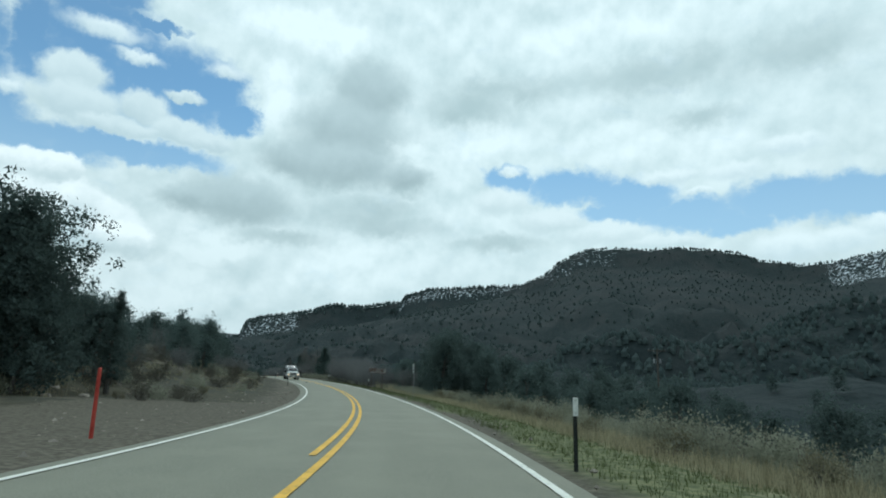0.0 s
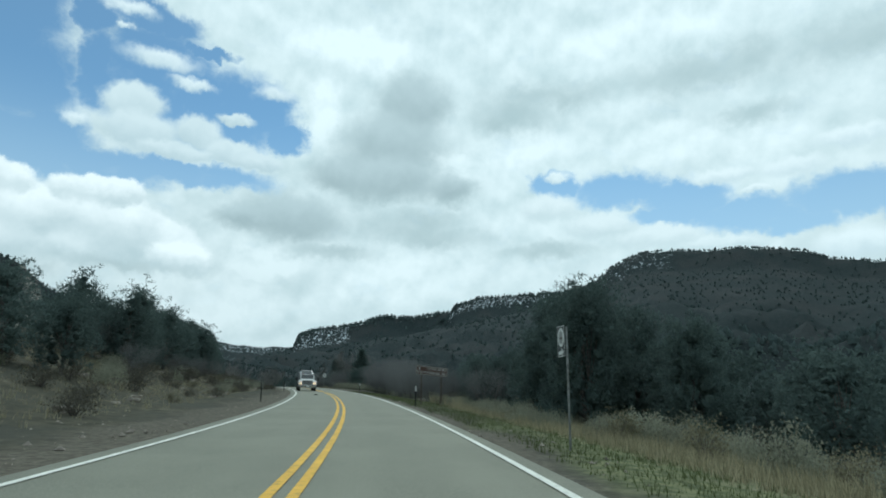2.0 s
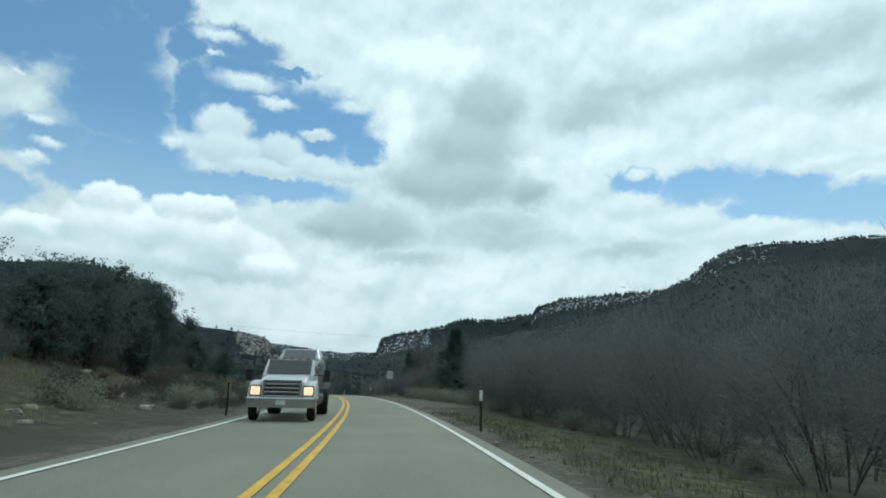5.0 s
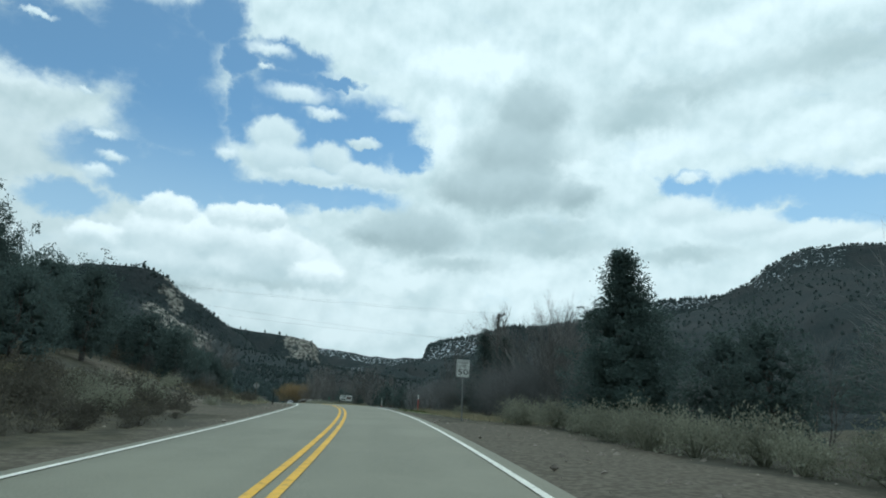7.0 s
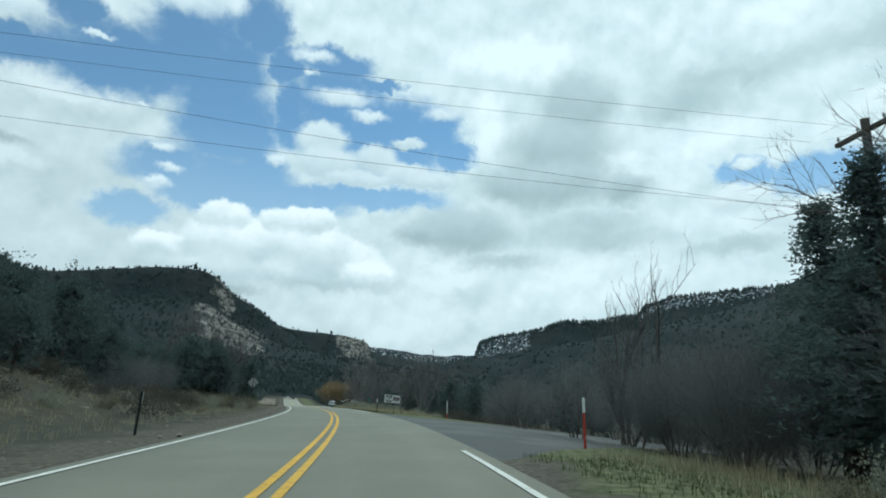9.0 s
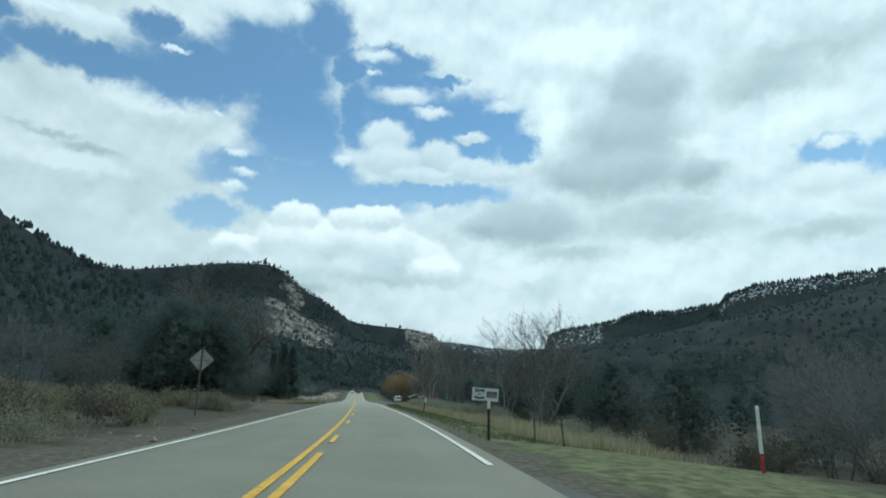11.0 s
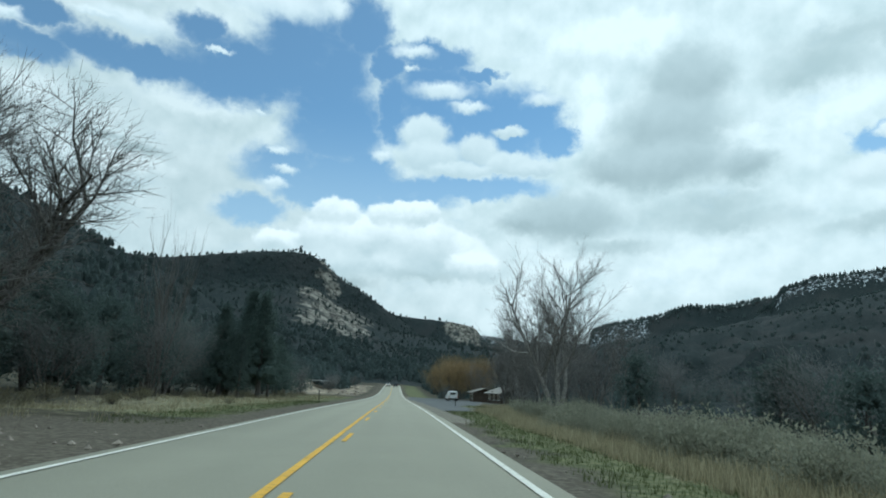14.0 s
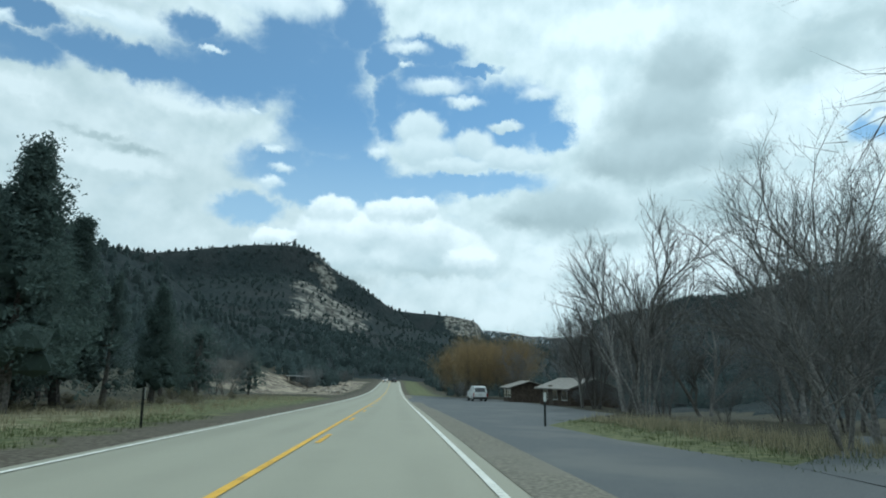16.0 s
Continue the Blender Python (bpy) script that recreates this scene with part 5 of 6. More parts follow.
    return tagged(put_mesh(name, v, faces, far_mat), label, "woods", kind="stuff")


far_woods("hillside_woods", 7, 8500, 60, 420, 4.2, "dark junipers scattered over the lower slopes")
far_woods("hillside_woods", 8, 9500, 380, 1250, 5.2, "dark junipers scattered over the mountainside")
far_woods("hillside_woods", 9, 7500, 1200, 4200, 10.0, "dark evergreens on the far mountainside", -40, 70)
far_woods("hillside_woods", 15, 5200, 110, 950, 4.6, "dark junipers scattered over the near slopes", 28, 100)
far_woods("hillside_woods", 16, 900, 300, 640, 4.0, "dark junipers where the valley narrows", 20, 40)
far_woods("ridge_woods", 10, 900, 0, 1, 11.0, "small evergreens along the skyline", crest=1, spiky=1.3)
far_woods("ridge_woods", 11, 900, 0, 1, 17.0, "tall evergreens along the snowy mesa rim", crest=2, spiky=1.8)
far_woods("ridge_woods", 12, 800, 0, 1, 20.0, "tall evergreens along the distant mesa rim", crest=3, spiky=1.8)
far_woods("ridge_woods", 13, 700, 0, 1, 4.5, "small evergreens along the cliff top", crest=5, spiky=1.3)
far_woods("ridge_woods", 14, 500, 0, 1, 4.0, "small evergreens along the hill crest", crest=6, spiky=1.2)


def pebbles(name, seed, count, spans, size, label):
    """Loose stones on bare ground, each a small uneven lump."""
    rng = np.random.default_rng(seed)
    sp = np.array(spans)
    pick = rng.integers(0, len(sp), count)
    s = sp[pick, 0] + rng.uniform(0, 1, count) * (sp[pick, 1] - sp[pick, 0])
    d = sp[pick, 2] + rng.uniform(0, 1, count) * (sp[pick, 3] - sp[pick, 2])
    a = np.interp(s, RS, RA)
    x, y = np.interp(s, RS, RX) - np.cos(a) * d, np.interp(s, RS, RY) - np.sin(a) * d
    z = land(x, y)[0]
    k = size * rng.pareto(2.6, count).clip(0.25, 3.5)
    corner = np.array([(1, 0, 0), (0, 1, 0), (-1, 0, 0), (0, -1, 0), (0, 0, 0.8), (0, 0, -0.6)])
    v = corner[None] * k[:, None, None] * rng.uniform(0.6, 1.25, (count, 6, 1)) + np.stack([x, y, z], 1)[:, None]
    f = np.array([(0, 1, 4), (1, 2, 4), (2, 3, 4), (3, 0, 4), (1, 0, 5), (2, 1, 5), (3, 2, 5), (0, 3, 5)])
    faces = (np.arange(count)[:, None, None] * 6 + f[None]).reshape(-1, 3)
    return tagged(put_mesh(name, v.reshape(-1, 3), faces, stone_mat), label, "stones", kind="stuff")


pebbles("loose_stones", 21, 3600, [(-5, 34, 4.3, 13), (34, 60, 4.3, 9), (55, 150, 4.2, 14), (150, 240, 4.2, 10), (264, 297, 4.3, 12)], 0.035, "loose pale stones on bare dirt")
pebbles("loose_stones", 22, 2800, [(-5, 130, -6.4, -4.3), (138, 166, -11, -4.3), (232, 320, -6.2, -4.3)], 0.025, "loose gravel on the road shoulder")

# ---------------------------------------------------------------- paved and built things
steel = surface("galvanised steel", speckle((0.2, 0.21, 0.21), (0.34, 0.35, 0.35), 8.0), 0.5, 0.7)
dark_post = surface("dark green-black painted steel", speckle((0.012, 0.016, 0.015), (0.03, 0.035, 0.033), 10.0), 0.7)
reflector = surface("white reflective sheeting", speckle((0.62, 0.64, 0.62), (0.8, 0.82, 0.8), 14.0), 0.5)
red_paint = surface("faded red plastic", speckle((0.36, 0.04, 0.03), (0.5, 0.07, 0.05), 6.0), 0.6)
sign_white = surface("weathered white sign face", speckle((0.55, 0.57, 0.55), (0.74, 0.76, 0.74), 5.0), 0.5)
sign_brown = surface("faded brown sign face", speckle((0.07, 0.042, 0.035), (0.105, 0.062, 0.05), 5.0), 0.5)
sign_back = surface("dull aluminium sign back", speckle((0.3, 0.31, 0.3), (0.42, 0.43, 0.42), 3.0), 0.45, 0.55)
sign_green = surface("green sign face", speckle((0.01, 0.16, 0.09), (0.015, 0.22, 0.13), 6.0), 0.5)
sign_yellow = surface("yellow sign face", speckle((0.6, 0.36, 0.03), (0.72, 0.45, 0.05), 6.0), 0.5)
ink = surface("black sign ink", speckle((0.012, 0.013, 0.013), (0.03, 0.032, 0.03), 20.0), 0.5)
dark_green_ink = surface("dark green printed ink", speckle((0.015, 0.05, 0.04), (0.03, 0.075, 0.055), 20.0), 0.5)
brown_ink = surface("brown printed ink", speckle((0.1, 0.06, 0.045), (0.15, 0.09, 0.07), 12.0), 0.5)
grey_ink = surface("grey printed ink", speckle((0.25, 0.27, 0.26), (0.36, 0.37, 0.36), 12.0), 0.5)
pole_wood = surface("weathered utility pole wood", speckle((0.06, 0.052, 0.045), (0.14, 0.125, 0.11), 9.0, (0.1, 0.09, 0.08), 1.0), 0.95, bump=0.5, bump_scale=20)
porcelain = surface("grey porcelain", (0.3, 0.32, 0.33), 0.25)
wire_mat = surface("dark cable", (0.03, 0.032, 0.034), 0.6)
car_white = surface("white car paint", speckle((0.66, 0.68, 0.68), (0.74, 0.76, 0.76), 1.5), 0.3, spec=0.6)
car_silver = surface("silver car paint", speckle((0.32, 0.33, 0.34), (0.4, 0.41, 0.42), 1.5), 0.3, 0.5, spec=0.6)
truck_paint = surface("dusty pale truck paint", speckle((0.56, 0.58, 0.58), (0.68, 0.7, 0.7), 1.5), 0.35, spec=0.5)
car_dark = surface("dark car paint", (0.02, 0.022, 0.026), 0.25, spec=0.6)
glass_dark = surface("tinted car glass", (0.012, 0.016, 0.018), 0.06, spec=0.9)
chrome = surface("chrome", (0.55, 0.56, 0.57), 0.2, 1.0)
rubber = surface("tyre rubber", speckle((0.012, 0.012, 0.012), (0.03, 0.03, 0.03), 20.0), 0.9)
plastic = surface("black plastic", (0.02, 0.021, 0.022), 0.6)
tail_red = surface("red lamp lens", (0.3, 0.015, 0.012), 0.2, spec=0.6)
siding = surface("brown wooden siding", speckle((0.05, 0.038, 0.03), (0.1, 0.078, 0.06), 5.0), 0.85, bump=0.3)
metal_roof = surface("pale metal roof", speckle((0.36, 0.38, 0.38), (0.5, 0.52, 0.52), 1.2), 0.5, 0.2)
shingle = surface("pale grey-brown roof shingles", speckle((0.24, 0.23, 0.21), (0.36, 0.34, 0.31), 6.0), 0.9, bump=0.4)
chimney_brick = surface("chimney masonry", speckle((0.2, 0.17, 0.15), (0.34, 0.3, 0.27), 8.0), 0.9)
fence_wood = surface("grey fence wood", speckle((0.07, 0.06, 0.05), (0.15, 0.13, 0.11), 10.0), 0.95)


def glow(name, colour, strength):
    m = surface(name, colour, 0.2)
    b = m.node_tree.nodes["Principled BSDF"]
    b.inputs["Emission Color"].default_value, b.inputs["Emission Strength"].default_value = (*colour, 1.0), strength
    return m


headlamp_mat = glow("lit headlamp", (1.0, 0.74, 0.48), 0.75)


def paving(name, rows, material, label, skirt=False, inner=False):
    """A paved area: rows of (s near, d near, s far, d far) from one side to the other."""
    verts, faces, n = [], [], 8
    first, last = rows[0], rows[-1]
    rows = [(first[0] * 1.8 - rows[1][0] * 0.8, first[1], first[2] * 1.8 - rows[1][2] * 0.8, first[3])] + list(rows) + [(last[0] + 0.8, last[1], last[2] + 0.8, last[3])] if skirt else list(rows)
    for row, (s0, d0, s1, d1) in enumerate(rows):
        drop = -0.14 if skirt and row in (0, len(rows) - 1) else 0.0
        for i in range(n - 1):
            t = i / (n - 2)
            s, d = s0 + (s1 - s0) * t, d0 + (d1 - d0) * t
            verts.append(tuple(on_road(s, d, -0.006 - 0.03 * t + (-0.14 if inner and i == 0 else drop) + (side_fall(s, d) if skirt else 0.0))))
        k = 1.6 / max(1e-3, math.hypot(s1 - s0, d1 - d0))      # the broken outer edge sinks into the soil
        verts.append(tuple(on_road(s1 + (s1 - s0) * k, d1 + (d1 - d0) * k, -0.17 + (side_fall(s1, d1) if skirt else 0.0))))
    for i in range(len(rows) - 1):
        for j in range(n - 1):
            a = i * n + j
            faces.append((a, a + 1, a + n + 1, a + n))
    ob = put_mesh(name, verts, faces, material)
    bm = bmesh.new()
    bm.from_mesh(ob.data)
    bmesh.ops.recalc_face_normals(bm, faces=bm.faces)
    if sum(f.normal.z for f in bm.faces) < 0:
        bmesh.ops.reverse_faces(bm, faces=bm.faces)
    bm.to_mesh(ob.data)
    bm.free()
    return tagged(ob, label, "road", kind="structure")


paving("side_road", [(188.4, -3.97, 189.0, -5.0), (189.6, -3.97, 191.6, -6.9), (191.5, -3.97, 195.0, -9.5), (194, -3.97, 199.5, -13.5), (198, -3.97, 203, -20), (203, -3.97, 206, -21), (208, -3.97, 209, -21), (213, -3.97, 212, -21),
                     (216, -3.97, 212.5, -12), (220, -3.97, 214, -7.5), (225, -3.97, 220, -5.0)], side_dark, "dark asphalt side road joining the main road", True)
paving("parking_apron", [(318.5, -3.97, 319, -4.6), (323, -3.97, 321.5, -9.0), (328, -3.97, 327, -9.6), (333, -3.97, 333, -8.4), (340, -3.97, 340, -8.2), (346, -3.97, 347, -12), (352, -3.97, 353, -16), (375, -3.97, 375, -17.5), (405, -3.97, 405, -17),
                          (420, -3.97, 420, -9), (428, -3.97, 428, -4.6)], side_asphalt, "blue-grey asphalt parking apron beside the road", True)
paving("driveway", [(321.5, -9.02, 327, -9.62), (322.5, -13, 329.5, -12.5), (324, -17, 333, -16), (328, -18.8, 337, -18.5)], side_asphalt, "blue-grey asphalt driveway behind a grass island", True, True)


shoulder = strip("road_shoulder", list(np.arange(302, 430, 4.0)), [(-3.95, 0.008), (-4.4, 0.006), (-5.0, -0.004), (-5.9, -0.19)], surface("pale gravel shoulder", speckle((0.13, 0.125, 0.1), (0.24, 0.225, 0.18), 12.0, (0.2, 0.19, 0.155), 0.6), 0.95, bump=0.4, bump_scale=30), "pale gravel shoulder beside the asphalt apron", "shoulder")
for v in shoulder.data.vertices[:4]:      # its end runs out into the soil
    v.co.z -= 0.2


# ---- signs and posts
def words(text, size, parent, material, at, name="lettering", face=90.0, width=None, depth=0.002):
    """Lettering as a mesh, upright on a face that looks towards -y."""
    c = bpy.data.curves.new(name, "FONT")
    c.body, c.size, c.align_x, c.align_y, c.extrude, c.resolution_u = text, size, "CENTER", "CENTER", depth, 2
    tmp = new("tmp", c)
    bpy.context.view_layer.update()
    me = bpy.data.meshes.new_from_object(tmp.evaluated_get(bpy.context.evaluated_depsgraph_get()))
    w = tmp.dimensions.x
    bpy.data.objects.remove(tmp)
    k = width / w if width else 1.0
    me.transform(pose(*at, face, 0, 0) @ Matrix.Diagonal((k, 1, 1, 1)))
    me.materials.clear()
    me.materials.append(material)
    ob = new(name, me)
    ob.parent = parent
    return ob


def plate(w, h, thick=0.006, radius=0.04, at=(0, 0, 0), turn=0.0):
    """A sign blank with rounded corners, facing -y, turned in its own plane."""
    bm = bmesh.new()
    ring = []
    for cx, cz, a0 in ((w / 2 - radius, h / 2 - radius, 0), (-w / 2 + radius, h / 2 - radius, 90), (-w / 2 + radius, -h / 2 + radius, 180), (w / 2 - radius, -h / 2 + radius, 270)):
        for k in range(5):
            a = radians(a0 + k * 22.5)
            ring.append((cx + radius * math.cos(a), cz + radius * math.sin(a)))
    front = [bm.verts.new((x, -thick / 2, z)) for x, z in ring]
    rear = [bm.verts.new((x, thick / 2, z)) for x, z in ring]
    bm.faces.new(front)
    bm.faces.new(rear[::-1])
    for i in range(len(ring)):
        j = (i + 1) % len(ring)
        bm.faces.new((front[j], front[i], rear[i], rear[j]))
    bmesh.ops.recalc_face_normals(bm, faces=bm.faces)
    bmesh.ops.transform(bm, matrix=pose(*at, 0, turn, 0), verts=bm.verts)
    return bm


def frame_line(w, h, t, at, turn=0.0):
    """A printed border: four thin bars just proud of the face."""
    bars = [box((w, 0.003, t), (0, 0, h / 2 - t / 2)), box((w, 0.003, t), (0, 0, -h / 2 + t / 2)), box((t, 0.003, h - 2 * t), (w / 2 - t / 2, 0, 0)), box((t, 0.003, h - 2 * t), (-w / 2 + t / 2, 0, 0))]
    bm = merge(*bars)
    bmesh.ops.transform(bm, matrix=pose(*at, 0, turn, 0), verts=bm.verts)
    return bm


def arrow(size, at, turn):
    """A plain broad arrow, its point up before it is turned in the sign's plane."""
    pts = [(0, 0.5), (0.34, 0.08), (0.13, 0.12), (0.13, -0.5), (-0.13, -0.5), (-0.13, 0.12), (-0.34, 0.08)]
    bm = bmesh.new()
    f = [bm.verts.new((x * size, -0.002, z * size)) for x, z in pts]
    b = [bm.verts.new((x * size, 0.002, z * size)) for x, z in pts]
    bm.faces.new(f)
    bm.faces.new(b[::-1])
    for i in range(7):
        j = (i + 1) % 7
        bm.faces.new((f[j], f[i], b[i], b[j]))
    bmesh.ops.recalc_face_normals(bm, faces=bm.faces)
    bmesh.ops.transform(bm, matrix=pose(*at, 0, turn, 0), verts=bm.verts)
    return bm


def foot(s, d, turn=0.0, lean=0.0, tip=0.0):
    q = on_road(s, d)
    return pose(q.x, q.y, land_z(q.x, q.y) - 0.02, tip, lean, heading(s) + turn)


def u_post(height, width=0.06, depth=0.03):
    """A rolled channel post: a web and two flanges."""
    return merge(box((width * 0.5, 0.006, height), (0, 0, height / 2 - 0.2)), box((0.006, depth, height), (width * 0.25, depth / 2, height / 2 - 0.2)), box((0.006, depth, height), (-width * 0.25, depth / 2, height / 2 - 0.2)),
                 box((width * 0.28, 0.006, height), (width * 0.37, depth, height / 2 - 0.2)), box((width * 0.28, 0.006, height), (-width * 0.37, depth, height / 2 - 0.2)))


def delineator(s, d, lean=0.0, face=0.0, label="dark steel delineator post with a white reflector", height=1.36, plate_on=True):
    e = thing("delineator_post", foot(s, d, face, lean), label, "road marker", "delineator posts")
    part("post", u_post(height + 0.15, 0.08), dark_post, e)
    if plate_on:
        part("reflector", plate(0.1, 0.34, 0.006, 0.012, (0, -0.012, height - 0.24)), reflector, e, "white reflector strip")
        part("bolt", rod(0.011, 0.011, 0.012, (0, -0.012, height - 0.12), (90, 0, 0), 8), steel, e)
        part("bolt", rod(0.011, 0.011, 0.012, (0, -0.012, height - 0.36), (90, 0, 0), 8), steel, e)
    return e


delineator(10.9, -4.75)
delineator(76.1, -5.05)
delineator(115.0, -4.85)
delineator(233.5, -5.0)
delineator(264.6, -6.05, 9.0, label="leaning dark steel delineator post with a white reflector")
delineator(338.9, -8.0)
for s, d, ln in ((79.3, 4.95, 2.0), (121.5, 4.6, 0.0), (194.5, 5.7, -1.5), (337.0, 6.1, 2.5)):
    delineator(s, d, ln, 180.0, "dark steel delineator post seen from behind")


def marker_stake(s, d, lean, height, red):
    e = thing("marker_stake", foot(s, d, 0, lean), "red and white flexible marker stake by the junction" if red < 1 else "leaning red snow marker stake on bare dirt", "road marker")
    part("shaft", rod(0.045, 0.04, height * red, (0, 0, 0), (0, 0, 0), 10), red_paint, e, "faded red lower shaft")
    if red < 1:
        part("sleeve", rod(0.047, 0.045, height * (1 - red), (0, 0, height * red), (0, 0, 0), 10), reflector, e, "white reflective sleeve")
    part("cap", rod(0.045, 0.02, 0.03, (0, 0, height), (0, 0, 0), 10), red_paint if red == 1 else reflector, e)
    return e


marker_stake(14.0, 5.4, -1.5, 1.55, 1.0)
marker_stake(193.0, -8.2, 0.0, 1.55, 0.72)
marker_stake(229.0, -11.0, 0.0, 1.6, 0.3)
for s, d in ((235.0, -6.9), (233.4, -7.4), (243, -9.5), (250, -10), (275, -10.2), (283, -10.5)):
    e = thing("fence_stake", foot(s, d, 0, rnd.uniform(-6, 6)), "short weathered wooden stake in dry grass", "stake", "stakes along the verge")
    part("post", rod(0.035, 0.03, rnd.uniform(0.7, 1.0), (0, 0, -0.1), (0, 0, 0), 8), fence_wood, e)


def guide_sign():
    s, tilt = 80.4, 4.2
    e = thing("guide_sign", foot(s, -6.85, 4), "brown guide sign with white lettering on two posts", "road sign")
    zc = 2.12 + 0.35
    face = part("panel", plate(2.4, 0.64, 0.01, 0.05, (0, 0, zc), tilt), sign_brown, e, "faded brown panel")
    part("border", frame_line(2.34, 0.58, 0.02, (0, -0.008, zc), tilt), sign_white, face, "white border")
    up = Matrix.Translation((0, 0, zc)) @ pose(0, 0, 0, 0, tilt, 0)
    for text, x, z, w in (("CEDAR BREAKS", 0.38, 0.13, 1.42), ("KOLOB RESERVOIR", -0.2, -0.13, 1.72)):
        o = words(text, 0.2, face, sign_white, (0, 0, 0), width=w)
        o.data.transform(up @ Matrix.Translation((x, -0.009, z)))
    part("arrow", arrow(0.2, tuple(up @ Vector((-0.95, -0.009, 0.13))), tilt), sign_white, face, "white arrow pointing ahead")
    part("arrow", arrow(0.26, tuple(up @ Vector((0.92, -0.009, -0.13))), 90 + tilt), sign_white, face, "white arrow pointing right")
    for x in (-0.75, 0.75):
        part("post", merge(box((0.09, 0.09, zc + 0.62), (x, 0.055, (zc + 0.62) / 2 - 0.4), bevel=0.006)), fence_wood, e, "wooden post")
    return e


def speed_sign():
    e = thing("speed_limit_sign", foot(165.4, -6.2, 2), "white speed limit sign on a steel post", "road sign")
    zc = 2.55 + 0.1
    face = part("panel", plate(0.72, 0.92, 0.006, 0.05, (0, 0, zc), 1.5), sign_white, e, "weathered white panel")
    part("border", frame_line(0.68, 0.88, 0.018, (0, -0.005, zc), 1.5), ink, face, "black border")
    for text, size, z, w in (("SPEED", 0.17, 0.29, 0.56), ("LIMIT", 0.17, 0.1, 0.44), ("50", 0.42, -0.2, 0.56)):
        words(text, size, face, ink, (0, -0.006, zc + z), width=w)
    part("post", u_post(zc + 0.6, 0.07, 0.035), steel, e)
    for z in (-0.33, 0.33):
        part("bolt", rod(0.012, 0.012, 0.012, (0, -0.004, zc + z), (90, 0, 0), 8), steel, e)
    return e


def scenic_marker():
    e = thing("scenic_byway_sign", foot(52.05, -5.97, -87), "weathered scenic route marker with a round emblem and arrow", "road sign")
    zc = 2.66
    face = part("panel", plate(0.5, 0.8, 0.006, 0.04, (-0.23, 0, zc)), surface("dark faded sign face", speckle((0.05, 0.055, 0.06), (0.09, 0.095, 0.1), 5.0), 0.5), e, "dark faded panel")
    part("border", frame_line(0.48, 0.78, 0.015, (-0.23, -0.005, zc)), sign_white, face, "white border")
    ring = bmesh.new()
    bmesh.ops.create_circle(ring, cap_ends=True, segments=24, radius=0.2)
    bmesh.ops.transform(ring, matrix=pose(-0.23, -0.0045, zc + 0.1, 90, 0, 0) @ Matrix.Diagonal((1.0, 1.22, 1, 1)), verts=ring.verts)
    part("emblem_ring", ring, sign_white, face, "pale ring")
    disc = bmesh.new()
    bmesh.ops.create_circle(disc, cap_ends=True, segments=24, radius=0.14)
    bmesh.ops.transform(disc, matrix=pose(-0.23, -0.0065, zc + 0.1, 90, 0, 0) @ Matrix.Diagonal((1.0, 1.22, 1, 1)), verts=disc.verts)
    part("emblem_disc", disc, grey_ink, face, "grey disc")
    part("emblem_bar", box((0.12, 0.003, 0.045), (-0.23, -0.009, zc + 0.08)), sign_brown, face)
    part("arrow", arrow(0.34, (-0.23, -0.006, zc - 0.29), 84), sign_white, face, "white arrow")
    part("post", box((0.055, 0.04, zc + 0.55), (0.06, 0.035, (zc + 0.55) / 2 - 0.2), bevel=0.005), steel, e)
    for z in (-0.32, 0.32):
        part("bracket", box((0.1, 0.03, 0.03), (0.1, 0.015, zc + z), bevel=0.004), steel, e)
    return e


def diamond_sign():
    e = thing("warning_sign", foot(248.2, 7.9, 180 + 8), "diamond warning sign on a wooden post seen from its grey back", "road sign")
    zc = 2.95
    face = part("panel", plate(0.9, 0.9, 0.006, 0.05, (0, 0, zc), 45), sign_back, e, "dull aluminium back")
    part("front_sheeting", plate(0.88, 0.88, 0.003, 0.05, (0, -0.006, zc), 45), sign_yellow, face, "yellow front")
    part("post", box((0.09, 0.09, zc + 1.1), (0, 0.06, (zc + 1.1) / 2 - 0.4), bevel=0.006), fence_wood, e)
    part("stiffener", box((1.0, 0.03, 0.05), (0, 0.02, zc - 0.05)), steel, e)
    return e


def mile_marker():
    e = thing("mile_marker", foot(272.3, -9.2), "small green mile marker on a thin steel post", "road sign")
    face = part("panel", plate(0.3, 0.52, 0.005, 0.02, (0, 0, 1.75)), sign_green, e, "green panel")
    words("MILE", 0.11, face, sign_white, (0, -0.005, 1.9), width=0.22)
    words("5", 0.26, face, sign_white, (0, -0.005, 1.68))
    part("post", u_post(2.2, 0.06), steel, e)
    return e


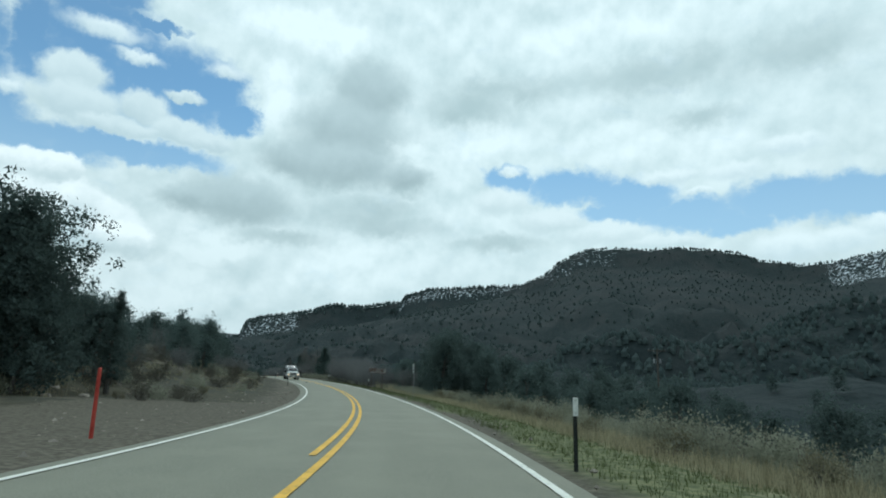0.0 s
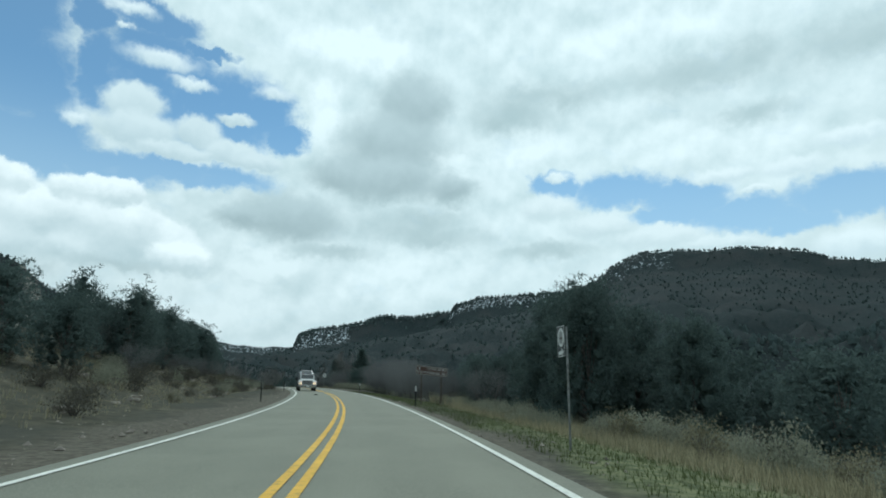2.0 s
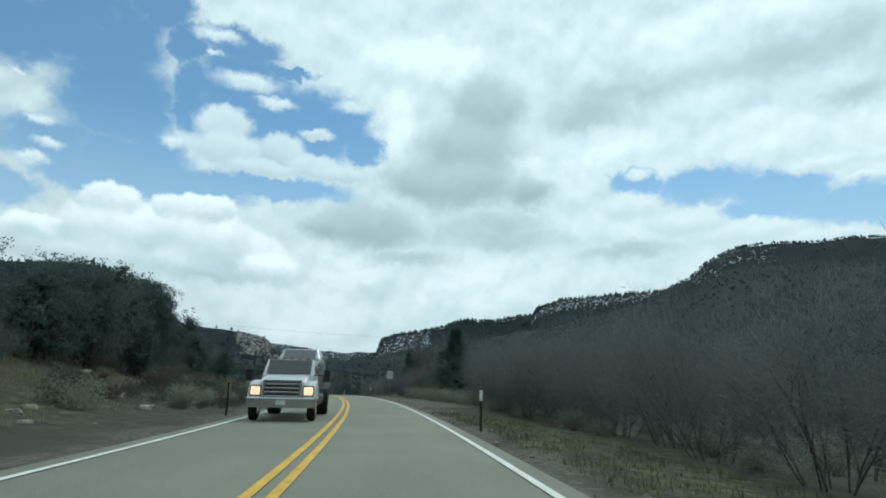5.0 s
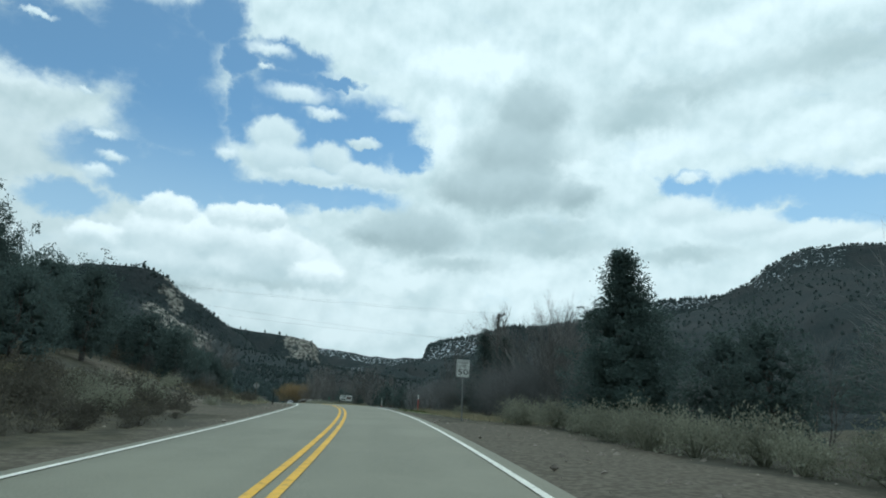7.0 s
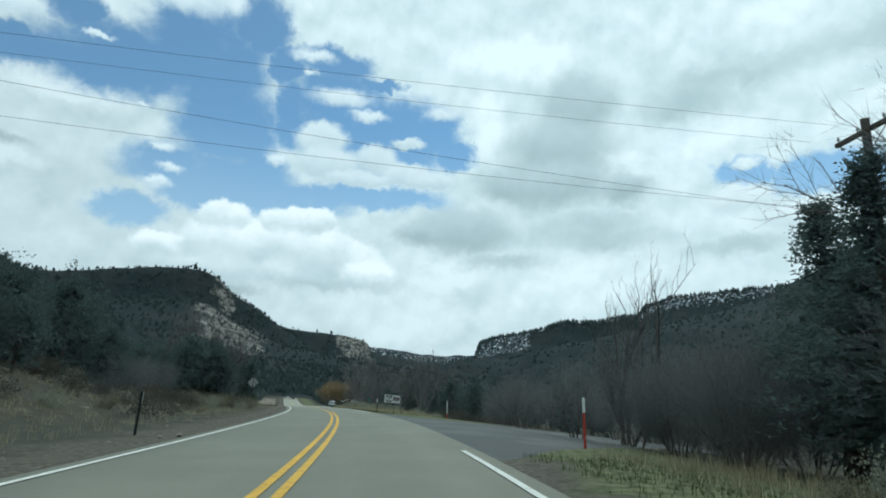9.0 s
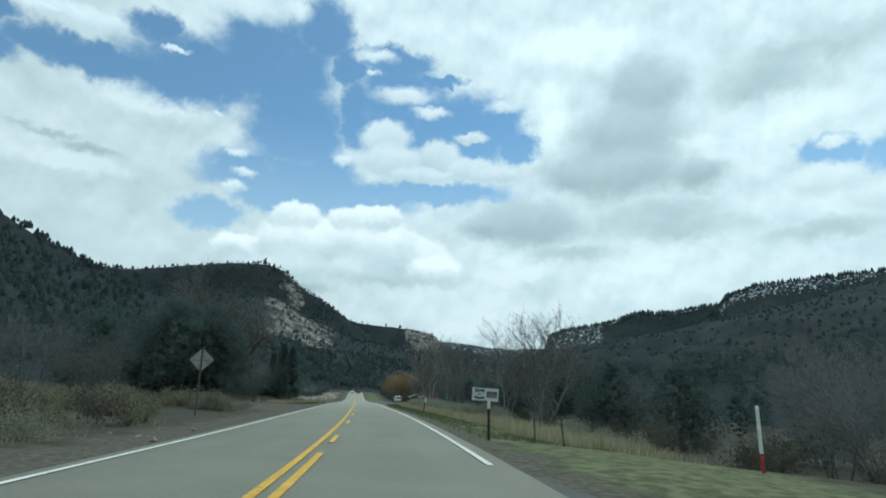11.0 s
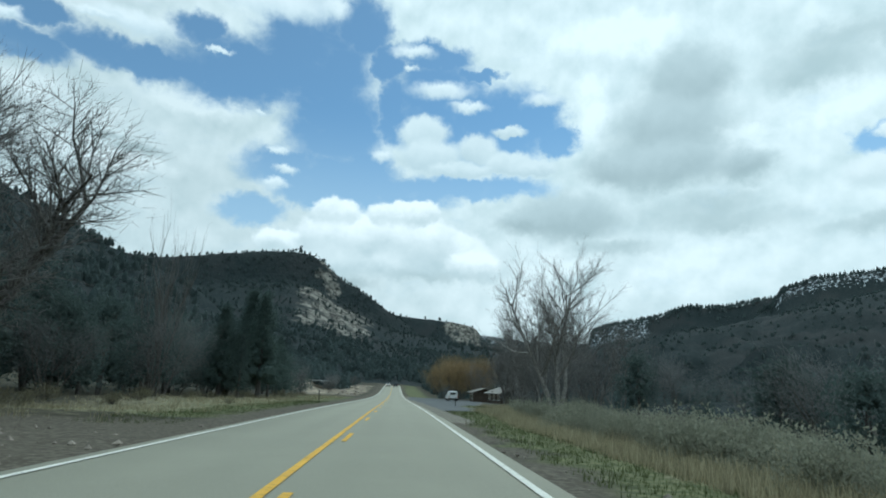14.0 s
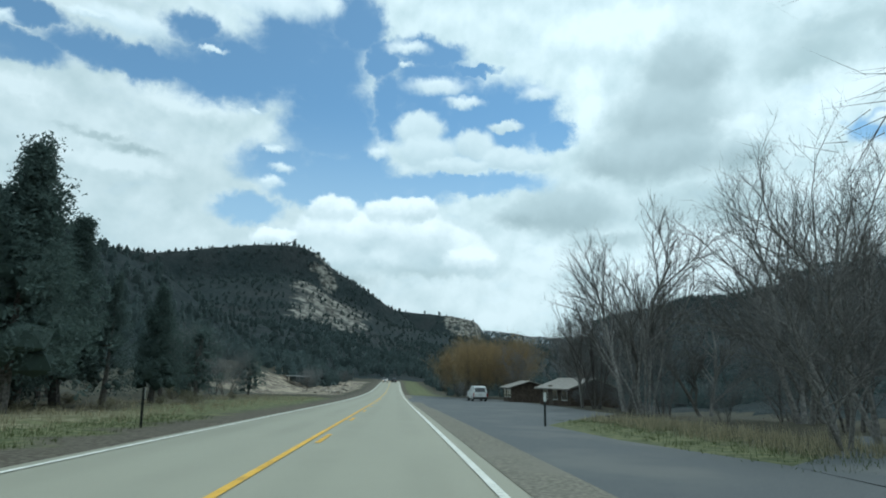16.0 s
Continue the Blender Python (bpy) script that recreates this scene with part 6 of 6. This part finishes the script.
def billboard():
    e = thing("billboard", foot(273.7, -13.35, 6), "small white roadside billboard with a printed emblem and brown panel", "sign")
    z0, tilt = 2.4, 3.2
    up = Matrix.Translation((0, 0, z0)) @ pose(0, 0, 0, 0, tilt, 0) @ Matrix.Diagonal((1.12, 1.0, 1.14, 1.0))

    def put(bm):
        bmesh.ops.transform(bm, matrix=up, verts=bm.verts)
        return bm

    face = part("panel", put(box((2.5, 0.03, 1.12), bevel=0.006)), sign_white, e, "white painted board")
    part("edge_trim", put(box((0.05, 0.06, 1.14), (-1.275, 0, 0), bevel=0.006)), surface("faded red edge", (0.2, 0.11, 0.1), 0.7), e)
    for i, (x, w, h) in enumerate(((-0.92, 0.15, 0.3), (-0.76, 0.07, 0.24), (-0.66, 0.07, 0.24), (-0.56, 0.08, 0.24), (-0.44, 0.1, 0.24), (-0.31, 0.1, 0.24), (-0.17, 0.13, 0.3))):
        part("title_bar", put(box((w, 0.004, h), (x, -0.018, 0.33))), dark_green_ink, face)
    ring = bmesh.new()
    bmesh.ops.create_circle(ring, cap_ends=True, segments=28, radius=0.4)
    bmesh.ops.transform(ring, matrix=pose(-0.55, -0.017, 0.0, 90, 0, 0) @ Matrix.Diagonal((1.0, 0.62, 1, 1)), verts=ring.verts)
    part("emblem_ring", put(ring), dark_green_ink, face)
    disc = bmesh.new()
    bmesh.ops.create_circle(disc, cap_ends=True, segments=28, radius=0.375)
    bmesh.ops.transform(disc, matrix=pose(-0.55, -0.019, 0.0, 90, 0, 0) @ Matrix.Diagonal((1.0, 0.61, 1, 1)), verts=disc.verts)
    part("emblem_disc", put(disc), sign_white, face)
    part("emblem_mark", put(box((0.3, 0.003, 0.2), (-0.55, -0.021, 0.02), bevel=0.001)), grey_ink, face)
    for x, z, r, w in ((-0.9, -0.27, 18, 0.3), (-0.55, -0.35, 0, 0.5), (-0.2, -0.27, -18, 0.3)):
        part("ribbon", put(box((w, 0.004, 0.14), (x, -0.018, z), (0, -r, 0))), dark_green_ink, face)
    red = part("red_panel", put(plate(0.98, 0.54, 0.004, 0.05, (0.6, -0.018, 0.02))), brown_ink, face, "brown printed panel")
    for z, w in ((0.16, 0.5), (0.0, 0.78), (-0.14, 0.84)):
        part("text_bar", put(box((w, 0.003, 0.075), (0.6, -0.022, z))), grey_ink, red)
    for x in (-1.0, 1.0):
        part("post", box((0.09, 0.09, 2.9), (x, 0.07, 1.15), bevel=0.006), fence_wood, e)
    part("brace", rod(0.03, 0.03, 1.9, (1.15, -0.05, -0.1), (0, -12, 0), 8), fence_wood, e)
    return e


guide_sign()
speed_sign()
scenic_marker()
diamond_sign()
mile_marker()
billboard()


# ---- power lines
def power_pole(s, d, height, label, arms=1, turn=0.0, tank=False, lean=0.0):
    e = thing("utility_pole", foot(s, d, turn, lean), label, "utility pole", "utility poles")
    part("pole", rod(0.17, 0.11, height + 0.4, (0, 0, -0.4), (0, 0, 0), 12), pole_wood, e)
    for k in range(arms):
        z = height - 0.25 - k * 0.9
        part("crossarm", box((0.11, 2.5, 0.13), (0.17, 0, z), bevel=0.008), pole_wood, e)
        for y in (-0.6, 0.6):
            part("brace", rod(0.016, 0.016, 0.8, (0.17, 0, z - 0.55), (-math.copysign(47, y), 0, 0), 6), steel, e)
        for y in (-1.15, -0.45, 0.45, 1.15):
            ins = part("insulator", merge(rod(0.02, 0.02, 0.1, (0.17, y, z + 0.06), sides=8), rod(0.05, 0.035, 0.06, (0.17, y, z + 0.14), sides=10), rod(0.035, 0.02, 0.05, (0.17, y, z + 0.2), sides=10)), porcelain, e)
    if tank:
        for y in (-0.42, 0.0, 0.42):
            part("transformer", merge(rod(0.15, 0.15, 0.62, (0.3, y, height - 2.1), sides=14), rod(0.13, 0.05, 0.08, (0.3, y, height - 1.48), sides=14)), porcelain, e, "pale grey transformer can")
    part("tag", box((0.16, 0.01, 0.16), (0, -0.16, 1.9), bevel=0.003), sign_white, e, "small white plate")
    return e


def cable(a, b, sag):
    pts = [tuple(a.lerp(b, t) - Vector((0, 0, sag * 4 * t * (1 - t)))) for t in np.linspace(0, 1, 17)]
    v, f = tube(pts, [0.0045] * 17, 5)
    v, f = gather([(v, f)])
    return tagged(put_mesh("power_cable", v, f, wire_mat), "thin dark power cable strung over the road", "cable", "power cables")


power_pole(188.0, -14.4, 9.9, "weathered wooden utility pole with a crossarm behind junipers", lean=2.5)
power_pole(187.0, 46, 12.3 - (land_z(*on_road(187, 46)[:2]) - on_road(187, 46).z), "weathered wooden utility pole with a crossarm among junipers")
power_pole(74.3, -47, 9.3, "wooden utility pole with pale transformers on the valley floor", tank=True, turn=60)
power_pole(30, -88, 9.0, "wooden utility pole on the valley floor", turn=60)
for s0, up0, s1, up1, sag in ((188.6, 9.2, 187.4, 12.0, 0.75), (189.6, 9.15, 188.6, 12.2, 0.75), (188.3, 6.3, 183.7, 13.2, 1.28), (188.1, 6.35, 187.4, 11.85, 1.22)):
    cable(on_road(s0, -14.5, up0), on_road(s1, 46, up1), sag)
p1, p2 = on_road(74.3, -47), on_road(30, -88)
p1.z, p2.z = land_z(p1.x, p1.y) + 9.1, land_z(p2.x, p2.y) + 8.8
cable(p1, p2, 1.0)


# ---- vehicles: +y is forward
def wheel(x, y, r, w, parent):
    t = bmesh.new()
    bmesh.ops.create_cone(t, cap_ends=True, segments=22, radius1=r, radius2=r, depth=w)
    bmesh.ops.bevel(t, geom=[e for e in t.edges if len(e.link_faces) == 2 and abs(e.verts[0].co.z - e.verts[1].co.z) < 1e-6], offset=0.04, segments=2, affect="EDGES")
    bmesh.ops.transform(t, matrix=pose(x, y, r, 0, 90, 0), verts=t.verts)
    wheel_ob = part("tyre", t, rubber, parent)
    part("rim", merge(rod(r * 0.58, r * 0.5, w + 0.012, (x - (w + 0.012) / 2, y, r), (0, 90, 0), 16), rod(r * 0.2, r * 0.2, w + 0.03, (x - (w + 0.03) / 2, y, r), (0, 90, 0), 10)), chrome, wheel_ob)


def wagon(name, m, paint, label, category="car", canopy=False, height=1.75, lamps_on=False, L=4.9):
    """A high-sided passenger vehicle with its glass, lamps, bumpers and wheels."""
    e = thing(name, m, label, category)
    W = 1.86
    part("body", slab([(-L / 2, 0.5), (-L / 2 + 0.04, 1.02), (0.75, 1.06), (L / 2 - 0.15, 0.95), (L / 2, 0.72), (L / 2 - 0.02, 0.42), (-L / 2 + 0.05, 0.36)], W, 0.05, 0.96), paint, e)
    cab = part("cabin", slab([(-L / 2 + 0.08, 1.03), (-L / 2 + 0.32, height - 0.06), (-L / 2 + 0.6, height), (0.35, height), (1.2, 1.05)], W * 0.95, 0.05, 0.8), paint, e)
    ang = math.degrees(math.atan2(0.24, height - 1.09))
    part("rear_window", box((W * 0.68, 0.012, (height - 1.03) * 0.62), (0, -L / 2 + 0.185, (height + 1.03) / 2), (-ang, 0, 0), 0.004), glass_dark, cab)
    ang2 = math.degrees(math.atan2(0.85, height - 1.05))
    part("windscreen", box((W * 0.72, 0.012, math.hypot(0.85, height - 1.05) * 0.8), (0, 0.795, (height + 1.05) / 2), (ang2, 0, 0), 0.004), glass_dark, cab)
    for sx in (-1, 1):
        part("side_window", slab([(-L / 2 + 0.5, 1.12), (-L / 2 + 0.62, height - 0.14), (0.2, height - 0.14), (0.78, 1.12)], 0.012), glass_dark, cab).matrix_local = pose(sx * W * 0.945 / 2 * 0.905, 0, 0, 0, -sx * 7.5, 0) @ Matrix.Translation((0, 0, 0))
        part("tail_lamp", box((0.13, 0.05, 0.42), (sx * (W / 2 - 0.1), -L / 2 + 0.005, 0.86), bevel=0.012), tail_red, e, "red tail lamp")
        part("headlamp", box((0.34, 0.05, 0.16), (sx * (W / 2 - 0.24), L / 2 - 0.03, 0.76), bevel=0.012), headlamp_mat if lamps_on else porcelain, e)
        part("mirror", box((0.2, 0.1, 0.16), (sx * (W / 2 + 0.08), 0.75, 1.14), bevel=0.03), paint, e)
        for y in (-L * 0.296, L * 0.306):
            wheel(sx * (W / 2 - 0.12), y, 0.37, 0.24, e)
    part("rear_bumper", box((W * 0.98, 0.16, 0.22), (0, -L / 2 - 0.03, 0.5), bevel=0.03), plastic, e)
    part("front_bumper", box((W * 0.98, 0.14, 0.22), (0, L / 2 + 0.0, 0.5), bevel=0.03), plastic, e)
    part("grille", box((W * 0.5, 0.04, 0.18), (0, L / 2 - 0.01, 0.74), bevel=0.01), plastic, e)
    part("number_plate", box((0.31, 0.012, 0.15), (0, -L / 2 - 0.005, 0.82), bevel=0.002), sign_white, e)
    part("tailgate_handle", box((0.3, 0.03, 0.05), (0, -L / 2 - 0.01, 0.98), bevel=0.008), plastic, e)
    return e


def flatbed_truck(m):
    e = thing("flatbed_truck", m, "pale flatbed truck with lit headlamps in the oncoming lane", "truck")
    part("cab", slab([(-1.0, 0.75), (-1.0, 2.05), (-0.85, 2.13), (0.22, 2.13), (0.8, 1.54), (0.8, 0.75)], 2.0, 0.06, 0.86), truck_paint, e)
    part("hood", slab([(0.75, 0.8), (0.75, 1.56), (1.8, 1.42), (2.1, 1.3), (2.14, 0.8)], 1.7, 0.08, 0.9), truck_paint, e)
    part("windscreen", box((1.55, 0.014, 0.72), (0, 0.535, 1.855), (44.5, 0, 0), 0.004), glass_dark, e)
    g = part("grille", box((1.2, 0.06, 0.6), (0, 2.14, 1.02), bevel=0.03), plastic, e)
    part("grille_frame", frame_line(1.28, 0.68, 0.06, (0, 2.175, 1.02)), chrome, g, "chrome surround")
    for k in range(4):
        part("grille_bar", box((1.16, 0.05, 0.06), (0, 2.18, 0.82 + k * 0.135), bevel=0.012), chrome, g)
    part("bumper", box((2.3, 0.22, 0.34), (0, 2.22, 0.62), bevel=0.04), chrome, e)
    part("number_plate", box((0.31, 0.012, 0.15), (0, 2.338, 0.62), bevel=0.002), sign_white, e)
    for sx in (-1, 1):
        f = part("fender", slab([(0.8, 0.7), (0.85, 1.2), (1.2, 1.36), (1.9, 1.28), (2.12, 1.12), (2.16, 0.7)], 0.44, 0.05, 0.85), truck_paint, e)
        f.matrix_local = Matrix.Translation((sx * 0.92, 0, 0))
        part("headlamp", box((0.3, 0.06, 0.26), (sx * 0.88, 2.16, 1.0), bevel=0.04), headlamp_mat, e, "lit headlamp")
        part("headlamp_bezel", box((0.38, 0.05, 0.4), (sx * 0.88, 2.135, 1.0), bevel=0.02), chrome, e)
        mir = part("mirror", box((0.22, 0.12, 0.4), (sx * 1.38, 0.75, 1.55), bevel=0.03), plastic, e)
        part("mirror_arm", rod(0.016, 0.016, 0.4, (sx * 0.9, 0.72, 1.55), (0, sx * 90, 0), 8), plastic, mir)
        wheel(sx * 0.98, 1.5, 0.46, 0.26, e)
        wheel(sx * 0.98, -3.2, 0.46, 0.5, e)
        part("side_window", box((0.012, 0.9, 0.4), (sx * 0.9, -0.25, 1.8), (0, -sx * 11.5, 0), 0.004), glass_dark, e)
        part("fuel_tank", merge(rod(0.27, 0.27, 1.2, (sx * 0.85, -1.3, 0.68), (90, 0, 0), 14)), chrome, e)
        part("bed_rail", box((0.08, 3.8, 0.12), (sx * 1.16, -3.0, 1.24), bevel=0.015), steel, e)
    part("bed", box((2.3, 3.8, 0.14), (0, -3.0, 1.12), bevel=0.02), steel, e)
    for sx in (-0.42, 0.42):
        part("chassis_rail", box((0.12, 6.4, 0.24), (sx, -1.7, 0.86), bevel=0.01), plastic, e)
    part("headboard", box((2.2, 0.08, 0.9), (0, -1.15, 1.6), bevel=0.02), steel, e)
    for k in range(5):
        part("roof_marker", box((0.12, 0.08, 0.05), (-0.6 + k * 0.3, 0.1, 2.15), bevel=0.01), tail_red, e)
    return e


def on_lane(s, d, turn=0.0, up=0.0):
    q = on_road(s, d, up)
    slope = math.degrees(math.atan(np.interp(s, RS, _g)))
    return pose(q.x, q.y, q.z, slope if turn == 0 else -slope, 0, heading(s) + turn)


flatbed_truck(on_lane(118.6, 1.75, 180))
wagon("carried_car", on_lane(122.0, 1.75, 180, 1.19), car_silver, "silver car carried on a flatbed truck", height=1.52, L=4.0)
wagon("parked_wagon", on_lane(391.0, -12.6, 2, -0.04), car_white, "white high-sided wagon parked on the asphalt apron", height=1.86)
wagon("far_car", on_lane(545, -1.7), car_dark, "dark car far down the road")
wagon("far_car", on_lane(552, 1.7, 180), car_white, "white car with lit headlamps far down the road", lamps_on=True)


# ---- houses by the parking apron
def house(s, d, turn, length, depth, wall, rise_, roof_mat, label, chimney=False, base=-0.1):
    q = on_road(s, d)
    e = thing("house", pose(q.x, q.y, land_z(q.x, q.y) + base, 0, 0, heading(s) + turn), label, "house")
    w = part("wall", slab([(-depth / 2, 0), (-depth / 2, wall), (0, wall + rise_), (depth / 2, wall), (depth / 2, 0)], length), siding, e, "dark wooden walls")
    run, pitch = math.hypot(depth / 2 + 0.5, rise_ * (depth / 2 + 0.5) / (depth / 2)), math.degrees(math.atan2(rise_, depth / 2))
    for sy in (-1, 1):
        r = part("roof", box((length + 0.9, run, 0.12), (0, sy * (depth / 4 + 0.25), wall + rise_ / 2 - 0.11 + 0.1), (-sy * pitch, 0, 0), 0.01), roof_mat, e)
    for x in (-length * 0.3, 0.1, length * 0.32):
        win = part("window", box((1.1, 0.05, 0.9), (x, -depth / 2 - 0.02, wall * 0.62), bevel=0.006), glass_dark, e)
        part("window_frame", frame_line(1.22, 1.02, 0.07, (x, -depth / 2 - 0.035, wall * 0.62)), sign_white, win)
    part("door", box((0.95, 0.06, 2.0), (-length * 0.12, -depth / 2 - 0.02, 1.0), bevel=0.008), fence_wood, e)
    if chimney:
        part("chimney", merge(box((0.7, 0.7, 1.5), (length * 0.2, 0, wall + rise_ + 0.1), bevel=0.02), box((0.85, 0.85, 0.12), (length * 0.2, 0, wall + rise_ + 0.88), bevel=0.02)), chimney_brick, e)
    return e


house(375, -20.6, -80, 7.0, 5.0, 1.75, 0.9, shingle, "low dark wooden house with a pale shingle roof and chimney", True)
house(390, -18.6, -90, 5.0, 4.5, 1.9, 0.7, shingle, "small dark wooden house with a pale shingle roof")
q = on_road(468, 22)
shed = thing("carport", pose(q.x, q.y, land_z(q.x, q.y), 0, 0, heading(468) + 90), "open carport with a pale flat roof below a rocky bank", "shed")
part("roof", box((9.0, 5.0, 0.18), (0, 0, 2.3), (2, 0, 0), 0.02), metal_roof, shed)
for x in (-4.2, 0, 4.2):
    for y in (-2.2, 2.2):
        part("post", box((0.12, 0.12, 2.5), (x, y, 1.05), bevel=0.01), fence_wood, shed)


# ---- boulders, fallen limbs and litter
def boulder(seed, size):
    rng = np.random.default_rng(seed)
    bm = bmesh.new()
    bmesh.ops.create_icosphere(bm, subdivisions=2, radius=0.5)
    for v in bm.verts:
        n = noise.fractal(v.co * 2.2 + Vector((seed, 0, 0)), 1.0, 2.0, 3)
        v.co *= 1.0 + 0.45 * n
        v.co.x = math.copysign(min(abs(v.co.x), 0.4 + 0.1 * rng.random()), v.co.x)
        v.co.z = max(min(v.co.z, 0.3), -0.25)
    bmesh.ops.scale(bm, vec=size, verts=bm.verts)
    return bm


rocks = [part("boulder", boulder(200 + i, (1.0, 0.8 + 0.1 * i, 0.75)), stone_mat) for i in range(4)]
for i, o in enumerate(rocks):
    tagged(o, "pale angular boulder lying on the dry bank", "rock", "boulders on the bank")
spots = [(94.3, -8.7, 0.75)] + [(60 + i * 2.0 + rnd.uniform(-1, 1), 8.2 + rnd.random() ** 1.5 * 11, rnd.uniform(0.3, 0.85)) for i in range(38)] + [(24 + i * 3.1, 13 + rnd.uniform(0, 4), rnd.uniform(0.3, 0.7)) for i in range(8)] \
    + [(176 + i * 4, 9 + rnd.uniform(0, 8), rnd.uniform(0.3, 0.7)) for i in range(9)] + [(430 + i * 5, 9 + rnd.uniform(0, 9), rnd.uniform(0.8, 1.8)) for i in range(16)]
for i, (s, d, k) in enumerate(spots):
    q = on_road(s, d)
    m = pose(q.x, q.y, land_z(q.x, q.y) + 0.06 * k, 0, 0, (i * 73) % 360) @ Matrix.Diagonal((k, k, k, 1))
    o = rocks[i] if i < 4 else rocks[i % 4].copy()
    if i >= 4:
        scene.collection.objects.link(o)
    o.matrix_world = m

q = on_road(96.4, 1.33)
scrap = bmesh.new()
bmesh.ops.create_grid(scrap, x_segments=8, y_segments=3, size=0.5)
for v in scrap.verts:
    v.co = Vector((v.co.x * 0.62, v.co.y * 0.3 * (1 - 0.6 * abs(v.co.x)), 0.045 + 0.05 * math.sin(v.co.x * 9) * math.cos(v.co.y * 5)))
bmesh.ops.solidify(scrap, geom=scrap.faces[:], thickness=0.015)
o = part("tyre_scrap", scrap, rubber)
o.matrix_world = pose(q.x, q.y, q.z + 0.005, 0, 0, heading(96) + 70)
tagged(o, "torn strip of black tyre lying on the asphalt", "debris")
